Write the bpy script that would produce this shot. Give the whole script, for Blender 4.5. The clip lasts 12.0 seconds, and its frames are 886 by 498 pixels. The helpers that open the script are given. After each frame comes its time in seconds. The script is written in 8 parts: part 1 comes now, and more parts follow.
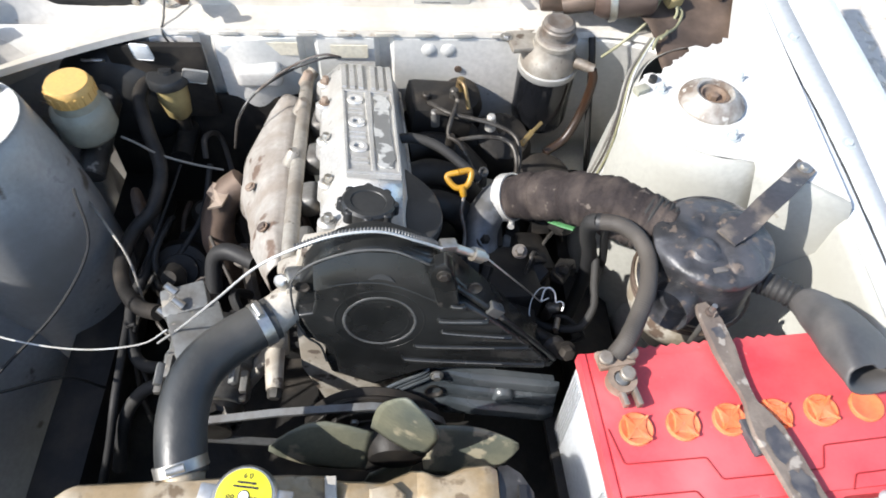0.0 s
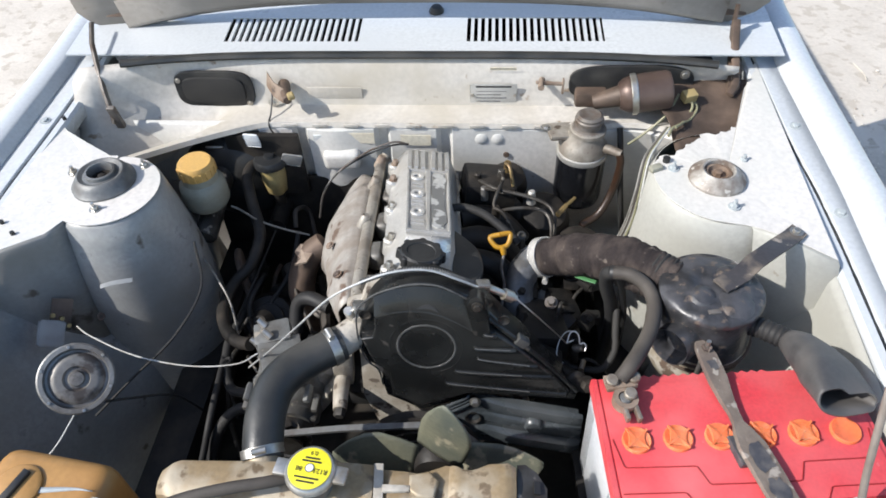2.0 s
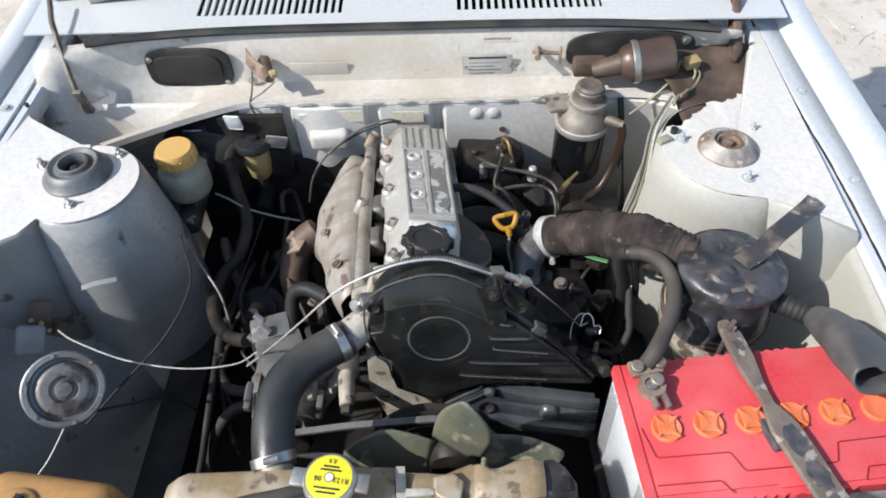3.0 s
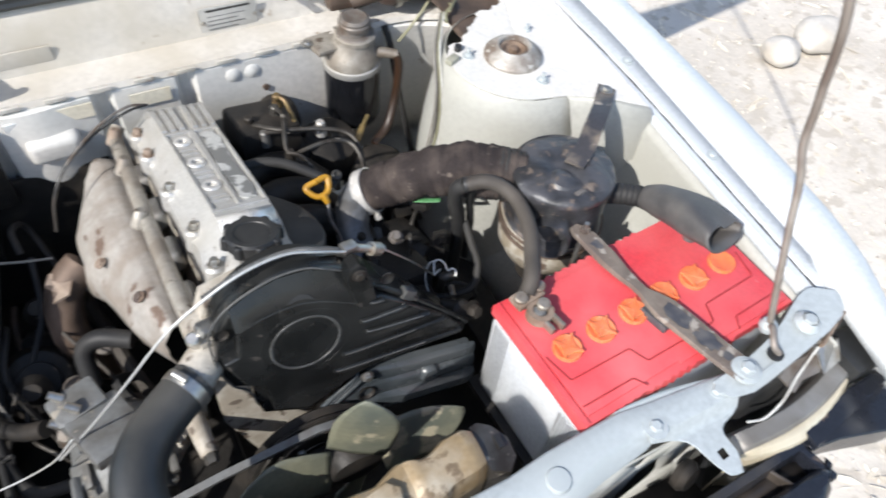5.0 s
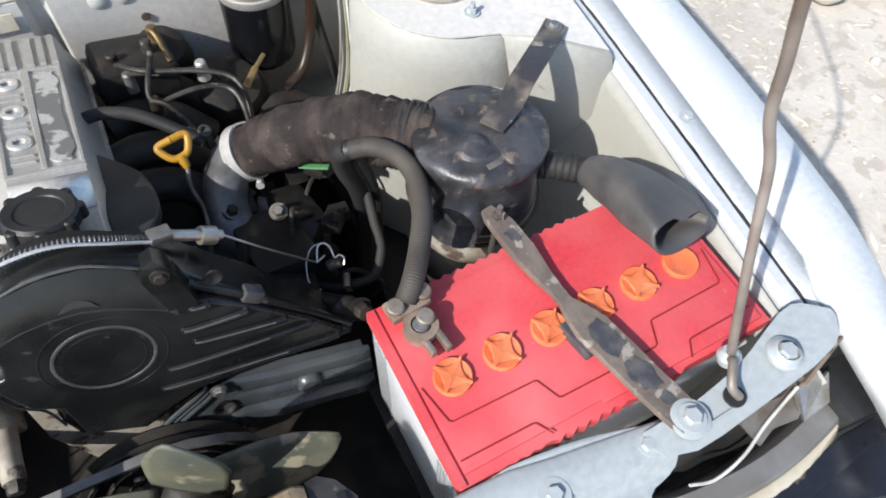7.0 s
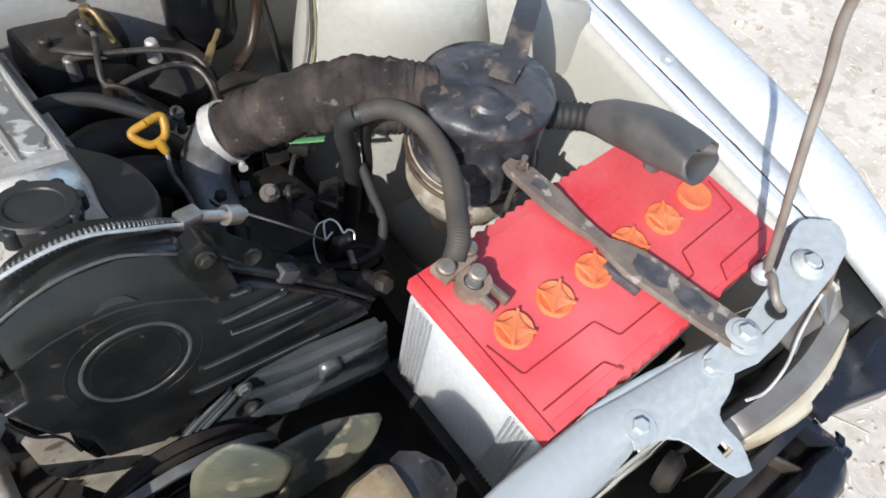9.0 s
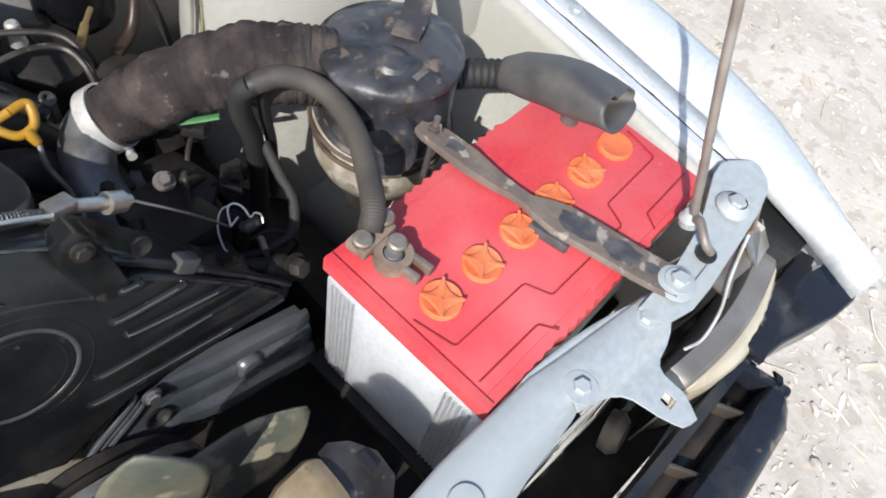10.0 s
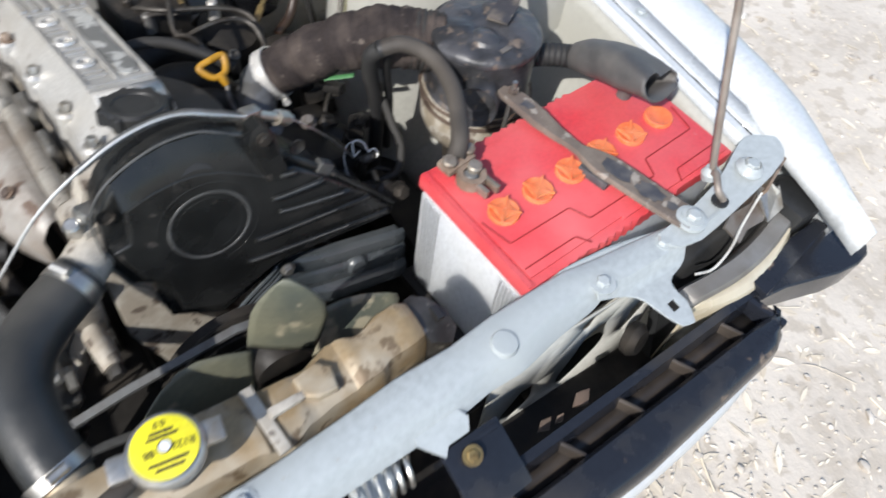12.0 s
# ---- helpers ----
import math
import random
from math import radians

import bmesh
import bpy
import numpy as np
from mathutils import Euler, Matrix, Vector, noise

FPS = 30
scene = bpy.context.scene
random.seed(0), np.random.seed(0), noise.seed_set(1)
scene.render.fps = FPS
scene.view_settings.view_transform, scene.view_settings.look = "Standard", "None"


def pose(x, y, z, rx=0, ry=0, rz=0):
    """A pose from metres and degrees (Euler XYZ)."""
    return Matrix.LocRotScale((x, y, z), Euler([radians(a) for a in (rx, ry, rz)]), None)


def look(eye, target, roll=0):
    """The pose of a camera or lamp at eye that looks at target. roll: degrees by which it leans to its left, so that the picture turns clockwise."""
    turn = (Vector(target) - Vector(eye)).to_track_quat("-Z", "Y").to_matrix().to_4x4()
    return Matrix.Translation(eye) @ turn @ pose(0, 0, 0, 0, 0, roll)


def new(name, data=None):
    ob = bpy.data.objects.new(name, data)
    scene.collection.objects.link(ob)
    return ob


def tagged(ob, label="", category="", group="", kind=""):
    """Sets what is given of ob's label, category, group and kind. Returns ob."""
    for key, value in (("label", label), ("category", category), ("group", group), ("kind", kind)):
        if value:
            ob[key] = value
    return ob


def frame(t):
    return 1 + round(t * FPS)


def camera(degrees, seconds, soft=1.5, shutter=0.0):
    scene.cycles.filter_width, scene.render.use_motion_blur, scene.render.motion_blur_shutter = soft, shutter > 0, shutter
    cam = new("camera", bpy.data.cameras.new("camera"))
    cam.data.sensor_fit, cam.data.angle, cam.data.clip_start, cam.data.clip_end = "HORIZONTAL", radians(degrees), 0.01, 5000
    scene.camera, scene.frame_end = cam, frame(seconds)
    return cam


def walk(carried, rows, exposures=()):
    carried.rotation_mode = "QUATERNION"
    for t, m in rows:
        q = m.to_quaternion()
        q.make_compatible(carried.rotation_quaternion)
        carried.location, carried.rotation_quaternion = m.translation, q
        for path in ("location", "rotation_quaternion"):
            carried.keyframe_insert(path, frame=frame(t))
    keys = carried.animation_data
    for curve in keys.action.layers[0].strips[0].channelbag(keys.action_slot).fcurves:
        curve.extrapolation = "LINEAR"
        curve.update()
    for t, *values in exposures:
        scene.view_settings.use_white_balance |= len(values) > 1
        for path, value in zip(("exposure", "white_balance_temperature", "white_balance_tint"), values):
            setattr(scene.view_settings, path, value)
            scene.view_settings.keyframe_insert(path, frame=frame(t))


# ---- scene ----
cam = camera(65.9, 12.0, soft=1.7, shutter=0.4)
PATH = [
    (0, (0.074, -0.141, 1.496), (0.177, 1.016, -0.132), 3.9),
    (0.5, (0.108, -0.22, 1.55), (0.11, 1.019, -0.021), 2.0),
    (1, (0.122, -0.281, 1.583), (0.023, 1.059, 0.102), -1.7),
    (1.5, (0.125, -0.298, 1.593), (0.029, 1.092, 0.158), -1.0),
    (2, (0.124, -0.319, 1.592), (-0.003, 1.065, 0.155), -2.7),
    (2.5, (0.102, -0.307, 1.575), (-0.017, 1.043, 0.104), -3.5),
    (2.7, (0.093, -0.296, 1.573), (-0.006, 1.044, 0.092), -3.1),
    (4.3, (-0.095, -0.114, 1.546), (0.283, 1.026, -0.053), 1.9),
    (4.5, (-0.089, -0.13, 1.524), (0.347, 1.008, -0.062), 2.4),
    (5, (-0.051, -0.142, 1.502), (0.623, 0.875, -0.084), 7.9),
    (5.5, (0.0, -0.137, 1.473), (0.78, 0.819, -0.102), 11.4),
    (6, (0.085, -0.124, 1.438), (0.801, 0.803, -0.183), 8.6),
    (6.5, (0.142, -0.095, 1.396), (0.781, 0.82, -0.264), 8.1),
    (7, (0.187, -0.074, 1.375), (0.706, 0.859, -0.316), 6.0),
    (7.5, (0.209, -0.069, 1.363), (0.615, 0.833, -0.375), 3.4),
    (7.7, (0.193, -0.054, 1.368), (0.657, 0.759, -0.4), 7.6),
    (9.3, (0.037, -0.018, 1.301), (0.931, 0.708, -0.334), 16.1),
    (9.5, (0.05, -0.018, 1.288), (0.974, 0.66, -0.352), 17.8),
    (10, (0.065, -0.023, 1.278), (1.044, 0.579, -0.358), 18.4),
    (10.5, (0.078, -0.021, 1.3), (1.1, 0.567, -0.316), 16.1),
    (11, (0.054, -0.028, 1.321), (1.092, 0.529, -0.295), 18.8),
    (11.5, (0.025, -0.09, 1.349), (0.976, 0.589, -0.273), 14.6),
    (12, (-0.053, -0.182, 1.379), (0.746, 0.641, -0.259), 12.0),
]
EXPOSURE = [(0, 1.15), (0.5, 1.09), (1, 0.75), (1.5, 0.61), (2, 0.64), (2.5, 0.59), (4.5, 0.59), (5.0, 0.75), (5.5, 0.67), (6.5, 0.54), (7.0, 0.63), (7.5, 0.69), (9.5, 0.63), (10.5, 0.60), (11.0, 0.57), (12, 0.55)]
walk(cam, [(t, look(eye, target, roll)) for t, eye, target, roll in PATH], EXPOSURE)

# ---- light ----
SUN = Vector((-0.71, -0.275, 0.648)).normalized()
sky = bpy.data.worlds.new("sky")
scene.world = sky
sky.use_nodes = True
_n = sky.node_tree.nodes
_sky = _n.new("ShaderNodeTexSky")
_sky.sky_type = "NISHITA"
_sky.sun_disc = False
_sky.sun_elevation = math.asin(SUN.z)
_sky.sun_rotation = math.atan2(SUN.x, SUN.y)
sky.node_tree.links.new(_sky.outputs["Color"], _n["Background"].inputs["Color"])
_n["Background"].inputs["Strength"].default_value = 0.15
sun_data = bpy.data.lights.new("sun", "SUN")
sun_data.energy, sun_data.angle, sun_data.color = 3.75, radians(0.6), (1.0, 0.965, 0.92)
sun = new("sun", sun_data)
sun.matrix_world = look(SUN * 20, (0, 0, 0))
scene.view_settings.exposure = 0.35


# ---- materials ----
def mat(name, base, rough=0.5, metal=0.0, second=None, scale=6.0, cover=0.5, soft=0.15, grain=60.0, bump=0.1, coat=0.0,
        third=None, third_scale=25.0, third_cover=0.62, clear=0.0, shine=0.5):
    """A worn surface: base colour, a second colour in large stains, a third in small spots, and fine grain."""
    m = bpy.data.materials.new(name)
    m.use_nodes = True
    nt = m.node_tree
    p = nt.nodes["Principled BSDF"]
    tc = nt.nodes.new("ShaderNodeTexCoord")

    def noise_tex(sc, detail=6.0):
        n = nt.nodes.new("ShaderNodeTexNoise")
        n.inputs["Scale"].default_value, n.inputs["Detail"].default_value = sc, detail
        nt.links.new(tc.outputs["Object"], n.inputs["Vector"])
        return n

    def mixed(a, b, fac):
        x = nt.nodes.new("ShaderNodeMix")
        x.data_type = "RGBA"
        nt.links.new(fac, x.inputs["Factor"])
        for sock, v in ((x.inputs["A"], a), (x.inputs["B"], b)):
            if isinstance(v, tuple):
                sock.default_value = (*v, 1)
            else:
                nt.links.new(v, sock)
        return x.outputs["Result"]

    def steps(fac, lo, hi, to0=0.0, to1=1.0):
        r = nt.nodes.new("ShaderNodeMapRange")
        r.inputs["From Min"].default_value, r.inputs["From Max"].default_value = lo, hi
        r.inputs["To Min"].default_value, r.inputs["To Max"].default_value = to0, to1
        nt.links.new(fac, r.inputs["Value"])
        return r.outputs["Result"]

    fine = noise_tex(grain, 4.0)
    dark = tuple(c * 0.82 for c in base)
    col = mixed(dark, base, steps(fine.outputs["Fac"], 0.3, 0.65))
    big = noise_tex(scale, 8.0)
    if second:
        col = mixed(col, second, steps(big.outputs["Fac"], cover - soft * 0.5, cover + soft * 0.5))
    if third:
        spots = noise_tex(third_scale, 10.0)
        col = mixed(col, third, steps(spots.outputs["Fac"], third_cover - 0.03, third_cover + 0.03))
    nt.links.new(col, p.inputs["Base Color"])
    nt.links.new(steps(big.outputs["Fac"], 0.25, 0.75, max(rough - 0.12, 0.04), min(rough + 0.14, 1.0)), p.inputs["Roughness"])
    p.inputs["Metallic"].default_value = metal
    p.inputs["Specular IOR Level"].default_value = shine
    p.inputs["Coat Weight"].default_value = coat
    p.inputs["Coat Roughness"].default_value = 0.15
    if clear:
        p.inputs["Transmission Weight"].default_value = clear
    if bump:
        b = nt.nodes.new("ShaderNodeBump")
        b.inputs["Strength"].default_value, b.inputs["Distance"].default_value = bump, 0.002
        nt.links.new(fine.outputs["Fac"], b.inputs["Height"])
        nt.links.new(b.outputs["Normal"], p.inputs["Normal"])
    return m


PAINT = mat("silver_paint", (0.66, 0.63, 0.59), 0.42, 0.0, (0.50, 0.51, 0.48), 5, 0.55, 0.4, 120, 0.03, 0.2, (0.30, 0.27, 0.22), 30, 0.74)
# stained inner paint, darkened so its colour holds the left wing's shade
SHADED_PAINT = mat("shaded_stained_paint", (0.34, 0.345, 0.34), 0.36, 0.0, (0.22, 0.215, 0.20), 7, 0.5, 0.35, 120, 0.06, 0.1, (0.10, 0.085, 0.07), 22, 0.68)
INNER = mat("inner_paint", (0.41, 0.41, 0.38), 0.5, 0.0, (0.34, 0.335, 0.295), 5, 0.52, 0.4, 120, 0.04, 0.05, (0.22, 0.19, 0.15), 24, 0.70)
PAINT_CLEAN = mat("outer_paint", (0.56, 0.585, 0.60), 0.30, 0.0, (0.50, 0.525, 0.54), 4, 0.55, 0.4, 150, 0.02, 0.4)
PAINT_DUSTY = mat("dusty_paint", (0.57, 0.54, 0.49), 0.5, 0.0, (0.42, 0.38, 0.31), 6, 0.60, 0.3, 90, 0.05, 0.0, (0.26, 0.19, 0.13), 26, 0.70)
PAINT_BAR = mat("bar_paint", (0.385, 0.42, 0.43), 0.38, 0.0, (0.355, 0.385, 0.388), 7, 0.58, 0.35, 130, 0.04, 0.1, (0.30, 0.26, 0.2), 60, 0.72)
RUST = mat("rusty_steel", (0.20, 0.14, 0.10), 0.75, 0.2, (0.30, 0.24, 0.19), 22, 0.5, 0.2, 160, 0.4, 0, (0.08, 0.06, 0.05), 45, 0.6)
RUST_DARK = mat("brown_steel", (0.09, 0.065, 0.05), 0.6, 0.35, (0.17, 0.12, 0.09), 16, 0.55, 0.25, 120, 0.3)
BLACK_PLASTIC = mat("black_plastic", (0.022, 0.023, 0.024), 0.42, 0.0, (0.05, 0.048, 0.044), 12, 0.6, 0.25, 140, 0.12, shine=0.35)
TIMING_BLACK = mat("timing_plastic", (0.0095, 0.010, 0.010), 0.27, 0.0, (0.022, 0.0225, 0.0215), 14, 0.57, 0.3, 180, 0.12, 0.0, (0.055, 0.050, 0.045), 60, 0.69, shine=0.45)
RUBBER = mat("black_rubber", (0.022, 0.022, 0.0225), 0.62, 0.0, (0.040, 0.038, 0.035), 10, 0.55, 0.3, 200, 0.15, shine=0.3)
HOSE_RUBBER = mat("hose_rubber", (0.020, 0.022, 0.0225), 0.45, 0.0, (0.060, 0.057, 0.051), 12, 0.55, 0.35, 160, 0.2)
GREASY = mat("oily_black", (0.021, 0.0195, 0.018), 0.5, 0.1, (0.046, 0.039, 0.032), 18, 0.58, 0.2, 90, 0.4, shine=0.25)
GREASY_METAL = mat("oily_metal", (0.085, 0.08, 0.072), 0.5, 0.5, (0.035, 0.03, 0.025), 22, 0.5, 0.2, 110, 0.35, 0, (0.22, 0.2, 0.17), 60, 0.66)
ALU = mat("cast_aluminium", (0.60, 0.59, 0.56), 0.45, 0.55, (0.44, 0.42, 0.38), 16, 0.56, 0.3, 240, 0.25, 0, (0.2, 0.17, 0.14), 60, 0.70)
ALU_BRIGHT = mat("bare_aluminium", (0.74, 0.73, 0.70), 0.3, 0.5, (0.70, 0.68, 0.64), 14, 0.55, 0.3, 200, 0.1)
ALU_DARK = mat("stained_aluminium", (0.27, 0.27, 0.26), 0.55, 0.6, (0.15, 0.14, 0.13), 18, 0.5, 0.25, 160, 0.3)
SHIELD = mat("heat_shield", (0.40, 0.375, 0.34), 0.66, 0.35, (0.27, 0.235, 0.20), 19, 0.52, 0.2, 120, 0.5, 0, (0.15, 0.105, 0.08), 26, 0.63)
STEEL = mat("zinc_steel", (0.52, 0.51, 0.48), 0.38, 0.9, (0.36, 0.32, 0.26), 30, 0.56, 0.2, 200, 0.1)
WIRE_STEEL = mat("wire_steel", (0.62, 0.62, 0.60), 0.4, 0.6, None, 20, 0.5, 0.2, 200, 0.05)
DULL_STEEL = mat("dull_steel", (0.21, 0.19, 0.17), 0.6, 0.5, (0.12, 0.09, 0.07), 40, 0.55, 0.2, 160, 0.25)
RED = mat("red_plastic", (0.61, 0.052, 0.062), 0.45, 0.0, (0.60, 0.125, 0.13), 9, 0.54, 0.35, 220, 0.05, 0, (0.56, 0.24, 0.22), 50, 0.73)
WHITE_PLASTIC = mat("white_plastic", (0.78, 0.81, 0.83), 0.42, 0.0, (0.60, 0.60, 0.57), 8, 0.58, 0.3, 160, 0.03, 0, (0.40, 0.37, 0.32), 30, 0.74)
ORANGE = mat("orange_plastic", (0.78, 0.175, 0.065), 0.5, 0.0, (0.76, 0.25, 0.12), 30, 0.6, 0.3, 200, 0.05)
_orange = ORANGE.node_tree.nodes["Principled BSDF"]        # light soaks through the thin caps
_orange.inputs["Subsurface Weight"].default_value = 0.6
_orange.inputs["Subsurface Radius"].default_value = (1.0, 0.5, 0.25)
_orange.inputs["Subsurface Scale"].default_value = 0.012
YELLOW = mat("yellow_plastic", (0.44, 0.23, 0.02), 0.42, 0.0, (0.33, 0.18, 0.04), 30, 0.58, 0.3, 200, 0.08)
CAP_YELLOW = mat("cap_yellow", (0.66, 0.40, 0.12), 0.5, 0.0, (0.52, 0.33, 0.12), 25, 0.55, 0.3, 200, 0.08)
LABEL_YELLOW = mat("yellow_label", (0.80, 0.72, 0.03), 0.4, 0.0, (0.70, 0.62, 0.06), 40, 0.6, 0.3, 200, 0.0)
INK = mat("black_ink", (0.02, 0.02, 0.02), 0.5, bump=0)
BRASS = mat("tan_brass", (0.31, 0.225, 0.125), 0.52, 0.25, (0.40, 0.345, 0.26), 17, 0.52, 0.18, 140, 0.3, 0, (0.16, 0.115, 0.07), 36, 0.60)
GOLD = mat("brass_fitting", (0.36, 0.26, 0.11), 0.42, 0.7, (0.16, 0.11, 0.06), 40, 0.55, 0.2, 200, 0.1)
AMBER = mat("amber_plastic", (0.42, 0.23, 0.075), 0.45, 0.0, (0.34, 0.17, 0.05), 8, 0.5, 0.35, 120, 0.06)
MILKY = mat("cloudy_plastic", (0.33, 0.325, 0.26), 0.4, 0.0, (0.22, 0.215, 0.17), 14, 0.5, 0.3, 120, 0.04)
MILKY_YELLOW = mat("aged_plastic", (0.46, 0.36, 0.16), 0.42, 0.0, (0.34, 0.26, 0.12), 18, 0.5, 0.3, 120, 0.04)
FAN_GREEN = mat("olive_nylon", (0.17, 0.17, 0.12), 0.5, 0.0, (0.075, 0.085, 0.07), 16, 0.53, 0.3, 150, 0.15, 0, (0.29, 0.265, 0.19), 26, 0.60)
CLOTH = mat("dusty_cloth", (0.032, 0.026, 0.025), 0.9, 0.0, (0.072, 0.058, 0.051), 22, 0.52, 0.2, 260, 0.8, 0, (0.12, 0.10, 0.085), 50, 0.66, shine=0.15)
CLEANER = mat("black_lacquer", (0.030, 0.030, 0.032), 0.38, 0.1, (0.066, 0.066, 0.072), 30, 0.52, 0.2, 140, 0.4, 0, (0.115, 0.092, 0.076), 75, 0.62)
CONDUIT = mat("dusty_conduit", (0.043, 0.036, 0.030), 0.7, 0.0, (0.070, 0.060, 0.050), 14, 0.5, 0.3, 200, 0.2)
GREYBAR = mat("worn_black_paint", (0.055, 0.052, 0.055), 0.5, 0.2, (0.20, 0.165, 0.13), 22, 0.52, 0.14, 160, 0.25, 0, (0.34, 0.29, 0.24), 60, 0.67)
BUMPER_BLACK = mat("bumper_plastic", (0.016, 0.018, 0.024), 0.24, 0.0, (0.05, 0.046, 0.042), 10, 0.62, 0.2, 160, 0.06, 0, (0.16, 0.12, 0.09), 26, 0.68)
LAMP_RIM = mat("lamp_rim", (0.30, 0.295, 0.28), 0.5, 0.4, (0.20, 0.185, 0.165), 20, 0.5, 0.3, 160, 0.15)
GLASS_LAMP = mat("lamp_glass", (0.58, 0.53, 0.41), 0.2, 0.0, (0.46, 0.40, 0.29), 10, 0.5, 0.4, 80, 0.05, 0.5)
PAPER = mat("faded_paper", (0.66, 0.61, 0.49), 0.7, 0.0, (0.56, 0.49, 0.36), 20, 0.55, 0.2, 150, 0.02)
GREY_PAINT = mat("grey_metal", (0.16, 0.165, 0.165), 0.5, 0.3, (0.10, 0.095, 0.09), 24, 0.55, 0.2, 160, 0.12)
WIRE_GREY = mat("grey_wire", (0.24, 0.225, 0.20), 0.5, 0.1, (0.15, 0.14, 0.12), 30, 0.55, 0.2, 200, 0.0)
WIRE_WHITE = mat("white_wire", (0.55, 0.55, 0.52), 0.5, 0.0, (0.38, 0.36, 0.32), 30, 0.55, 0.2, 200, 0.0)
WIRE_OLIVE = mat("olive_wire", (0.26, 0.25, 0.15), 0.55, 0.0, None, 20, 0.5, 0.2, 200, 0.0)
TAPE_GREEN = mat("green_tape", (0.06, 0.19, 0.07), 0.6, 0.0, None, 20, 0.5, 0.2, 200, 0.0)
DIRT = mat("dry_earth", (0.50, 0.448, 0.380), 0.95, 0.0, (0.60, 0.550, 0.480), 3.0, 0.5, 0.35, 55, 1.3, 0, (0.445, 0.395, 0.330), 17, 0.57)
def island_mat(name, low, high, rough=0.9):
    """Loose bits, each with its own shade between two colours."""
    m = bpy.data.materials.new(name)
    m.use_nodes = True
    nt = m.node_tree
    p = nt.nodes["Principled BSDF"]
    geo = nt.nodes.new("ShaderNodeNewGeometry")
    ramp = nt.nodes.new("ShaderNodeMix")
    ramp.data_type = "RGBA"
    ramp.inputs["A"].default_value, ramp.inputs["B"].default_value = (*low, 1), (*high, 1)
    nt.links.new(geo.outputs["Random Per Island"], ramp.inputs["Factor"])
    nt.links.new(ramp.outputs["Result"], p.inputs["Base Color"])
    p.inputs["Roughness"].default_value = rough
    return m


PEBBLE = island_mat("gravel", (0.30, 0.265, 0.225), (0.64, 0.60, 0.54))
STRAW = island_mat("dry_straw", (0.50, 0.435, 0.34), (0.80, 0.74, 0.62))
HOOD_UNDER = mat("hood_underside", (0.27, 0.255, 0.235), 0.55, 0.0, (0.20, 0.185, 0.165), 5, 0.5, 0.35, 90, 0.06, 0, (0.13, 0.10, 0.08), 20, 0.68)
DUCT = mat("dusty_duct", (0.060, 0.058, 0.058), 0.55, 0.0, (0.105, 0.098, 0.092), 14, 0.5, 0.25, 160, 0.15)
BOWL = mat("flaking_bowl", (0.30, 0.255, 0.19), 0.7, 0.15, (0.42, 0.39, 0.33), 30, 0.52, 0.12, 140, 0.3, 0, (0.13, 0.09, 0.065), 34, 0.6)
MOUNT = mat("tarnished_mount", (0.40, 0.38, 0.345), 0.55, 0.2, (0.16, 0.125, 0.10), 30, 0.52, 0.2, 160, 0.3, 0, (0.46, 0.44, 0.40), 60, 0.62)
DIRTY_ALU = mat("dirty_alloy", (0.36, 0.335, 0.29), 0.55, 0.35, (0.22, 0.19, 0.155), 22, 0.52, 0.2, 160, 0.3, 0, (0.11, 0.085, 0.065), 50, 0.64)
ALT_GREY = mat("dull_alternator_alloy", (0.20, 0.205, 0.20), 0.5, 0.3, (0.11, 0.105, 0.095), 22, 0.52, 0.2, 160, 0.3, 0, (0.30, 0.27, 0.22), 44, 0.66)
CAST_TAN = mat("grimy_casting", (0.47, 0.435, 0.375), 0.6, 0.15, (0.30, 0.265, 0.215), 24, 0.52, 0.2, 160, 0.35, 0, (0.12, 0.095, 0.075), 44, 0.62)
PLATE = mat("stamped_plate", (0.52, 0.515, 0.49), 0.45, 0.2, (0.42, 0.41, 0.38), 30, 0.5, 0.3, 200, 0.05)
STONE = mat("pale_stone", (0.58, 0.55, 0.50), 0.85, 0.0, (0.40, 0.36, 0.31), 9, 0.5, 0.3, 60, 0.4)


# ---- building tools ----
def thing(name, place, label, category, group="", kind=""):
    return tagged(_at(new(name), place), label, category, group, kind)


def _at(ob, place):
    ob.location = place
    return ob


def base_of(ob):
    while ob.parent:
        ob = ob.parent
    return ob.location


def part(name, bm, material, parent, label="", sharp=38.0, thick=0.0):
    """Links a bmesh, drawn in world places, as one mesh under a thing or one of its parts."""
    me = bpy.data.meshes.new(name)
    if parent is not None:
        bmesh.ops.translate(bm, verts=bm.verts, vec=-Vector(base_of(parent)))
    bmesh.ops.recalc_face_normals(bm, faces=bm.faces)
    bm.to_mesh(me)
    bm.free()
    for p in me.polygons:
        p.use_smooth = sharp > 0
    me.set_sharp_from_angle(angle=radians(sharp))
    me.materials.append(material)
    ob = new(name, me)
    if parent is not None:
        ob.parent = parent
    if thick:
        mod = ob.modifiers.new("thickness", "SOLIDIFY")
        mod.thickness, mod.offset = thick, 0.0
    if label:
        ob["label"] = label
    return ob


def B():
    return bmesh.new()


def add_box(bm, c, size, turn=(0, 0, 0), bevel=0.0, seg=2):
    m = pose(*c, *turn) @ Matrix.Diagonal((*size, 1))
    vs = bmesh.ops.create_cube(bm, size=1.0, matrix=m)["verts"]
    if bevel:
        es = list({e for v in vs for e in v.link_edges})
        bmesh.ops.bevel(bm, geom=es, offset=bevel, segments=seg, affect="EDGES", profile=0.6)
    return bm


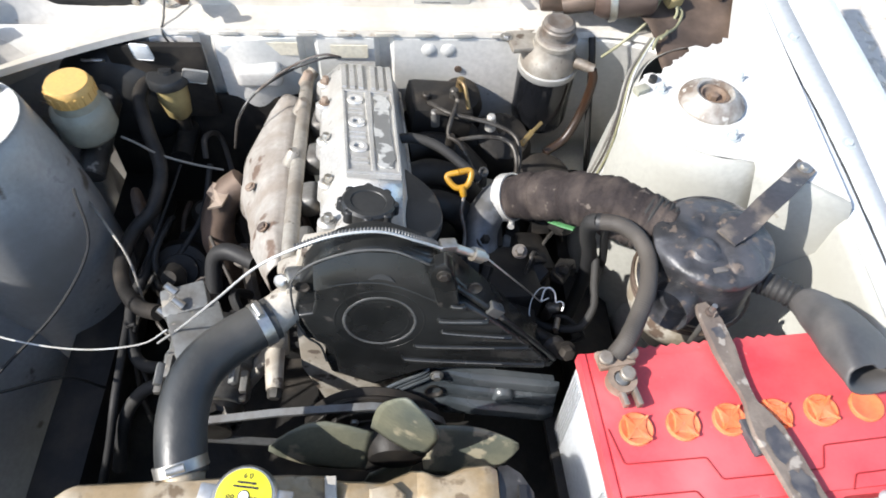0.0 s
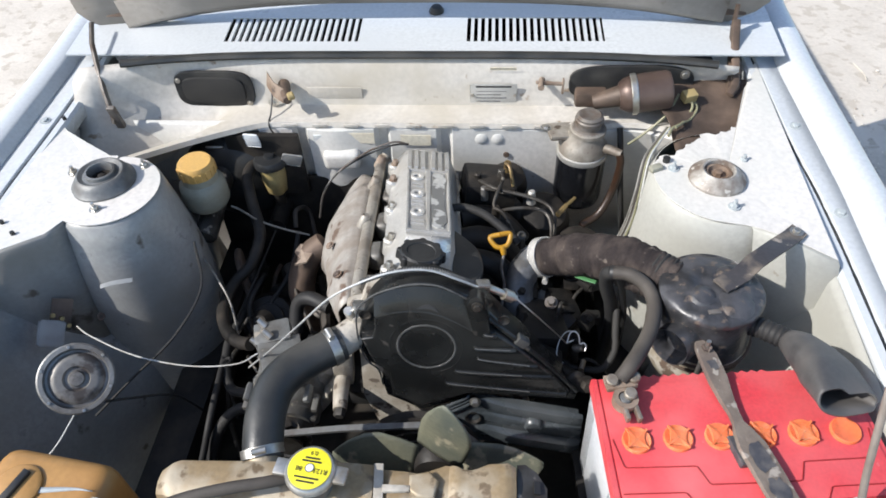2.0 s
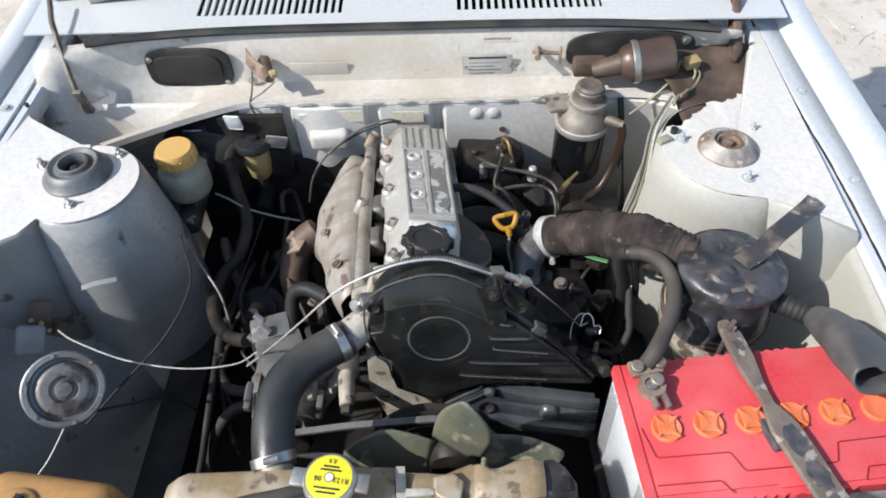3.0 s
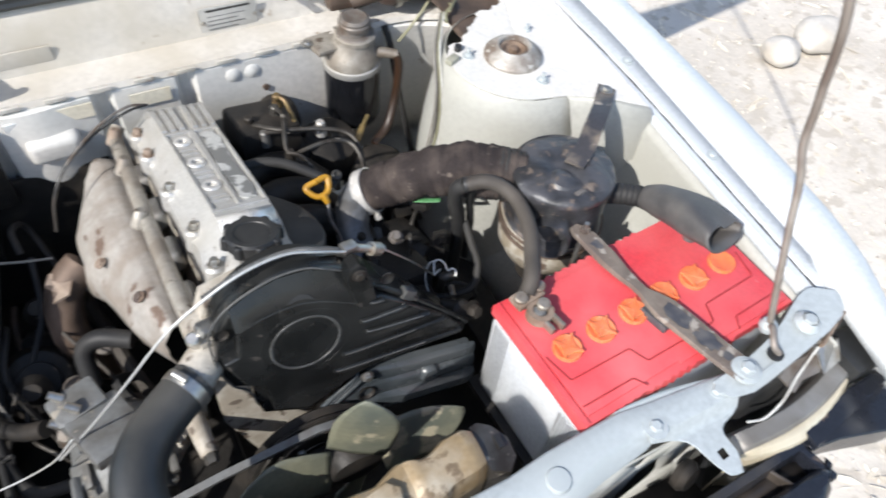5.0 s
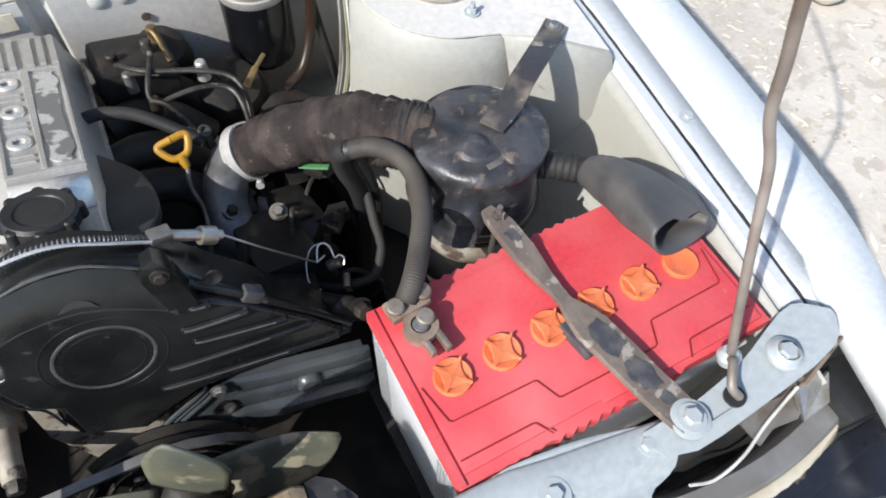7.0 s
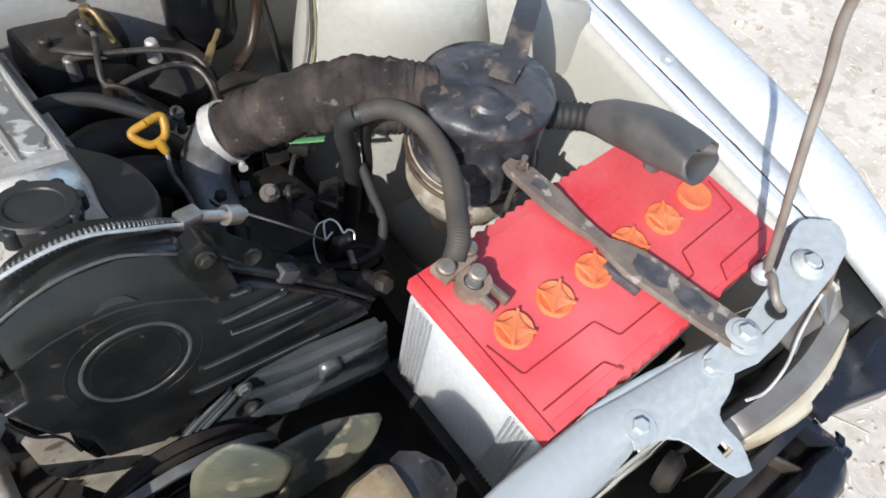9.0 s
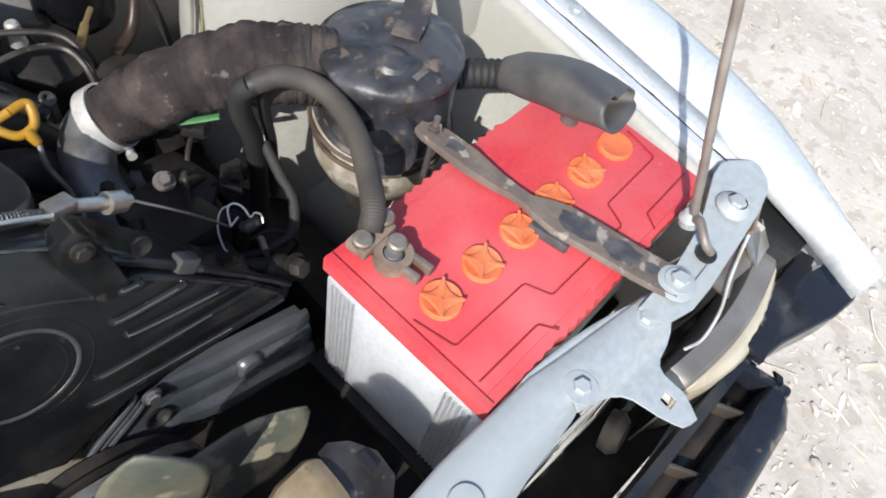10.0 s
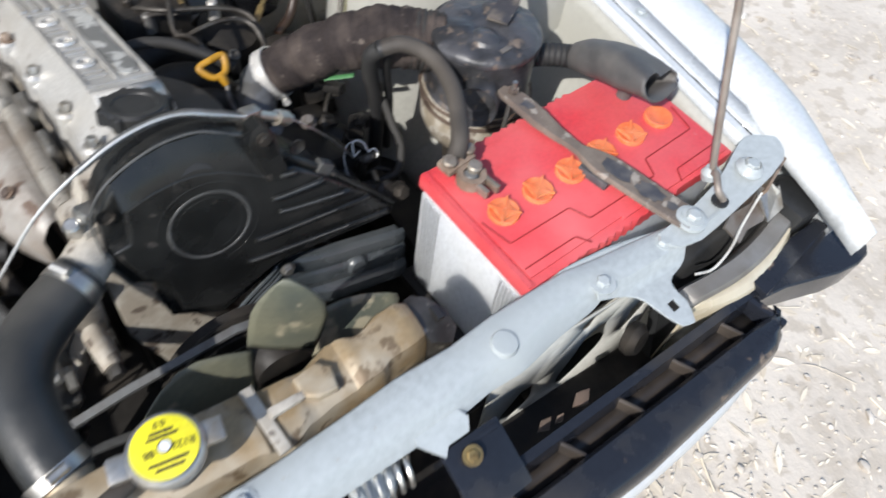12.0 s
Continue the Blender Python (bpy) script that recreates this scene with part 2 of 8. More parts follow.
def frame_of(d):
    d = Vector(d).normalized()
    a = d.orthogonal().normalized() if abs(d.z) > 0.95 else Vector((0, 0, 1)).cross(d).normalized()
    return d, a, d.cross(a)


def add_lathe(bm, origin, axis, profile, seg=28, wobble=0.0):
    """Turns a profile of (radius, height) about an axis."""
    o, (d, a, b) = Vector(origin), frame_of(axis)
    rings = []
    for r, h in profile:
        if r < 1e-5:
            rings.append([bm.verts.new(o + d * h)])
        else:
            ring = []
            for i in range(seg):
                w = 2 * math.pi * i / seg
                q = o + d * h + (a * math.cos(w) + b * math.sin(w)) * r
                if wobble:
                    q += Vector(noise.noise_vector(q * 14)) * wobble
                ring.append(bm.verts.new(q))
            rings.append(ring)
    for p, q in zip(rings, rings[1:]):
        for i in range(seg):
            j = (i + 1) % seg
            if len(p) == 1 and len(q) > 1:
                bm.faces.new((p[0], q[i], q[j]))
            elif len(q) == 1 and len(p) > 1:
                bm.faces.new((p[i], p[j], q[0]))
            elif len(p) > 1:
                bm.faces.new((p[i], p[j], q[j], q[i]))
    return bm


def add_cyl(bm, p, q, r, r2=None, seg=20, bevel=0.0):
    d = Vector(q) - Vector(p)
    n, r2 = d.length, r if r2 is None else r2
    prof = [(0, 0), (r, 0), (r2, n), (0, n)]
    if bevel:
        prof = [(0, 0), (r - bevel, 0), (r, bevel), (r2, n - bevel), (r2 - bevel, n), (0, n)]
    return add_lathe(bm, p, d, prof, seg)


def spline(pts, sub=8):
    pts = [Vector(p) for p in pts]
    ext = [pts[0] * 2 - pts[1], *pts, pts[-1] * 2 - pts[-2]]
    out = []
    for i in range(1, len(ext) - 2):
        p0, p1, p2, p3 = ext[i - 1:i + 3]
        for k in range(sub):
            t = k / sub
            out.append(0.5 * ((2 * p1) + (p2 - p0) * t + (2 * p0 - 5 * p1 + 4 * p2 - p3) * t * t + (3 * p1 - p0 - 3 * p2 + p3) * t ** 3))
    out.append(pts[-1])
    return out


def add_tube(bm, pts, r, seg=10, sub=8, swell=None, squash=None, close=True, wobble=0.0):
    """A tube along a smooth line. swell(u) scales the radius, squash(u) its height, u from 0 to 1."""
    line = spline(pts, sub) if sub > 1 else [Vector(p) for p in pts]
    rings, n = [], len(line)
    side = None
    for i, p in enumerate(line):
        d = (line[min(i + 1, n - 1)] - line[max(i - 1, 0)]).normalized()
        if side is None:
            _, side, _ = frame_of(d)
        side = (side - d * side.dot(d)).normalized()
        up = d.cross(side)
        u = i / (n - 1)
        k = r * (swell(u) if swell else 1.0)
        h = squash(u) if squash else 1.0
        ring = []
        for j in range(seg):
            w = 2 * math.pi * j / seg
            q = p + (side * math.cos(w) + up * math.sin(w) * h) * k
            if wobble:
                q += Vector(noise.noise_vector(q * 30)) * wobble
            ring.append(bm.verts.new(q))
        rings.append(ring)
    for a, b in zip(rings, rings[1:]):
        for j in range(seg):
            bm.faces.new((a[j], a[(j + 1) % seg], b[(j + 1) % seg], b[j]))
    if close:
        bm.faces.new(rings[0])
        bm.faces.new(rings[-1])
    return bm


def add_prism(bm, outline, shift, bevel=0.0, seg=2):
    """A flat outline given depth along shift."""
    f = bm.faces.new([bm.verts.new(Vector(p)) for p in outline])
    back = bmesh.ops.extrude_face_region(bm, geom=[f])
    vs = [g for g in back["geom"] if isinstance(g, bmesh.types.BMVert)]
    bmesh.ops.translate(bm, verts=vs, vec=Vector(shift))
    if bevel:
        es = list({e for v in vs for e in v.link_edges if all(x in vs for x in e.verts)})
        bmesh.ops.bevel(bm, geom=es, offset=bevel, segments=seg, affect="EDGES", profile=0.6)
    return bm


def add_grid(bm, rows):
    """A sheet through rows of points."""
    vs = [[bm.verts.new(Vector(p)) for p in row] for row in rows]
    for a, b in zip(vs, vs[1:]):
        for i in range(len(a) - 1):
            bm.faces.new((a[i], a[i + 1], b[i + 1], b[i]))
    return bm


def add_strip(bm, pts, across, thick):
    """A flat strip of metal along a line: across is its half width, thick its depth along the normal."""
    line = [Vector(p) for p in pts]
    w, t = Vector(across), Vector(thick)
    rings = [[bm.verts.new(p + w), bm.verts.new(p - w), bm.verts.new(p - w + t), bm.verts.new(p + w + t)] for p in line]
    for a, b in zip(rings, rings[1:]):
        for j in range(4):
            bm.faces.new((a[j], a[(j + 1) % 4], b[(j + 1) % 4], b[j]))
    bm.faces.new(rings[0])
    bm.faces.new(rings[-1])
    return bm


def add_ring(bm, c, axis, r, wire, seg=28, wseg=8, squash=1.0):
    """A torus about an axis."""
    o, (d, a, b) = Vector(c), frame_of(axis)
    rings = []
    for i in range(seg):
        w = 2 * math.pi * i / seg
        out = a * math.cos(w) + b * math.sin(w)
        rings.append([bm.verts.new(o + out * (r + wire * math.cos(2 * math.pi * j / wseg)) + d * wire * squash * math.sin(2 * math.pi * j / wseg)) for j in range(wseg)])
    for i in range(seg):
        p, q = rings[i], rings[(i + 1) % seg]
        for j in range(wseg):
            bm.faces.new((p[j], p[(j + 1) % wseg], q[(j + 1) % wseg], q[j]))
    return bm


def add_bolt(bm, p, axis, r=0.007, washer=0.011, h=0.007):
    """A hexagonal bolt head on a washer."""
    if washer:
        add_lathe(bm, p, axis, [(0, 0), (washer, 0), (washer, 0.0022), (0, 0.0022)], 18)
    add_lathe(bm, p, axis, [(r, 0.001), (r, h * 0.8), (r * 0.82, h), (0, h)], 6)
    return bm


def add_band(bm, c, axis, r, width, screw=True):
    """A worm-drive hose clamp."""
    add_lathe(bm, Vector(c) - Vector(axis).normalized() * width / 2, axis, [(r, 0), (r + 0.0016, 0), (r + 0.0016, width), (r, width), (r, 0)], 28)
    if screw:
        d, a, b = frame_of(axis)
        q = Vector(c) + b * (r + 0.004)
        add_cyl(bm, q - a * 0.009, q + a * 0.009, 0.0045, seg=10)
    return bm


def along(table, u):
    """A value read from a table of (place, value), straight between them."""
    for (a, p), (c, q) in zip(table, table[1:]):
        if u <= c:
            return p + (q - p) * max(0.0, (u - a) / (c - a))
    return table[-1][1]


def add_sheet(bm, outline, holes=(), z=None):
    """A flat sheet with its holes cut through; z(x, y) bends it."""
    edges = []
    for loop in (outline, *holes):
        vs = [bm.verts.new(Vector(p)) for p in loop]
        edges += [bm.edges.new((a, c)) for a, c in zip(vs, vs[1:] + vs[:1])]
    bmesh.ops.triangle_fill(bm, edges=edges, use_beauty=True)
    if z:
        bmesh.ops.subdivide_edges(bm, edges=bm.edges[:], cuts=4, use_grid_fill=True)
        for v in bm.verts:
            v.co.z = z(v.co.x, v.co.y)
    return bm


def letters(name, words, size, m, material, parent):
    """Flat raised lettering at the pose m."""
    cu = bpy.data.curves.new(name, "FONT")
    cu.body, cu.size, cu.extrude, cu.align_x, cu.align_y = words, size, 0.0002, "CENTER", "CENTER"
    tmp = new(name, cu)
    me = bpy.data.meshes.new_from_object(tmp.evaluated_get(bpy.context.evaluated_depsgraph_get()))
    bpy.data.objects.remove(tmp)
    me.transform(Matrix.Translation(-Vector(base_of(parent))) @ m)
    me.materials.append(material)
    ob = new(name, me)
    ob.parent = parent
    return ob


# ---- ground ----
def ground_z(x, y):
    return 0.02 * noise.noise(Vector((x * 0.9, y * 0.9, 0))) - 0.01


bm = B()
_rows = []
for _j in range(61):
    _row = []
    for _i in range(61):
        _u, _v = (_i - 30) / 30, (_j - 30) / 30
        _x, _y = 2.0 + 400 * _u * abs(_u) ** 3 + 3 * _u, 0.8 + 400 * _v * abs(_v) ** 3 + 3 * _v
        _row.append((_x, _y, ground_z(_x, _y)))
    _rows.append(_row)
add_grid(bm, _rows)
ground = tagged(part("ground", bm, DIRT, None), "bare dry pale earth strewn with husks and pebbles", "ground", kind="structure")

bm = B()
_rng = random.Random(4)


def near_spot(far):
    """A place on the ground beside the car, denser close to it."""
    u = _rng.random() ** 1.5
    return 0.62 + far * u, _rng.uniform(-1.5, 1.2 + 2.2 * u)


for _k in range(9000):
    _x, _y = near_spot(3.4)
    _s = _rng.uniform(0.004, 0.013) * (_rng.uniform(2.0, 3.6) if _rng.random() < 0.11 else 1)
    _w, _c = _rng.uniform(0, 6.28), Vector((_x, _y, ground_z(_x, _y) + 0.0015))
    _a, _b = Vector((math.cos(_w), math.sin(_w), _rng.uniform(-0.05, 0.12))) * _s, Vector((-math.sin(_w), math.cos(_w), _rng.uniform(-0.1, 0.1))) * _s * _rng.uniform(0.10, 0.36)
    _m = Vector((0, 0, _s * 0.05))
    vs = [bm.verts.new(_c - _a), bm.verts.new(_c - _a * 0.3 - _b + _m), bm.verts.new(_c + _a * 0.5 - _b * 0.8 + _m), bm.verts.new(_c + _a), bm.verts.new(_c + _a * 0.4 + _b), bm.verts.new(_c - _a * 0.4 + _b)]
    bm.faces.new(vs[:4])
    bm.faces.new((vs[3], vs[4], vs[5], vs[0]))
tagged(part("leaf_litter", bm, STRAW, None, sharp=0), "dry straw-coloured leaves and husks scattered on the earth", "leaf litter", kind="stuff")

_ball = bmesh.new()
bmesh.ops.create_icosphere(_ball, subdivisions=2, radius=1.0)
_bv = [v.co.copy() for v in _ball.verts]
_bf = [tuple(v.index for v in f.verts) for f in _ball.faces]
_ball.free()
bm = B()
for _k in range(2600):
    _x, _y = near_spot(2.2)
    _s = _rng.uniform(0.0025, 0.007) * (2.6 if _rng.random() < 0.07 else 1)
    _m = pose(_x, _y, ground_z(_x, _y) + _s * 0.2, _rng.uniform(-20, 20), 0, _rng.uniform(0, 360)) @ Matrix.Diagonal((_s, _s * _rng.uniform(0.55, 1), _s * _rng.uniform(0.4, 0.75), 1))
    _o = Vector((_k * 3.1, 0, 0))
    _vs = [bm.verts.new(_m @ (v * (1 + 0.35 * noise.noise(v * 1.1 + _o)))) for v in _bv]
    for f in _bf:
        bm.faces.new([_vs[i] for i in f])
tagged(part("pebbles", bm, PEBBLE, None, sharp=25), "small pale grey pebbles lying on the earth", "pebbles", kind="stuff")

bm = B()
for _k in range(160):
    _x, _y = near_spot(2.0)
    _w, _l = _rng.uniform(0, 6.28), _rng.uniform(0.02, 0.10)
    _d = _rng.uniform(-0.3, 0.3)
    add_tube(bm, [(_x + math.cos(_w + _d * u) * _l * u, _y + math.sin(_w + _d * u) * _l * u, ground_z(_x, _y) + 0.004 + 0.003 * math.sin(3 * u)) for u in (-1, -0.2, 0.5, 1)], _rng.uniform(0.001, 0.0024), 5, 2)
tagged(part("twigs", bm, STRAW, None), "thin dry straw and twigs lying on the earth", "twigs", kind="stuff")


def boulder(place, size, seed):
    b = B()
    bmesh.ops.create_icosphere(b, subdivisions=4, radius=1.0)
    for v in b.verts:
        v.co *= 1 + 0.16 * noise.noise(v.co * 1.3 + Vector((seed, 0, 0)))
        v.co = Vector((v.co.x * size[0], v.co.y * size[1], v.co.z * size[2])) + Vector(place)
    root = tagged(part("stone", b, STONE, None), "smooth pale rounded stone lying on the dry ground", "stone", "stones on the ground")
    return root


boulder((2.16, 1.115, 0.035), (0.075, 0.065, 0.048), 1.0)
boulder((2.37, 1.13, 0.045), (0.105, 0.085, 0.062), 5.0)

# ---- car body ----
CX = -0.025          # middle of the car
car = thing("car", (CX, 0.6, 0), "silver-grey car with its hood open and a dusty engine bay", "car")


def both(x):
    return ((x, 1), (2 * CX - x, -1))


EDGE = ((-0.125, 0.672), (-0.075, 0.696), (-0.03, 0.716), (0.02, 0.738), (0.06, 0.752), (0.12, 0.761), (0.22, 0.764), (0.34, 0.762), (0.48, 0.757), (0.60, 0.751), (0.72, 0.745), (0.87, 0.737), (1.62, 0.737))
SEAL = ((0.05, 0.669), (0.20, 0.667), (0.43, 0.663), (0.54, 0.658), (0.68, 0.646), (0.76, 0.641), (0.93, 0.638))


def flange_z(y):
    return 0.797 + 0.075 * (y + 0.02)


def fender(side):
    """One front fender: hood gutter, riser, flat crown and outer side. side is +1 or -1 from the middle."""
    def X(x):
        return x if side > 0 else 2 * CX - x
    b = B()
    rows = []
    for k in range(49):
        y = -0.125 + k * (1.745 / 48)
        z, out = flange_z(max(y, -0.06)) - 0.10 * max(0, -0.06 - y), along(EDGE, y)
        g = along(((-0.125, 0.664), (-0.06, 0.671), (0.0, 0.673), (0.05, 0.676), (0.085, 0.694), (0.55, 0.694), (0.72, 0.684), (0.87, 0.676), (1.62, 0.676)), y)
        g = min(g, out - 0.006)
        w = out - g
        front = min(1, max(0, (y + 0.125) / 0.19))
        low = min(1, max(0, (y + 0.085) / 0.05))
        rows.append([(X(g), y, z + 0.002 - 0.020 * (1 - front)), (X(g + w * 0.05), y, z + 0.006), (X(g + w * 0.20), y, z + 0.0190), (X(g + w * 0.28), y, z + 0.0225), (X(g + w * 0.60), y, z + 0.0250), (X(out - 0.006), y, z + 0.0225), (X(out - 0.001), y, z + 0.018),
                     (X(out + 0.001), y, z + 0.008), (X(out + 0.004 * front), y, z - 0.006 - 0.024 * low), (X(out + 0.022 * front), y, z - 0.010 - 0.11 * low), (X(out + 0.040 * front), y, z - 0.012 - 0.288 * low), (X(out + 0.02 * front), y, (z - 0.014) * (1 - low) + 0.24 * low)])
    add_grid(b, rows)
    fe = part("fender", b, PAINT_CLEAN, car, "pale silver front fender", thick=0.0012, sharp=40)
    # bolted flange beside the hood gap, with a rolled inner edge and a sealed seam
    b = B()
    rows = []
    for k in range(25):
        y = 0.045 + k * (0.885 / 24)
        z, xs = flange_z(y), along(SEAL, y)
        rows.append([(X(xs - 0.026), y, z - 0.024), (X(xs - 0.022), y, z - 0.004), (X(xs - 0.017), y, z + 0.001), (X(xs - 0.006), y, z + 0.001), (X(xs - 0.003), y, z - 0.004), (X(xs + 0.002), y, z - 0.004), (X(xs + 0.005), y, z), (X(along(((0.0, 0.6945), (0.55, 0.6945), (0.72, 0.6845), (0.95, 0.677)), y)), y, z + 0.002)])
    add_grid(b, rows)
    part("gutter", b, PAINT_CLEAN, fe, thick=0.0014, sharp=30)
    # added black box stands for the shadow inside the fender edge
    b = B()
    add_box(b, (X(0.674), -0.030, 0.748), (0.046, 0.060, 0.050), (0, 0, 0), 0.006)
    part("fender_shade", b, BLACK_PLASTIC, fe)
    b = B()
    add_tube(b, [(X(along(SEAL, 0.05 + 0.87 * k / 16)), 0.05 + 0.87 * k / 16, flange_z(0.05 + 0.87 * k / 16) - 0.0035) for k in range(17)], 0.0024, 6, 3, swell=lambda u: 0.85 + 0.3 * math.sin(u * 90) * math.sin(u * 37))
    part("sealer", b, HOSE_RUBBER, fe)
    for x, y in ((0.697, 0.073), (0.686, 0.288), (0.683, 0.502), (0.669, 0.711)):
        b = B()
        add_bolt(b, (X(x - 0.003), y, flange_z(y)), (0, -0.07, 1), 0.0062, 0.0105, 0.006)
        part("bolt", b, PAINT_BAR, fe)
    return fe


fender(1)
fender_l = fender(-1)


def apron(side):
    """Inner wing with the strut tower."""
    def X(x):
        return x if side > 0 else 2 * CX - x
    b = B()
    rows = []
    for k in range(33):
        y = -0.02 + k * (0.90 / 32)
        z0 = 0.772 + 0.075 * (y + 0.02)
        # the wheel housing swells out towards the tower
        h = math.exp(-((y - 0.58) / 0.30) ** 2)
        rows.append([(X(0.640), y, z0 + 0.018), (X(0.634), y, z0), (X(0.630), y, z0 - 0.05), (X(0.624 - 0.04 * h), y, z0 - 0.12), (X(0.612 - 0.10 * h), y, z0 - 0.2), (X(0.60 - 0.19 * h), y, 0.50), (X(0.575 - 0.17 * h), y, 0.40), (X(0.50), y, 0.33), (X(0.47), y, 0.22)])
    add_grid(b, rows)
    # the left walls take the darker paint with the shade in it
    ap = part("inner_wing", b, INNER if side > 0 else SHADED_PAINT, car, "dusty pale grey inner wing panel" if side > 0 else "stained grey inner wing panel, darkened for its shade", thick=0.0015, sharp=60)
    cx, cy = (X(0.518), 0.580) if side > 0 else (X(0.470), 0.523)
    slim = 0.0 if side > 0 else 0.030
    b = B()
    prof = [(r - slim, h) for r, h in ((0.116, 0.8445), (0.122, 0.840), (0.129, 0.80), (0.139, 0.74), (0.147, 0.67), (0.150, 0.60), (0.150, 0.53), (0.150, 0.40))]
    add_lathe(b, (cx, cy, 0), (0, 0, 1), prof, 56)
    tower = part("strut_tower", b, INNER if side > 0 else SHADED_PAINT, ap, "pale grey strut tower", sharp=60)
    # top plate runs out to the gutter; behind it the bay drops into a well
    b = B()
    ring = [(cx + side * (0.118 - slim) * math.cos(a), cy + (0.118 - slim) * math.sin(a), 0.8475) for a in [radians(d) for d in range(168 if side > 0 else 78, 256 if side > 0 else 300, 10)]]
    if side > 0:
        back = [(0.640, 0.900, 0.866), (0.632, 0.890, 0.864), (0.612, 0.842, 0.860), (0.604, 0.812, 0.858), (0.597, 0.785, 0.857), (0.588, 0.760, 0.856), (0.580, 0.741, 0.855), (0.567, 0.712, 0.854), (0.553, 0.697, 0.853), (0.540, 0.690, 0.853), (0.521, 0.682, 0.853), (0.495, 0.684, 0.852), (0.485, 0.668, 0.852), (0.474, 0.657, 0.852), (0.460, 0.645, 0.852), (0.446, 0.637, 0.851), (0.430, 0.628, 0.850), (0.415, 0.620, 0.849), (0.405, 0.606, 0.848)]
        rag = random.Random(5)
        back = [back[0]] + [tuple(a + (c - a) * t + (rag.uniform(-0.005, 0.005) if i < 2 and t else 0) for i, (a, c) in enumerate(zip(p, q))) for p, q in zip(back[1:], back[2:]) for t in (0, 0.3, 0.65)] + [back[-1]]
    else:
        back = [(X(0.638), 0.712, 0.847), (X(0.615), 0.688, 0.848), (X(0.560), 0.650, 0.849), (X(0.515), 0.622, 0.849), (X(0.500), 0.612, 0.849), (X(0.485), 0.612, 0.849)]
    outline = [(X(0.638), 0.395 if side > 0 else 0.350, 0.842), *back, *ring, *(((X(0.53), 0.46, 0.846), (X(0.585), 0.435, 0.844)) if side > 0 else ((X(0.530), 0.415, 0.846), (X(0.580), 0.385, 0.844)))]
    mid = b.verts.new((cx, cy, 0.848))
    vs = [b.verts.new(p) for p in outline]
    for p, q in zip(vs, vs[1:] + vs[:1]):
        b.faces.new((mid, p, q))
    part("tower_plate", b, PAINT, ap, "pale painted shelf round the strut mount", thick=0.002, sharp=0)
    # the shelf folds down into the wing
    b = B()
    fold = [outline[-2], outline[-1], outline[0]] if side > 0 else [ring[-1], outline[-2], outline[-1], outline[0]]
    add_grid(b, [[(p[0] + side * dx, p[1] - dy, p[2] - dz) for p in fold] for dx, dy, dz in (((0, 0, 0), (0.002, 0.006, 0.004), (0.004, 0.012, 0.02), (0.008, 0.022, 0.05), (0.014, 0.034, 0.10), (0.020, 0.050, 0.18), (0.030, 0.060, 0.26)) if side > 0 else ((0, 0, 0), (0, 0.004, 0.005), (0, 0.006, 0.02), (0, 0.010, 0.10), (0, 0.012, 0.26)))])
    part("shelf_fold", b, INNER if side > 0 else SHADED_PAINT, ap, thick=0.002, sharp=50)
    # strut mount
    px, py = (X(0.500), 0.570) if side > 0 else (X(0.481), 0.541)
    b = B()
    if side > 0:
        prof = [(0.046, 0), (0.046, 0.005), (0.042, 0.010), (0.036, 0.014), (0.030, 0.018), (0.0265, 0.021), (0.0235, 0.020), (0.0225, 0.006), (0.0, 0.005)]
    else:
        prof = [(0.053, 0), (0.053, 0.005), (0.049, 0.009), (0.045, 0.016), (0.040, 0.023), (0.037, 0.024), (0.030, 0.020), (0.026, 0.021), (0.0245, 0.026), (0.021, 0.027), (0.019, 0.022), (0.018, 0.004), (0.0, 0.004)]
    add_lathe(b, (px, py, 0.8475), (0, 0, 1), prof, 40, 0.0008)
    mount = part("strut_mount", b, MOUNT if side > 0 else GREY_PAINT, ap, "dirty silver strut mount ring" if side > 0 else "dark grey raised strut mount cup")
    b = B()
    add_lathe(b, (px, py, 0.853), (0, 0, 1), [(0.022, 0.001), (0.022, 0.009), (0.017, 0.010), (0.014, 0.003), (0, 0.003)] if side > 0 else [(0.0175, 0.001), (0.0175, 0.008), (0.015, 0.009), (0.013, 0.003), (0, 0.003)], 28)
    part("bearing_cup", b, RUST if side > 0 else GREASY, mount)
    b = B()
    add_lathe(b, (px, py, 0.856), (0, 0, 1), [(0.007, 0), (0.007, 0.008), (0.005, 0.009), (0, 0.009)], 6)
    part("strut_nut", b, RUST if side > 0 else GREASY, mount)
    for a in (20, 140, 260):
        b = B()
        q = (px + 0.070 * math.cos(radians(a + 20)), py + 0.070 * math.sin(radians(a + 20)), 0.848)
        add_bolt(b, q, (0, 0, 1), 0.0062, 0.0095, 0.008)
        add_cyl(b, q, Vector(q) + Vector((0, 0, 0.015)), 0.003, seg=8)
        part("stud_nut", b, STEEL if side < 0 else PAINT_BAR, ap)
    return ap


apron(1)
apron_l = apron(-1)

# left wing shelf: small holes
for p in ((-0.663, 0.44, 0.838), (-0.632, 0.415, 0.838), (-0.668, 0.70, 0.858)):
    b = B()
    add_cyl(b, Vector(p) + Vector((0, 0, 0.006)), Vector(p) + Vector((0, 0, 0.013)), 0.0035, seg=10)
    part("plug", b, INK, apron_l)
b = B()
add_strip(b, [(-0.498, 0.372, 0.772), (-0.478, 0.376, 0.777), (-0.45, 0.388, 0.772)], (0.0, 0.0025, 0.0025), (0.0, -0.002, 0.002))
part("cable_tab", b, SHADED_PAINT, apron_l, "bent sheet-metal cable tab")

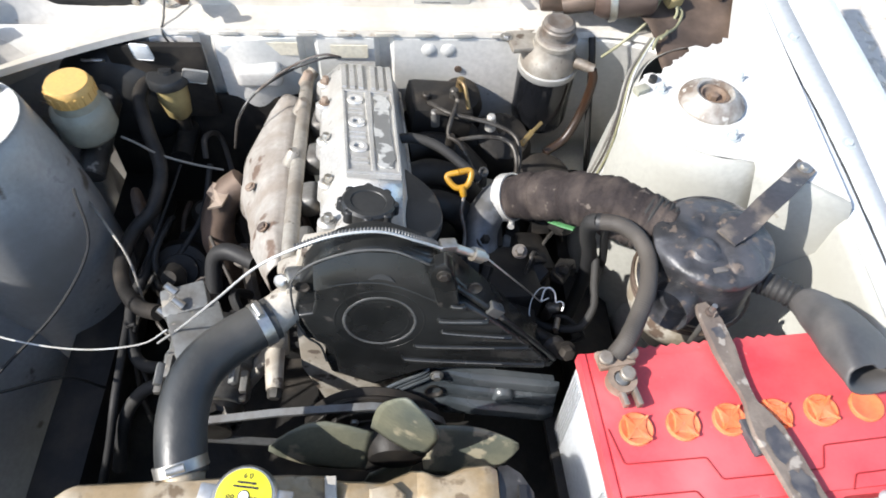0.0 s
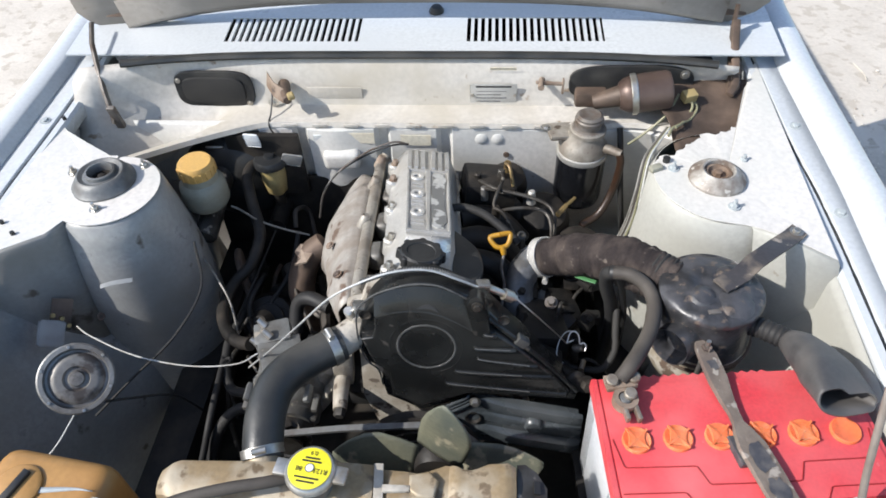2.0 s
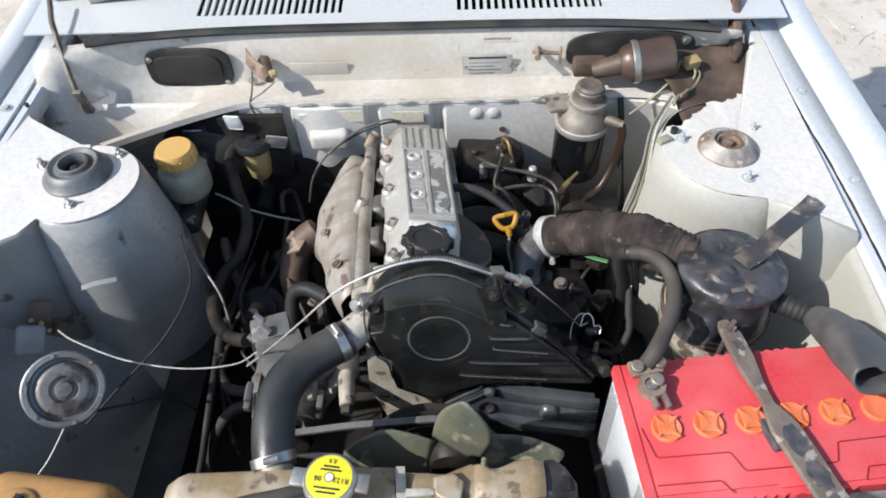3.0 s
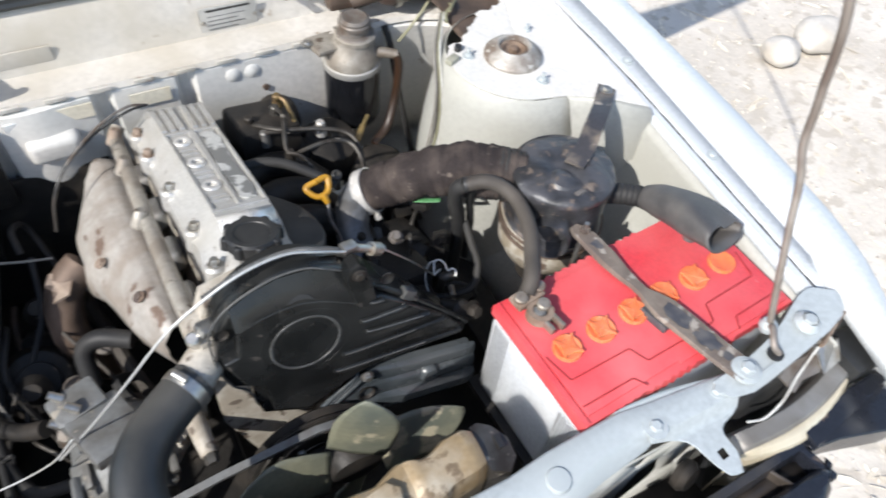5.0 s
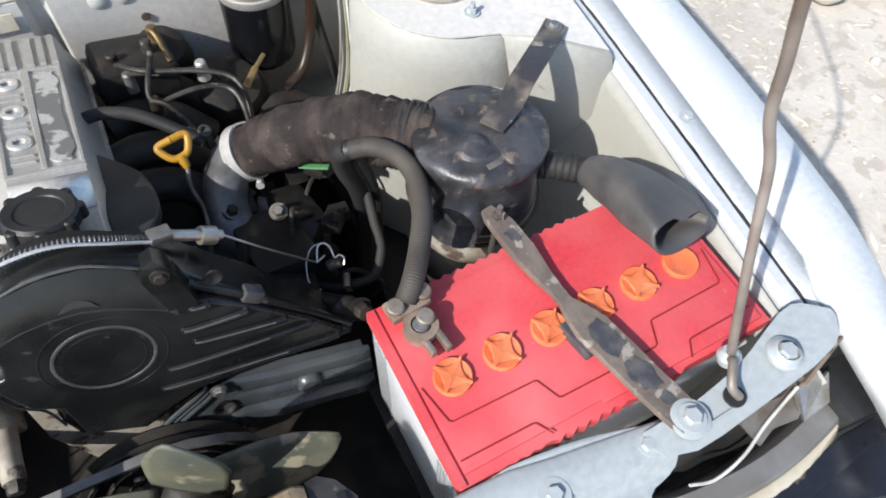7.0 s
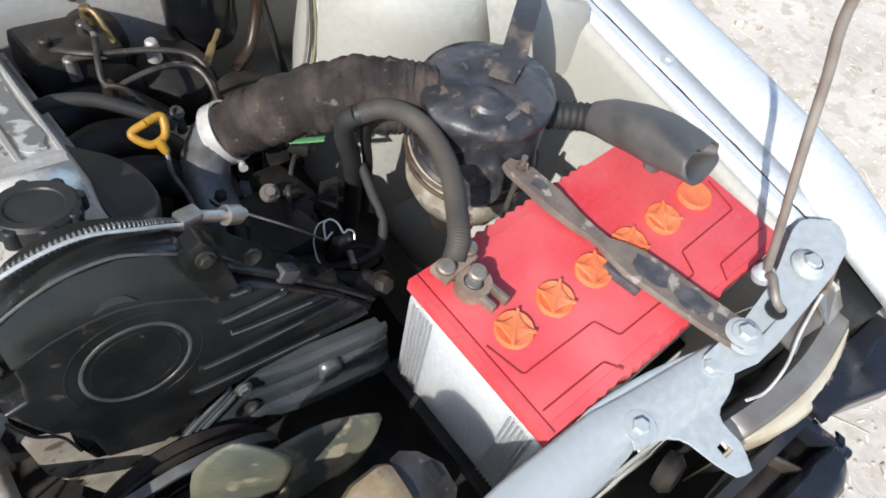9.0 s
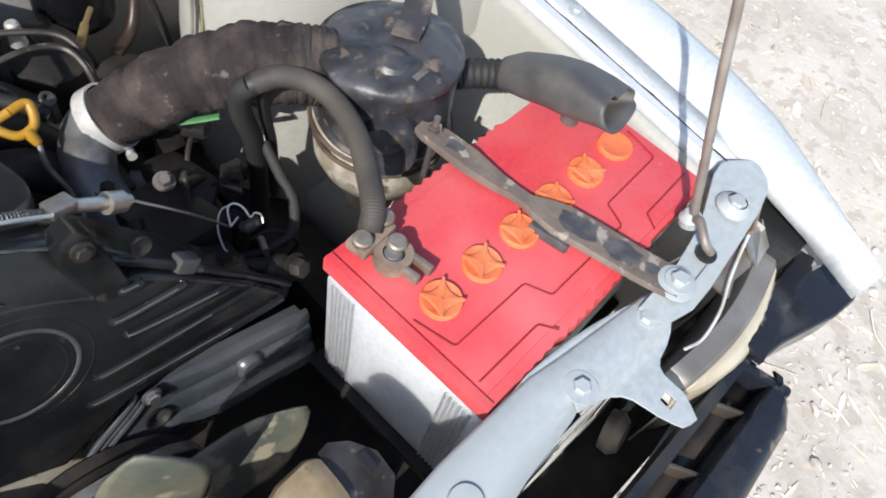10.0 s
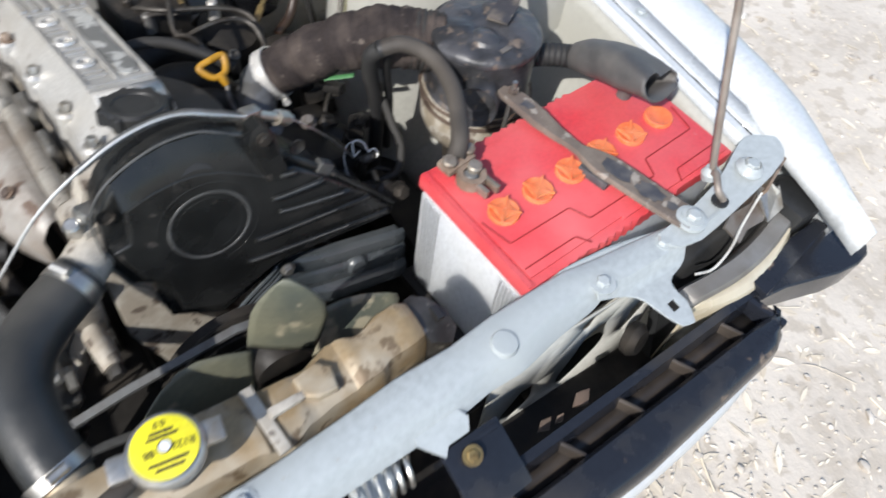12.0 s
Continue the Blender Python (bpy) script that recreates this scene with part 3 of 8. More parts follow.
# firewall, with the plenum panel above and a ledge between
def ledge_y(x):
    u = abs(x - CX)
    return 0.78 - 0.17 * max(0.0, (u - 0.29) / 0.32) ** 1.2 if x < CX else 0.78 - 0.10 * max(0.0, (u - 0.42) / 0.2) ** 1.4


b = B()
rows = []
for k in range(45):
    x = CX + (k - 22) / 22 * (0.655 if k < 22 else 0.61)
    u = abs(x - CX)
    top = 0.862 - 0.045 * (u / 0.65) ** 4
    ly = ledge_y(x)
    bend = 0.10 * max(0.0, (u - 0.475) / 0.18) ** 1.7 if x < CX else 0.0
    lz = 0.803 + (0.02 * max(0, (u - 0.35) / 0.3) if x > CX else 0.0)
    rows.append([(x, top + 0.004, 0.899), (x, top - bend * 0.3, 0.890), (x, 0.851 - bend * 0.8, 0.868), (x, 0.846 - bend, 0.83), (x, 0.840 - bend, 0.805), (x, max(0.832 if ly > 0.74 else ly + 0.09, ly + 0.04) - bend * 0.7, (0.803 - 0.075 * min(1, max(0, (u - 0.33) / 0.17)) ** 1.5) if x < CX else 0.807 + (lz - 0.803)), (x, ly + 0.03 - 0.014 * min(1, max(0, (u - 0.33) / 0.17)) * (x < CX), lz - 0.002), (x, ly, lz + 0.001), (x, ly - 0.003, lz - 0.008), (x, ly + 0.004, lz - 0.012)])
add_grid(b, rows)
plenum = part("plenum_panel", b, PAINT_DUSTY, car, "dusty pale grey panel under the cowl", thick=0.0015, sharp=60)
b = B()
rows = []
for k in range(160):
    x = CX + (k - 79.5) / 79.5 * 0.655
    # pressed upright channels
    f = 0.016 * (1 if abs(x + 0.255) < 0.012 or abs(x + 0.09) < 0.012 or abs(x - 0.037) < 0.012 else 0)
    f -= 0.014 * math.exp(-((x + 0.185) / 0.05) ** 2)
    fy = 0.79 if x < -0.335 else ledge_y(x)
    rows.append([(x, fy + 0.004, 0.797), (x, fy - 0.002 + f * 0.6, 0.790), (x, min(0.778, fy + 0.01) + f, 0.75), (x, 0.782 + f, 0.68), (x, 0.80 + f, 0.55), (x, 0.90, 0.40), (x, 0.95, 0.22)])
add_grid(b, rows)
firewall = part("firewall", b, PAINT, car, "pale painted firewall with pressed channels", thick=0.0015, sharp=35)
for k in range(9):       # scalloped seam clips under the ledge
    b = B()
    add_box(b, (-0.27 + k * 0.062, 0.774, 0.801), (0.030, 0.003, 0.008), (6, 0, 0), 0.001)
    part("seam_tab", b, PAINT_DUSTY, plenum)
b = B()
add_box(b, (-0.172, 0.768, 0.725), (0.075, 0.03, 0.045), (8, 0, 0), 0.012, 3)
part("pressing", b, PAINT, firewall)
for x in (0.110, 0.142):
    b = B()
    add_lathe(b, (x, 0.778, 0.769), (0, -1, 0), [(0.014, -0.004), (0.012, 0.002), (0.006, 0.0045), (0, 0.005)], 20)
    part("plug", b, PAINT, firewall)
b = B()
add_cyl(b, (0.160, 0.786, 0.731), (0.160, 0.775, 0.731), 0.006, seg=14)
part("grommet", b, RUST_DARK, firewall)
for x, w, z in ((-0.13, 0.045, 0.772), (-0.02, 0.05, 0.768)):
    b = B()
    add_box(b, (x, 0.773, z), (w * 1.2, 0.0015, 0.026), (4, 0, 0))
    part("sticker", b, PAPER, firewall, "faded yellowish paper sticker")
for x, z, w in ((-0.212, 0.778, 0.026),):
    b = B()
    add_box(b, (x, 0.772, z - 0.008), (w, 0.004, w * 0.9), (10, 0, 4), 0.003)
    part("bracket_plate", b, WHITE_PLASTIC, firewall, "small bright metal plate")

# two black sheets added to darken the firewall on the left
b = B()
add_box(b, (-0.29, 0.772, 0.535), (0.36, 0.012, 0.27), (-3, 0, 0), 0.005)
add_box(b, (-0.326, 0.760, 0.715), (0.150, 0.014, 0.150), (0, 0, 0), 0.005)
part("dark_backing", b, GREASY, firewall, "black sheet added to darken the lower firewall")
# black rails, added to cover the sunlit foot of each inner wing
for sx in (1, -1):
    b = B()
    add_box(b, (CX + sx * 0.41, 0.38, 0.43), (0.075, 0.80, 0.10), (0, 0, 0), 0.012)
    part("dark_rail", b, GREASY, car, "black rail added to darken the bay's lower side")
# identification plate: bars stand for the stamped writing
b = B()
add_box(b, (0.132, 0.841, 0.8285), (0.092, 0.002, 0.052), (3, 0, 0), 0.002)
plate = part("data_plate", b, PLATE, plenum, "small stamped aluminium data plate", sharp=30)
b = B()
add_box(b, (0.132, 0.8392, 0.849), (0.070, 0.0008, 0.004), (3, 0, 0))
part("heading_bar", b, INK, plate)
for k in range(4):
    b = B()
    add_box(b, (0.128 - (k % 2) * 0.006, 0.8397, 0.838 - k * 0.0075), (0.060 - (k % 2) * 0.012, 0.0008, 0.0012), (3, 0, 0))
    part("text_bar", b, GREY_PAINT, plate)
for x in (0.091, 0.174):
    b = B()
    add_lathe(b, (x, 0.8395, 0.829), (0, -1, 0), [(0.0035, 0), (0.003, 0.002), (0, 0.0025)], 10)
    part("rivet", b, STEEL, plate)
b = B()
add_box(b, (-0.185, 0.8425, 0.832), (0.11, 0.0025, 0.026), (2, 0, 0), 0.001)
part("blank_plate", b, PAINT_DUSTY, plenum, "shallow painted blanking plate")
b = B()
add_box(b, (0.15, 0.8485, 0.883), (0.05, 0.001, 0.008), (22, 0, 0))
part("old_tape", b, PAPER, plenum, "scrap of yellowed tape")

# dark oval cover on the passenger side of the plenum
b = B()
_o = []
for k in range(32):
    a = 2 * math.pi * k / 32
    c, s = math.cos(a), math.sin(a)
    _o.append((-0.428 + 0.080 * abs(c) ** 0.5 * (1 if c > 0 else -1), 0.843, 0.841 + 0.041 * abs(s) ** 0.5 * (1 if s > 0 else -1)))
add_prism(b, _o, (0, -0.006, 0), 0.003)
cover_l = part("vent_cover", b, BLACK_PLASTIC, plenum, "black rectangular ventilation cover")
b = B()
add_prism(b, [(-0.430 + (x + 0.430) * 0.80, 0.838, 0.8375 + (z - 0.8365) * 0.72) for x, y, z in _o], (0, -0.006, 0), 0.004)
part("inset", b, RUBBER, cover_l)
for x in (-0.498, -0.362):
    b = B()
    add_bolt(b, (x, 0.838, 0.81 if x > -0.4 else 0.862), (0, -1, 0), 0.004, 0.006, 0.003)
    part("screw", b, STEEL, cover_l)

# wiper pivot stub with its bracket
b = B()
add_cyl(b, (-0.285, 0.842, 0.852), (-0.262, 0.775, 0.858), 0.012, 0.009, 16, 0.002)
pivot = part("wiper_pivot", b, RUST_DARK, plenum, "rusty wiper pivot stub")
b = B()
add_strip(b, [(-0.315, 0.838, 0.868), (-0.298, 0.815, 0.858), (-0.275, 0.80, 0.852)], (0.002, 0.004, 0.013), (0, -0.003, 0))
part("pivot_bracket", b, RUST, pivot)
b = B()
add_cyl(b, (-0.262, 0.78, 0.862), (-0.250, 0.785, 0.864), 0.008, 0.008, 12, 0.002)
part("bushing", b, MILKY_YELLOW, pivot)
b = B()
add_tube(b, [(-0.312, 0.836, 0.872), (-0.309, 0.83, 0.84), (-0.310, 0.80, 0.812), (-0.311, 0.775, 0.80), (-0.300, 0.77, 0.775)], 0.0018, 6)
part("hanging_wire", b, INK, pivot)
b = B()
add_bolt(b, (-0.313, 0.833, 0.815), (0, -1, 0), 0.006, 0.009, 0.005)
part("bolt", b, STEEL, plenum)
b = B()
add_cyl(b, (0.225, 0.845, 0.862), (0.222, 0.815, 0.862), 0.006, seg=12)
add_box(b, (0.240, 0.830, 0.863), (0.055, 0.007, 0.006), (0, 4, 0), 0.002)
add_box(b, (0.265, 0.830, 0.857), (0.004, 0.010, 0.032), (0, 0, 0), 0.001)
part("clip_bracket", b, RUST, plenum, "small painted sheet-metal clip bracket")

# cowl top with two rows of slots
def cowl_z(y):
    return 0.902 + 0.10 * (y - 0.868)


b = B()
_y0, _y1, NS = 0.909, 0.990, 20
_xs = [CX - 0.700, -0.412, -0.139, 0.077, 0.347, CX + 0.700]
_ys = [0.866, _y0, _y1, 1.42]
_cv = [[b.verts.new((x, y, cowl_z(y))) for x in _xs] for y in _ys]
for _j in range(3):
    for _i in range(5):
        if not (_j == 1 and _i in (1, 3)):
            b.faces.new((_cv[_j][_i], _cv[_j][_i + 1], _cv[_j + 1][_i + 1], _cv[_j + 1][_i]))
cowl = part("cowl", b, PAINT_CLEAN, car, "pale silver cowl panel with air slots", sharp=0, thick=0.003)
for x0 in (-0.412, 0.077):
    pitch = (0.273 - 0.0075) / (NS - 1)
    for k in range(NS - 1):
        b = B()
        add_box(b, (x0 + 0.0075 + pitch * k + (pitch - 0.0075) / 2, (_y0 + _y1) / 2, cowl_z((_y0 + _y1) / 2) - 0.003), (pitch - 0.0075, _y1 - _y0, 0.006), (math.degrees(math.atan(0.10)), 0, 0))
        part("slat", b, PAINT_CLEAN, cowl)
b = B()
add_box(b, (CX, 0.99, 0.80), (1.25, 0.28, 0.006))
add_box(b, (CX, 1.13, 0.85), (1.25, 0.006, 0.1))
part("plenum_floor", b, GREASY, car)
b = B()
add_lathe(b, (0.012, 1.012, cowl_z(1.012)), (0, -0.1, 1), [(0.016, 0), (0.015, 0.006), (0.010, 0.013), (0, 0.015)], 20)
part("washer_nozzle", b, BLACK_PLASTIC, cowl, "black plastic washer nozzle")
b = B()
add_tube(b, [(CX + (k - 8) / 8 * 0.57, 0.862 - 0.035 * (abs(k - 8) / 8) ** 4, 0.905) for k in range(17)], 0.009, 8, 3, squash=lambda u: 0.8)
part("hood_seal", b, HOSE_RUBBER, cowl, "worn grey-black rubber hood seal")

# the open hood
HOOD_TILT = radians(76)
HY, HZ = 0.975, 0.890
def hood_pt(x, s, lift=0.0):
    """A place on the raised hood, s metres up from its hinged edge."""
    edge = 0.052 - (0.048 if x > CX else 0.062) * min(1.05, abs((x - CX) / 0.655)) ** 3.4
    return (x, HY - math.cos(HOOD_TILT) * s + lift * math.sin(HOOD_TILT), HZ + edge + math.sin(HOOD_TILT) * s + lift * math.cos(HOOD_TILT))


b = B()
rows = []
for j in range(13):
    s = j / 12 * 0.95
    half = 0.680 - 0.02 * (j / 12) + (-0.020 if j == 0 else 0)
    rows.append([hood_pt(CX + (i - 12) / 12 * (half + (0.018 if i < 12 else 0)), s + (0.05 * (1 if abs(i - 12) > 11 else 0) if j == 0 else 0), 0.02 * (1 - ((i - 12) / 12) ** 2)) for i in range(25)])
add_grid(b, rows)
hood = part("hood", b, HOOD_UNDER, car, "raised silver hood seen from its grey underside", thick=0.003, sharp=50)
for x0, x1, s0, s1 in ((-0.60, 0.60, 0.02, 0.09), (-0.60, -0.5, 0.09, 0.9), (0.5, 0.60, 0.09, 0.9), (-0.60, 0.60, 0.85, 0.92), (-0.05, 0.05, 0.1, 0.85)):
    b = B()
    add_grid(b, [[hood_pt(CX + x0 + (x1 - x0) * i / 8, s0 + (s1 - s0) * j / 8, -0.014 + 0.02 * (1 - ((x0 + (x1 - x0) * i / 8) / 0.66) ** 2)) for i in range(9)] for j in range(9)])
    part("hood_frame", b, HOOD_UNDER, hood, thick=0.012)


def hinge(side):
    def X(x):
        return x if side > 0 else 2 * CX - x
    b = B()
    add_strip(b, [(X(0.570), 0.80, 0.835), (X(0.578), 0.85, 0.86), (X(0.585), 0.90, 0.885), (X(0.588), 0.935, 0.925), (X(0.590), 0.945, 0.965)] if side > 0 else [(-0.618, 0.770, 0.808), (-0.620, 0.778, 0.830), (-0.630, 0.800, 0.866), (-0.644, 0.835, 0.905), (-0.662, 0.875, 0.925), (-0.680, 0.93, 0.94)], (0.0025, 0, 0), (0, -0.011, 0.004))
    h = part("hinge", b, RUST_DARK if side > 0 else DULL_STEEL, car, "curved steel hood hinge arm")
    if side < 0:
        b = B()
        add_box(b, (0.578, 0.806, 0.845) if side > 0 else (-0.612, 0.768, 0.822), (0.005 if side > 0 else 0.016, 0.030 if side > 0 else 0.010, 0.055), (12, 0, 0), 0.002)
        part("hinge_plate", b, DULL_STEEL, h)
    b = B()
    add_box(b, (X(0.575), 0.972, 0.945), (0.09, 0.03, 0.008), (66, 0, 0), 0.003)
    part("hinge_leaf", b, RUST_DARK, h)
    return h


hinge(1), hinge(-1)
# rusted pocket under the torn shelf at the right rear corner
b = B()
rows = []
for j in range(13):
    row = []
    for i in range(13):
        x, y = 0.450 + 0.165 * i / 12, 0.640 + 0.215 * j / 12
        z = 0.843 - 0.012 * math.sin(math.pi * i / 12) * math.sin(math.pi * j / 12) + 0.016 * (j / 12) ** 2
        p = Vector((x - 0.030 * max(0, j - 5) / 7 * (1 if i == 0 else 0), y, z))
        row.append(p + Vector(noise.noise_vector(p * 30)) * 0.005)
    rows.append(row)
add_grid(b, rows)
part("rusted_pocket", b, RUST_DARK, car, "dark rusty pocket under the torn corner of the shelf", thick=0.0015)
b = B()
add_tube(b, [(0.592, 0.93, 0.94), (0.588, 0.885, 0.905), (0.590, 0.855, 0.878), (0.585, 0.825, 0.862), (0.572, 0.805, 0.856)], 0.008, 8, 6, squash=lambda u: 0.5)
part("hinge_link", b, RUST_DARK, car, "bent flat hinge link")

# ---- front: upper bar, lamps, grille, bumper ----
BAR_BACK = ((0.0, 0.003), (0.08, 0.009), (0.14, 0.015), (0.20, 0.015), (0.253, 0.021), (0.35, 0.024), (0.39, 0.019), (0.50, 0.010))
BAR_LIP = ((0.0, -0.046), (0.17, -0.042), (0.215, -0.036), (0.255, -0.037), (0.305, -0.027), (0.36, -0.021), (0.385, -0.014), (0.50, -0.014))


def bar_z(x):
    return 0.797 - 0.010 * max(0, (0.30 - abs(x - CX)) / 0.30)


b = B()
rows = []
for k in range(81):
    x = CX + (k - 40) / 40 * 0.50
    u = abs(x - CX)
    z, yb, yl = bar_z(x), along(BAR_BACK, u) - (0.012 * min(1, u / 0.1) if x < CX else 0), along(BAR_LIP, u)
    yc = yl + 0.017 * min(1, (0.40 - u) / 0.05) if u < 0.40 else yl + 0.001
    dip = 0.022 if u < 0.37 else 0.022 * max(0.05, 1 - (u - 0.37) / 0.03)
    rows.append([(x, yb + 0.0015, z - 0.022), (x, yb + 0.001, z - 0.003), (x, yb - 0.002, z), (x, (yb + yc) / 2, z + 0.0008), (x, yc + 0.003, z + 0.0006), (x, yc - 0.002, z - dip * 0.12), (x, yl + 0.001, z - dip * 0.9), (x, yl, z - dip), (x, yl + 0.003, z - dip - 0.004)])
add_grid(b, rows)
bar = part("upper_bar", b, PAINT_BAR, car, "painted steel radiator support bar", thick=0.0015, sharp=50)
for sx in (1, -1):        # short back flange beside the battery
    b = B()
    add_grid(b, [[(CX + sx * u, along(BAR_BACK, u) + 0.001, bar_z(CX + sx * u) - 0.004), (CX + sx * u, along(BAR_BACK, u) + 0.007 * math.sin(math.pi * min(1, max(0, (u - 0.33) / 0.15))) + 0.001, bar_z(CX + sx * u) - 0.003)] for u in [0.33 + 0.0075 * i for i in range(21)]])
    part("back_flange", b, PAINT_BAR, bar, thick=0.0015)


def end_plate(side):
    def X(x):
        return x if side > 0 else 2 * CX - x
    b = B()
    o = [(X(x), y, 0.8155 + 0.04 * (x - 0.55) - (0.16 * (0.50 - x) if x < 0.50 else 0)) for x, y in ((0.447, 0.006), (0.500, 0.010), (0.526, 0.0155), (0.550, 0.021), (0.575, 0.030), (0.600, 0.041), (0.622, 0.050), (0.638, 0.053), (0.648, 0.050), (0.660, 0.042), (0.670, 0.034), (0.670, 0.026), (0.662, 0.012), (0.650, 0.003), (0.618, -0.006), (0.570, -0.014), (0.505, -0.024), (0.480, -0.026), (0.455, -0.020), (0.447, -0.010))]
    add_prism(b, o, (0, 0, -0.0035), 0.0012, 1)
    pl = part("bar_end", b, PAINT_BAR, bar, "painted steel end plate of the support bar")
    b = B()
    add_box(b, (X(0.575), -0.003, 0.790), (0.15, 0.003, 0.046), (0, 0, 7 * side))
    part("web", b, PAINT_BAR, pl)
    return pl


plate_r = end_plate(1)
end_plate(-1)
b = B()
add_cyl(b, (0.534, 0.000, 0.8135), (0.534, 0.000, 0.8165), 0.010, seg=18)
part("hole", b, INK, plate_r)
b = B()
add_bolt(b, (0.598, 0.014, 0.820), (0, 0, 1), 0.009, 0.017, 0.012)
add_lathe(b, (0.598, 0.014, 0.8215), (0, 0, 1), [(0.017, 0), (0.012, 0.006), (0.010, 0.008)], 20)
part("stop_bolt", b, PAINT_BAR, plate_r, "large painted bolt with a dished washer")
for x, y, r, w in ((0.221, -0.010, 0.0, 0.0145), (0.352, -0.008, 0.0075, 0.0145), (0.447, -0.004, 0.007, 0.0095), (-0.05, -0.012, 0.007, 0.013), (-0.27, -0.010, 0.0, 0.0145), (-0.40, -0.008, 0.0075, 0.0145)):
    b = B()
    z = 0.797 - 0.010 * max(0, (0.30 - abs(x - CX)) / 0.30)
    if r:
        add_bolt(b, (x, y, z), (0, 0, 1), r, w, 0.007)
    else:
        add_lathe(b, (x, y, z), (0, 0, 1), [(w, -0.002), (w * 0.97, 0.002), (w * 0.88, 0.0045), (0, 0.0055)], 24)
    part("bolt" if r else "bump_stop", b, PAINT_BAR, bar, "" if r else "round painted bump stop")


def leg(side):
    """Bracket leg that flows out of the bar, with a square hole that carries the grille."""
    def X(x):
        return x if side > 0 else 2 * CX - x
    outline = ((0.340, -0.006), (0.340, -0.019), (0.352, -0.0215), (0.366, -0.0245), (0.378, -0.029), (0.386, -0.035), (0.391, -0.043), (0.3945, -0.055), (0.398, -0.067), (0.403, -0.079), (0.407, -0.086), (0.414, -0.0885), (0.4225, -0.0895), (0.4285, -0.078), (0.4325, -0.067), (0.4315, -0.056), (0.4315, -0.047), (0.4345, -0.040), (0.441, -0.0355), (0.450, -0.0335), (0.459, -0.031), (0.468, -0.026), (0.473, -0.018), (0.474, -0.004), (0.41, 0.002))
    cx, cy, ho = 0.4155, -0.0630, 0.0055
    hole = ((cx - ho, cy - ho * 1.1), (cx + ho, cy - ho * 0.9), (cx + ho, cy + ho * 1.1), (cx - ho, cy + ho * 0.9))
    b = B()
    add_sheet(b, [(X(x), y, 0) for x, y in outline], [[(X(x), y, 0) for x, y in hole]], z=lambda x, y: 0.78)
    bmesh.ops.subdivide_edges(b, edges=b.edges[:], cuts=5, use_grid_fill=True)
    for v in b.verts:
        t = min(1, max(0, (-0.010 - v.co.y) / 0.020))
        v.co.z = 0.7950 - 0.0175 * t * t * (3 - 2 * t) - 0.03 * max(0, -0.045 - v.co.y)
    return part("grille_bracket", b, PAINT_BAR, bar, "painted bracket leg with a square hole", thick=0.002, sharp=45)


leg(1), leg(-1)
# hood catch in the middle
b = B()
add_prism(b, [(0.104, -0.030, 0.779), (0.128, -0.032, 0.780), (0.150, -0.036, 0.780), (0.156, -0.046, 0.777), (0.150, -0.057, 0.772), (0.126, -0.058, 0.772), (0.119, -0.066, 0.770), (0.112, -0.058, 0.772), (0.100, -0.044, 0.776)], (0, 0, -0.004), 0.0012, 1)
catch = part("latch_bracket", b, PAINT_BAR, bar, "grey latch bracket")
b = B()
add_box(b, (0.150, -0.090, 0.752), (0.070, 0.070, 0.006), (20, 6, 3), 0.003)
add_box(b, (0.150, -0.060, 0.735), (0.060, 0.006, 0.060), (8, 0, 0), 0.002)
part("latch_plate", b, BUMPER_BLACK, catch)
b = B()
add_bolt(b, (0.141, -0.076, 0.7655), (0, -0.35, 1), 0.0062, 0.0100, 0.005)
add_box(b, (0.141, -0.0778, 0.7707), (0.0022, 0.009, 0.0012), (-19, 0, 30))
part("bolt", b, GOLD, catch)
b = B()
add_tube(b, [(0.033 + 0.0016 * a + 0.004 * math.cos(a), -0.052 + 0.015 * math.cos(a), 0.752 + 0.015 * math.sin(a)) for a in [k * 0.45 for k in range(84)]], 0.0024, 6, 1)
add_tube(b, [(0.078, -0.040, 0.762), (0.090, -0.035, 0.772), (0.102, -0.036, 0.777)], 0.0022, 6, 4)
part("spring", b, STEEL, catch, "small steel coil spring")
b = B()
add_lathe(b, (0.055, -0.040, 0.735), (0.1, -0.3, 1), [(0, 0), (0.022, 0.0), (0.024, 0.012), (0.018, 0.026), (0, 0.03)], 24)
part("latch_cup", b, PAINT_BAR, catch)

# radiator support panel with holes behind the grille, and lower cross-member
def blob(cx, cz, rx, rz, seed):
    rnd = random.Random(seed)
    return [(cx + rx * math.cos(a) * (1 + 0.22 * math.sin(3 * a + seed)) + 0.25 * rz * math.sin(a), cz + rz * math.sin(a) * rnd.uniform(0.88, 1.08)) for a in [2 * math.pi * k / 22 for k in range(22)]]


b = B()
add_sheet(b, [(x, 0, z) for x, z in ((0.205, 0.545), (0.455, 0.545), (0.455, 0.766), (0.40, 0.772), (0.30, 0.770), (0.205, 0.758))], [[(x, 0, z) for x, z in h] for h in (blob(0.352, 0.672, 0.026, 0.055, 2), blob(0.336, 0.752, 0.008, 0.012, 5), blob(0.262, 0.640, 0.020, 0.034, 3), blob(0.425, 0.700, 0.012, 0.030, 7))])
for v in b.verts:
    v.co.y = -0.024 - 0.06 * (0.77 - v.co.z)
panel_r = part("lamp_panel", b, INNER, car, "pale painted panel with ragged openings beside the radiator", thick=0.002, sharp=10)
b = B()
add_lathe(b, (0.405, -0.046, 0.690), (0.2, -1, 0.3), [(0, 0), (0.020, 0), (0.022, 0.01), (0.016, 0.018), (0, 0.02)], 20)
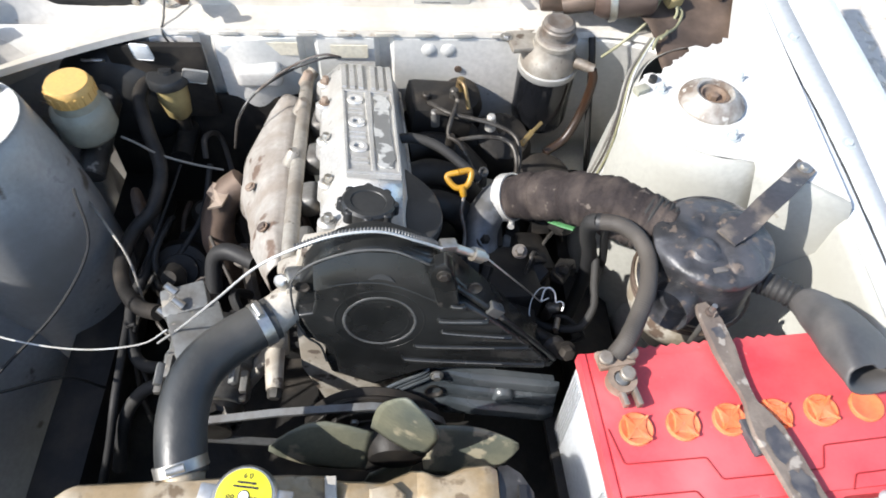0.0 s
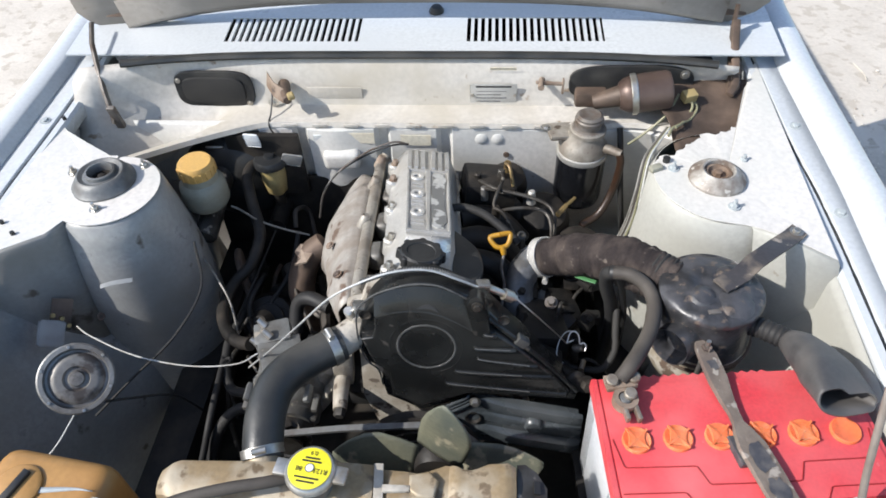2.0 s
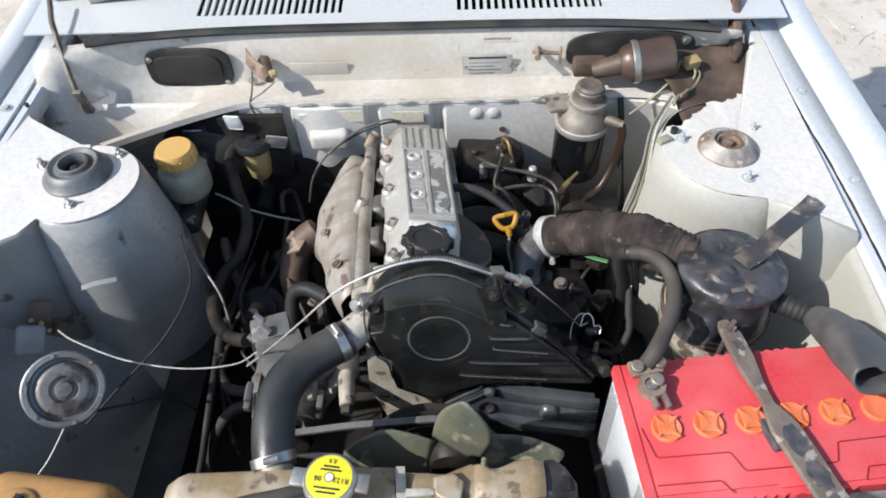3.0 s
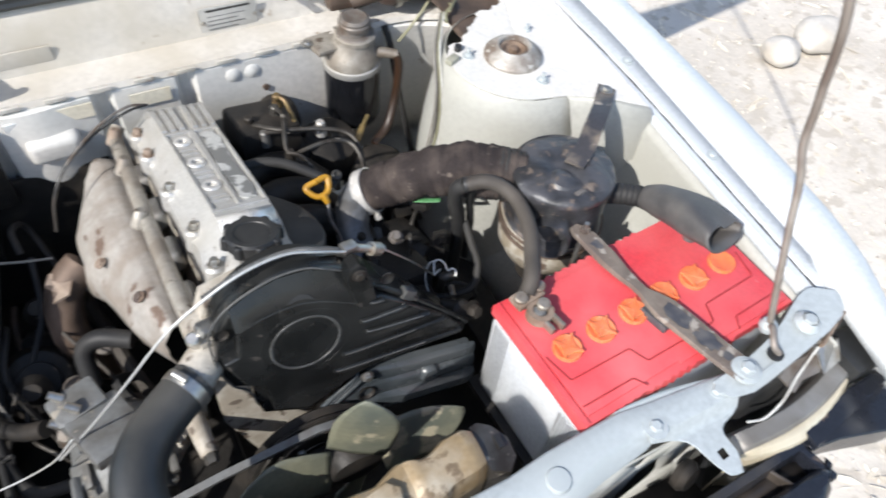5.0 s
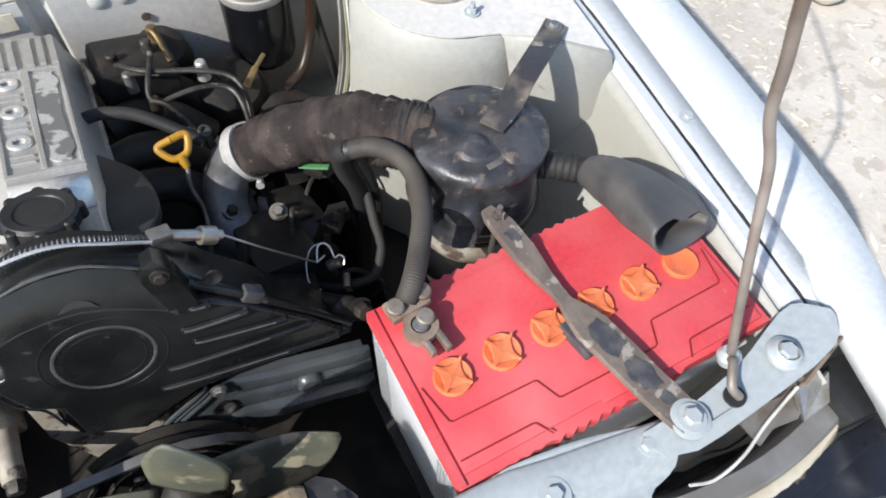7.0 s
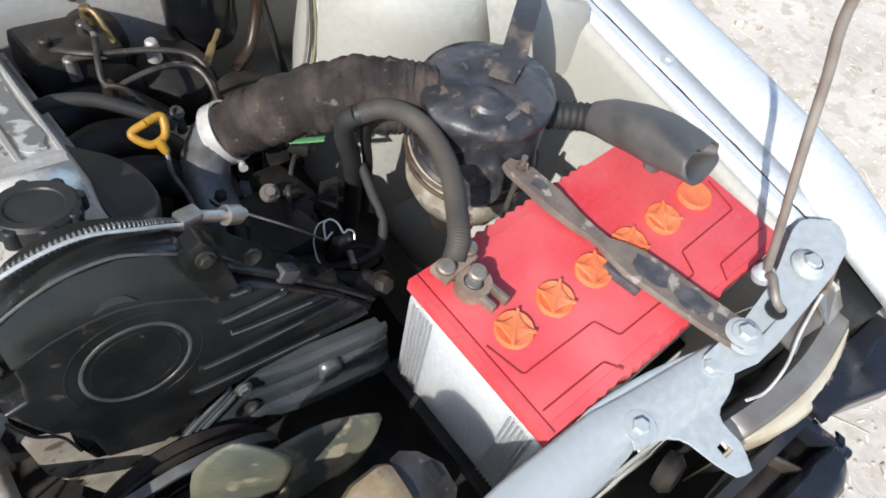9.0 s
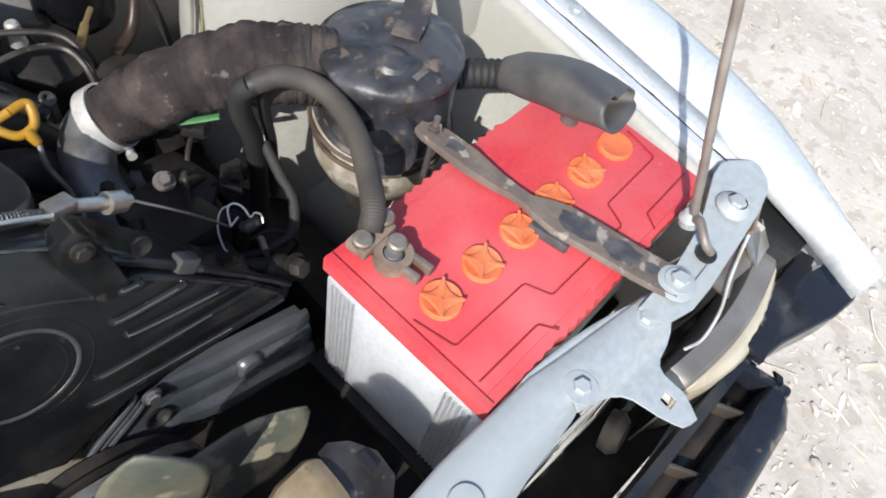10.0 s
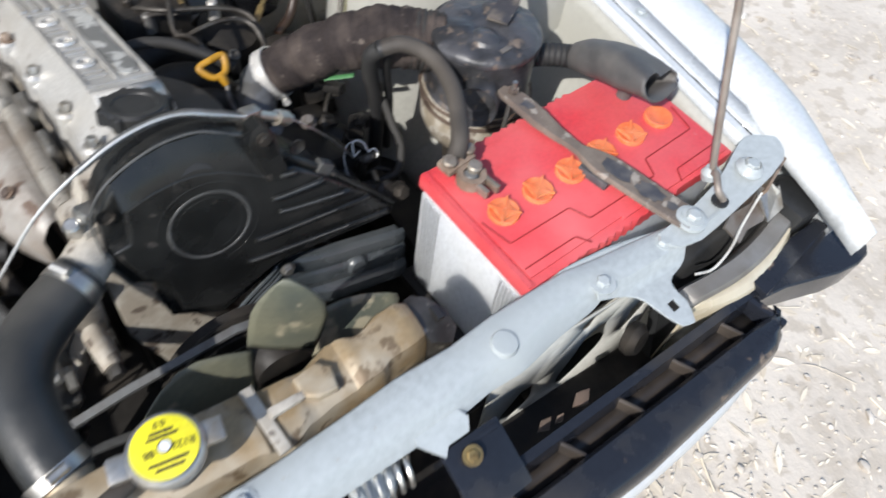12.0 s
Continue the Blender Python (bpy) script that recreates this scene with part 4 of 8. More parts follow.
part("lamp_socket", b, GREASY, panel_r)
b = B()
add_box(b, (CX - 0.36, -0.028, 0.64), (0.20, 0.003, 0.24), (-6, 0, 0), 0.0)
part("lamp_panel", b, PAINT, car)
b = B()
add_box(b, (CX, 0.0, 0.43), (1.1, 0.06, 0.07), (0, 0, 0), 0.01)
part("cross_member", b, GREASY, car)
b = B()
add_box(b, (CX, 0.40, 0.30), (0.95, 0.9, 0.03), (0, 0, 0), 0.008)
part("undertray", b, GREASY, car)


def headlamp(side):
    def X(x):
        return x if side > 0 else 2 * CX - x
    b = B()
    o = [(X(0.462), -0.012, 0.735), (X(0.55), 0.0, 0.738), (X(0.66), 0.012, 0.742), (X(0.68), -0.03, 0.738), (X(0.675), -0.05, 0.60), (X(0.465), -0.055, 0.60)]
    add_prism(b, o, (0, -0.016, -0.004), 0.006)
    lamp = part("headlamp", b, BLACK_PLASTIC, car, "dusty rectangular headlamp with a yellowed lens")
    rim, lens = B(), B()
    r_rows, l_rows = [], []
    for i in range(29):
        u = i / 28
        x = 0.450 + 0.222 * u
        yi, yo = -0.048 + 0.024 * u - 0.014 * math.sin(math.pi * u), -0.068 + 0.022 * u - 0.014 * math.sin(math.pi * u)
        end = min(1, u / 0.06, (1 - u) / 0.08) ** 0.5
        z = 0.738 + 0.018 * end
        r_rows.append([(X(x), yi + 0.012, z - 0.05), (X(x), yi + 0.005, z - 0.012), (X(x), yi, z - 0.001), (X(x), yo + 0.003, z + 0.0005), (X(x), yo, z - 0.003), (X(x), yo - 0.001, z - 0.010)])
        k = 0.0006 * (i % 2)
        w = max(0.05, math.sin(math.pi * min(1, max(0, (u - 0.03) / 0.94)))) ** 0.6
        l_rows.append([(X(x), yo + 0.001, z - 0.006), (X(x), yo - 0.008 * w, z - 0.008 + k), (X(x), yo - 0.016 * w, z - 0.014 + k), (X(x), yo - 0.022 * w, z - 0.026 + k), (X(x), yo - 0.026 * w, z - 0.05 + k), (X(x), yo - 0.027 * w, z - 0.11 + k)])
    add_grid(rim, r_rows)
    add_grid(lens, l_rows)
    part("rim", rim, LAMP_RIM, lamp, "dull grey steel lamp rim", thick=0.002)
    part("lens", lens, GLASS_LAMP, lamp, "ribbed yellowed glass lens", thick=0.002, sharp=10)
    return lamp


lamp_r = headlamp(1)
headlamp(-1)
b = B()
add_tube(b, [(0.475, -0.045, 0.768), (0.500, -0.050, 0.766), (0.530, -0.044, 0.776), (0.560, -0.030, 0.786), (0.585, -0.020, 0.796), (0.600, -0.014, 0.805)], 0.0016, 6)
part("lamp_wire", b, WIRE_WHITE, lamp_r)
b = B()
add_prism(b, [(0.60, -0.018, 0.795), (0.612, -0.002, 0.80), (0.62, -0.012, 0.796), (0.632, 0.0, 0.798), (0.636, -0.016, 0.788), (0.65, -0.012, 0.788), (0.64, -0.035, 0.775), (0.605, -0.040, 0.775)], (0, 0.002, -0.002))
part("torn_tab", b, STEEL, lamp_r, "torn bent metal lamp tab")
b = B()
add_prism(b, [(0.545, -0.020, 0.780), (0.560, -0.012, 0.786), (0.590, -0.014, 0.790), (0.612, -0.006, 0.792), (0.622, -0.020, 0.786), (0.600, -0.036, 0.776), (0.575, -0.034, 0.772), (0.556, -0.042, 0.768)], (0, 0.002, -0.003))
part("torn_tab", b, DULL_STEEL, lamp_r, "torn bent metal lamp tab")
b = B()
add_box(b, (0.640, 0.004, 0.755), (0.070, 0.004, 0.10), (8, 0, 20), 0.002)
part("lamp_stay", b, RUST, lamp_r, "dusty bent lamp stay")

# grille: black upper tray with cross ribs behind a broad glossy front bar
GRILLE_DUST = mat("dusty_rib", (0.036, 0.030, 0.026), 0.5, 0.0, (0.070, 0.056, 0.044), 20, 0.5, 0.25, 160, 0.1)
GRILLE_FLOOR = mat("dusty_tray", (0.018, 0.0165, 0.016), 0.4, 0.0, (0.048, 0.038, 0.030), 14, 0.5, 0.25, 160, 0.2)
b = B()
rows = []
for k in range(61):
    x = CX + (k - 30) / 30 * 0.577
    u = abs(x - CX)
    bk = -0.101 + 0.010 * min(1, max(0, (u - 0.20) / 0.35))
    f = -0.174 + 0.016 * max(0, (u - 0.32) / 0.20) + 0.030 * max(0, (u - 0.545) / 0.032) ** 1.5
    m = bk - 0.034
    rows.append([(x, bk + 0.004, 0.716), (x, bk + 0.003, 0.737), (x, bk - 0.005, 0.738), (x, bk - 0.007, 0.728), (x, bk - 0.010, 0.712), (x, m + 0.003, 0.708), (x, m, 0.734), (x, m - 0.003, 0.738), (x, (m + f) / 2 - 0.002, 0.741), (x, f + 0.006, 0.739), (x, f, 0.733), (x, f - 0.004, 0.715), (x, f - 0.002, 0.62)])
add_grid(b, rows)
grille = part("grille", b, BUMPER_BLACK, car, "black plastic grille tray, scuffed and dusty", thick=0.003, sharp=40)
def tray_back(x):
    return -0.101 + 0.010 * min(1, max(0, (abs(x - CX) - 0.20) / 0.35))


b = B()
add_grid(b, [[(x, tray_back(x) - 0.010, 0.7145), (x, tray_back(x) - 0.030, 0.7115)] for x in [CX + 0.0565 * (k - 10) for k in range(21)]])
part("tray_floor", b, GRILLE_FLOOR, grille, "dusty brown bottom of the tray", thick=0.001)
for k in range(13):
    x = CX + (k - 6) * 0.083 + 0.012
    y = tray_back(x)
    b = B()
    add_prism(b, [(x - 0.005, y - 0.006, 0.713), (x + 0.012, y - 0.033, 0.710), (x + 0.017, y - 0.033, 0.710), (x, y - 0.006, 0.713)], (0.001, 0, 0.018), 0.001, 1)
    part("rib", b, GRILLE_DUST, grille)
for sx in (1, -1):
    b = B()
    add_box(b, (CX + sx * 0.567, -0.118, 0.715), (0.012, 0.050, 0.046), (0, 0, 14 * sx), 0.005)
    part("end_cap", b, BUMPER_BLACK, grille)
b = B()
add_box(b, (CX, -0.066, 0.60), (1.12, 0.07, 0.004), (0, 0, 0))
part("grille_backing", b, GREASY, grille)
# broken bits caught behind the tray
for x, y, z, w in ((0.248, -0.080, 0.690, 0.010), (0.291, -0.082, 0.712, 0.013), (0.262, -0.084, 0.700, 0.006)):
    b = B()
    add_prism(b, [(x - w, y, z), (x + w * 0.2, y - w * 0.5, z + 0.002), (x + w, y + w * 0.4, z + 0.006), (x - w * 0.1, y + w * 0.7, z + 0.003)], (0, 0, 0.003))
    part("broken_clip", b, RUST_DARK, grille, "broken brown clip caught in the grille")


def corner_trim(side):
    def X(x):
        return x if side > 0 else 2 * CX - x
    b = B()
    top = ((0.548, -0.083), (0.600, -0.075), (0.645, -0.067), (0.690, -0.063), (0.712, -0.066), (0.724, -0.076), (0.733, -0.094), (0.738, -0.112), (0.735, -0.124), (0.724, -0.132), (0.702, -0.135), (0.668, -0.131), (0.630, -0.120), (0.590, -0.109), (0.548, -0.104))
    add_prism(b, [(X(x), y, 0.690 + 0.02 * max(0, x - 0.62)) for x, y in top], (0, 0, 0.046), 0.005, 3)
    add_prism(b, [(X(x), y, 0.735) for x, y in ((0.548, -0.081), (0.645, -0.064), (0.700, -0.062), (0.704, -0.078), (0.648, -0.088), (0.548, -0.105))], (0, 0, 0.012), 0.003, 2)
    return part("corner_trim", b, BUMPER_BLACK, car, "glossy black plastic trim under the lamp", sharp=30)


corner_trim(1), corner_trim(-1)
b = B()
rows = []
for k in range(33):
    x = CX + (k - 16) / 16 * 0.640
    u = abs(x - CX)
    y = -0.166 + 0.030 * (u / 0.60) ** 5
    rows.append([(x, y + 0.06, 0.640), (x, y, 0.645), (x, y - 0.016, 0.636), (x, y - 0.022, 0.61), (x, y - 0.024, 0.52), (x, y - 0.01, 0.45)])
add_grid(b, rows)
part("bumper", b, PAINT_CLEAN, car, "pale painted front bumper", thick=0.003, sharp=50)
# splash guards and wheels carry the body
for sx in (1, -1):
    for wy in (0.60, 3.0):
        b = B()
        cx = CX + sx * 0.70
        add_lathe(b, (cx - sx * 0.08, wy, 0.285), (sx, 0, 0), [(0.17, 0.0), (0.27, 0.005), (0.29, 0.03), (0.29, 0.13), (0.27, 0.155), (0.18, 0.16), (0.17, 0.15)], 40)
        tyre = part("wheel", b, RUBBER, car)
        b = B()
        add_lathe(b, (cx - sx * 0.06, wy, 0.285), (sx, 0, 0), [(0, 0.10), (0.05, 0.11), (0.15, 0.09), (0.17, 0.125)], 32)
        part("rim", b, GREY_PAINT, tyre)
b = B()
add_box(b, (CX, 2.9, 0.56), (1.42, 2.9, 0.52), (0, 0, 0), 0.12, 3)
part("cabin", b, PAINT_CLEAN, car)

# ---- battery ----
BZ = 0.794                                    # lid height
BAT = pose(0.283, 0.026, 0.783, 0, -1.8, 4.2)        # near corner on the engine side


def bat(x, y, z):
    return BAT @ Vector((x, y, z - 0.783))


battery = thing("battery", bat(0.17, 0.09, 0.575), "white-cased car battery with red lid and orange vent caps", "battery")
L, W = 0.342, 0.186
b = B()
add_box(b, bat(L / 2, W / 2, 0.668), (L - 0.003, W - 0.004, 0.186), (0, -1.8, 4.2), 0.006)
CASE = mat("milky_plastic", (0.63, 0.66, 0.69), 0.42, 0.0, (0.54, 0.55, 0.54), 8, 0.58, 0.3, 160, 0.03, 0, (0.40, 0.37, 0.32), 30, 0.74)
_case = CASE.node_tree.nodes["Principled BSDF"]        # light soaks through the thin milky wall
_case.inputs["Subsurface Weight"].default_value = 0.75
_case.inputs["Subsurface Radius"].default_value = (1.0, 1.0, 1.0)
_case.inputs["Subsurface Scale"].default_value = 0.09
case = part("case", b, CASE, battery, "white plastic battery case")
for k in range(6):
    for y in (0.012 + k * 0.0052, W - 0.012 - k * 0.0052):
        b = B()
        add_box(b, bat(0.0010, y, 0.668), (0.0018, 0.0030, 0.178), (0, -1.8, 4.2), 0.0010)
        part("flute", b, CASE, case)
b = B()
# saw-tooth grip along both long edges
out = []
n = 26
zig = lambda x: 0.0022 * (1 - 2 * abs((x * 160) % 1.0 - 0.5))
for k in range(n + 1):
    x = L * k / n
    out.append((x, -zig(x) if 0.16 < x < 0.31 or 0.03 < x < 0.08 else 0.0))
    x += L / n / 2
    if k < n:
        out.append((x, -0.0035 if 0.09 < x < 0.24 else 0.0))
for k in range(n, -1, -1):
    x = L * k / n
    out.append((x, W))
    x -= L / n / 2
    if k > 0:
        out.append((x, W + (0.0035 if 0.06 < x < 0.24 else 0.0)))
add_prism(b, [bat(x, y, BZ - 0.024) for x, y in out], (0, 0, 0.020), 0.003)
lid = part("lid", b, RED, battery, "red plastic battery lid")
b = B()
o = [(0.010, 0.010), (0.150, 0.010), (0.150, 0.006), (L - 0.008, 0.006), (L - 0.008, W - 0.012), (0.010, W - 0.012)]
add_prism(b, [bat(x, y, BZ - 0.005) for x, y in o], (0, 0, 0.0045), 0.0015)
part("raised_panel", b, RED, lid)
b = B()
add_strip(b, [bat(0.004, 0.002, BZ - 0.004), bat(0.004, W - 0.002, BZ - 0.004)], (0.0035, 0, 0), (0, 0, 0.0025))
part("edge_rib", b, RED, lid)
GROOVE = mat("lid_groove", (0.26, 0.014, 0.016), 0.6, bump=0)
# moulded grooves
_half = (((0.012, 0.093), (0.016, 0.073), (0.0195, 0.056), (0.022, 0.054), (0.104, 0.0525), (0.107, 0.0515), (0.116, 0.0300), (0.119, 0.0285), (0.171, 0.028)), ((0.012, 0.021), (0.083, 0.020), (0.086, 0.019), (0.095, 0.0045)))
for pts in (*_half, *[tuple((L - x, y) for x, y in h) for h in _half]):
    b = B()
    add_tube(b, [bat(x, y, BZ + 0.0003) for x, y in pts], 0.0008, 6, 1)
    part("groove", b, GROOVE, lid)


def vent_cap(c, turn, grip=True):
    """A round cap with a four-pointed raised grip, or a dished one with its grip gone."""
    bb = B()
    add_lathe(bb, c, (0, 0, 1), [(0.0182, -0.001), (0.0182, 0.0035), (0.0173, 0.0048), (0.0156, 0.0046), (0.0146, 0.0038), (0, 0.0036)], 36)
    if grip:
        foot, tip = [], []
        for k in range(4):
            for da, r, h in ((-45, 0.0094, 0.0060), (-22, 0.0107, 0.0061), (-8, 0.0136, 0.0066), (-3.2, 0.0190, 0.0080), (3.2, 0.0190, 0.0080), (8, 0.0136, 0.0066), (22, 0.0107, 0.0061)):
                a = radians(turn + 90 * k + da)
                wide = 1.16 if r < 0.012 else 1.0
                foot.append(bb.verts.new(Vector(c) + Vector((r * wide * math.cos(a), r * wide * math.sin(a), 0.003 if r < 0.015 else 0.0052))))
                tip.append(bb.verts.new(Vector(c) + Vector((r * 0.985 * math.cos(a), r * 0.985 * math.sin(a), h))))
        m_top = bb.verts.new(Vector(c) + Vector((0, 0, 0.0058)))
        n_all = len(foot)
        for k in range(n_all):
            q = (k + 1) % n_all
            bb.faces.new((foot[k], foot[q], tip[q], tip[k]))
            bb.faces.new((tip[k], tip[q], m_top))
        pin = Vector(c) + Vector((0, 0, 0.0056))
        add_lathe(bb, pin, (0, 0, 1), [(0.0016, 0), (0.0014, 0.0010), (0.0007, 0.0008), (0, 0.0)], 10)
    return bb


for k, turn in enumerate((44, 38, 48, 36, 50, 0)):
    part("vent_cap", vent_cap(bat(0.0415 + 0.0517 * k, 0.0895, BZ), turn, k < 5), ORANGE, lid, "orange plastic vent cap")

b = B()
add_cyl(b, bat(0.036, 0.142, BZ - 0.002), bat(0.036, 0.142, BZ + 0.018), 0.0095, 0.0085, 20, 0.002)
part("terminal_post", b, GREY_PAINT, lid)
b = B()
add_cyl(b, bat(0.292, 0.142, BZ - 0.002), bat(0.292, 0.142, BZ + 0.018), 0.0095, 0.0085, 20, 0.002)
part("terminal_post", b, GREY_PAINT, lid)

b = B()
add_box(b, bat(L / 2, W / 2, 0.565), (L + 0.02, W + 0.02, 0.016), (0, -1.8, 4.2), 0.004)
add_box(b, bat(L / 2, W / 2, 0.50), (0.12, 0.12, 0.13), (0, -1.8, 4.2), 0.004)
add_box(b, bat(L / 2, W / 2, 0.375), (0.10, 0.10, 0.14), (0, -1.8, 4.2), 0.004)
part("battery_tray", b, GREASY, car, "dark greasy battery tray")

BOLT_TAN = mat("tarnished_bolt", (0.34, 0.30, 0.25), 0.5, 0.6, (0.22, 0.18, 0.14), 60, 0.5, 0.2, 200, 0.2)
# terminal clamp with its bolts
tp = bat(0.036, 0.142, BZ)
clamp = thing("battery_terminal", tp, "corroded steel battery clamp with round-headed bolts", "battery clamp")
b = B()
add_lathe(b, tp + Vector((0, 0, 0.004)), (0, 0, 1), [(0.0095, 0), (0.0165, 0), (0.0165, 0.015), (0.0095, 0.015), (0.0095, 0)], 24, 0.0008)
part("clamp_ring", b, RUST, clamp)
for s in (-1, 1):
    b = B()
    add_box(b, tp + Vector((0.0075 * s + 0.006, -0.020, 0.012)), (0.006, 0.022, 0.012), (0, 0, 12), 0.002)
    part("jaw", b, BOLT_TAN, clamp)
b = B()
add_box(b, tp + Vector((-0.004, 0.024, 0.016)), (0.042, 0.022, 0.010), (0, 0, 10), 0.003)
part("cable_saddle", b, RUST, clamp)
for q in ((-0.016, 0.022, 0.020), (0.013, 0.028, 0.020), (0.006, 0.004, 0.018)):
    b = B()
    add_lathe(b, tp + Vector(q), (0, -0.1, 1), [(0.0085, 0), (0.0085, 0.006), (0.007, 0.0078), (0, 0.008)], 20)
    part("bolt", b, BOLT_TAN, clamp)

# corrugated conduit over the positive lead
cond = thing("battery_cable", (0.30, 0.20, 0.80), "battery cable in dusty grey corrugated conduit", "cable")
b = B()
line = [tp + Vector((-0.004, 0.026, 0.020)), (0.316, 0.208, 0.828), (0.335, 0.238, 0.827), (0.354, 0.276, 0.828), (0.364, 0.318, 0.827), (0.357, 0.346, 0.831), (0.336, 0.362, 0.837), (0.313, 0.373, 0.830)]
add_tube(b, line, 0.0106, 14, 60, swell=lambda u: 1.0 + (0.018 if u < 0.35 or u > 0.9 else 0.005) * math.sin(u * 560))
part("conduit", b, CONDUIT, cond)
b = B()
add_tube(b, [(0.314, 0.373, 0.830), (0.306, 0.382, 0.815), (0.312, 0.392, 0.775), (0.326, 0.398, 0.727), (0.334, 0.404, 0.664), (0.334, 0.406, 0.60), (0.330, 0.404, 0.527)], 0.0108, 12, 8)
part("cable", b, RUBBER, cond)
b = B()
add_lathe(b, (0.3115, 0.3736, 0.8292), (-0.95, 0.42, -0.3), [(0.0110, -0.004), (0.0110, 0.001), (0.0098, 0.001), (0.0094, -0.0005), (0, -0.0005)], 20)
part("open_end", b, INK, cond)
b = B()
add_tube(b, [(0.322, 0.368, 0.828), (0.336, 0.390, 0.77), (0.350, 0.400, 0.70), (0.354, 0.404, 0.61)], 0.006, 8, 8)
part("side_wire", b, RUBBER, cond)

# hold-down strap
strap = thing("battery_strap", (0.46, 0.12, 0.80), "rusty flaking black steel battery hold-down strap", "bracket")
STRAP = mat("dusty_strap", (0.20, 0.165, 0.135), 0.75, 0.15, (0.125, 0.10, 0.085), 26, 0.5, 0.25, 180, 0.45, 0, (0.30, 0.27, 0.235), 60, 0.62)
STRAP_BLACK = mat("flaking_black_paint", (0.055, 0.055, 0.062), 0.45, 0.0, (0.095, 0.09, 0.088), 60, 0.55, 0.2, 220, 0.3)
pts = [Vector(q) for q in ((0.420, 0.264, 0.811), (0.422, 0.254, 0.8125), (0.426, 0.238, 0.814), (0.433, 0.205, 0.811), (0.438, 0.175, 0.809), (0.442, 0.155, 0.809), (0.444, 0.140, 0.810), (0.447, 0.128, 0.811), (0.453, 0.108, 0.812), (0.462, 0.078, 0.812), (0.473, 0.040, 0.811), (0.482, 0.012, 0.811), (0.487, -0.006, 0.812))]
wid = [0.006, 0.010, 0.0122, 0.0126, 0.0090, 0.0066, 0.0068, 0.0122, 0.0176, 0.0176, 0.0172, 0.0168, 0.0150]
low = [0.003, 0.004, 0.005, 0.006, 0.005, 0.004, 0.004, 0.004, 0.004, 0.0035, 0.003, 0.003, 0.003]
b = B()
rings = []
for p, w, dn in zip(pts, wid, low):
    a = Vector((w, w * 0.24, 0))
    rings.append([b.verts.new(p + a), b.verts.new(p + a * 0.92 + Vector((0, 0, 0.003))), b.verts.new(p - a * 0.92 + Vector((0, 0, 0.003))), b.verts.new(p - a), b.verts.new(p - a + Vector((0, 0, -dn))), b.verts.new(p - a * 0.8 + Vector((0, 0, -0.0025))), b.verts.new(p + a * 0.8 + Vector((0, 0, -0.0025)))])
for p, q in zip(rings, rings[1:]):
    for j in range(7):
        b.faces.new((p[j], p[(j + 1) % 7], q[(j + 1) % 7], q[j]))
b.faces.new(rings[0])
b.faces.new(rings[-1])
part("strap_bar", b, STRAP, strap)
# what is left of the black paint lies in ragged patches along the middle
rnd_f = random.Random(41)
for (x, y, z), fx, fy in (((0.4585, 0.092, 0.8154), 0.0118, 0.020), ((0.4700, 0.050, 0.8149), 0.0118, 0.017), ((0.478, 0.022, 0.8147), 0.006, 0.007), ((0.4280, 0.228, 0.8156), 0.0065, 0.013)):
    b = B()
    ring_f = []
    for k in range(18):
        a = 2 * math.pi * k / 18
        r = rnd_f.uniform(0.72, 1.08) * (abs(math.cos(a)) ** 4 + abs(math.sin(a)) ** 4) ** -0.25
        u, v = fx * r * math.cos(a), fy * r * math.sin(a)
        ring_f.append(Vector((x + u * 0.97 - v * 0.28, y + u * 0.24 + v * 0.96, z)))
    add_prism(b, ring_f, (0, 0, 0.0007))
    part("paint_flake", b, STRAP_BLACK, strap, "patch of flaking black paint")
b = B()
add_box(b, (0.443, 0.106, 0.802), (0.024, 0.040, 0.010), (0, 10, 14), 0.002)
part("rubber_pad", b, STRAP_BLACK, strap)
b = B()
add_cyl(b, (0.425, 0.248, 0.60), (0.425, 0.248, 0.834), 0.0032, seg=10)
part("hook_rod", b, STEEL, strap)
b = B()
add_bolt(b, (0.425, 0.248, 0.818), (0, 0, 1), 0.007, 0.0, 0.006)
part("nut", b, RUST, strap)
b = B()
add_lathe(b, (0.487, -0.001, 0.810), (0, 0, 1), [(0.018, 0), (0.018, 0.004), (0.013, 0.0055), (0.0, 0.0055)], 26)
add_bolt(b, (0.487, -0.001, 0.815), (0, 0, 1), 0.0085, 0.013, 0.008)
part("bolt", b, PAINT_BAR, strap, "round painted washer and bolt")

# ---- prop rod ----
prop = thing("prop_rod", (0.548, 0.030, 0.815), "thin rusty-grey steel rod holding the hood up", "prop rod")
b = B()
d = Vector((-0.105, 0.30, 0.948)).normalized()
p0 = Vector((0.534, 0.004, 0.822))
add_tube(b, [p0 + Vector((0.002, -0.006, -0.004)), p0 + Vector((-0.006, 0.002, 0.008)), p0 + Vector((0.004, 0.018, 0.014)), (0.546, 0.031, 0.830), (0.540, 0.048, 0.88), (0.536, 0.078, 0.96), (0.531, 0.098, 1.02), (0.512, 0.109, 1.07), (0.496, 0.114, 1.13), (0.456, 0.128, 1.25), (0.425, 0.22, 1.38), (0.395, 0.48, 1.56), (0.380, 0.740, 1.70)], 0.0042, 10, 8)
part("rod", b, mat("rod_steel", (0.20, 0.165, 0.14), 0.55, 0.4, (0.30, 0.27, 0.24), 20, 0.5, 0.3), prop)
b = B()
add_lathe(b, (0.549, 0.030, 0.816), d, [(0, 0), (0.010, 0), (0.011, 0.008), (0.006, 0.016), (0, 0.016)], 16)
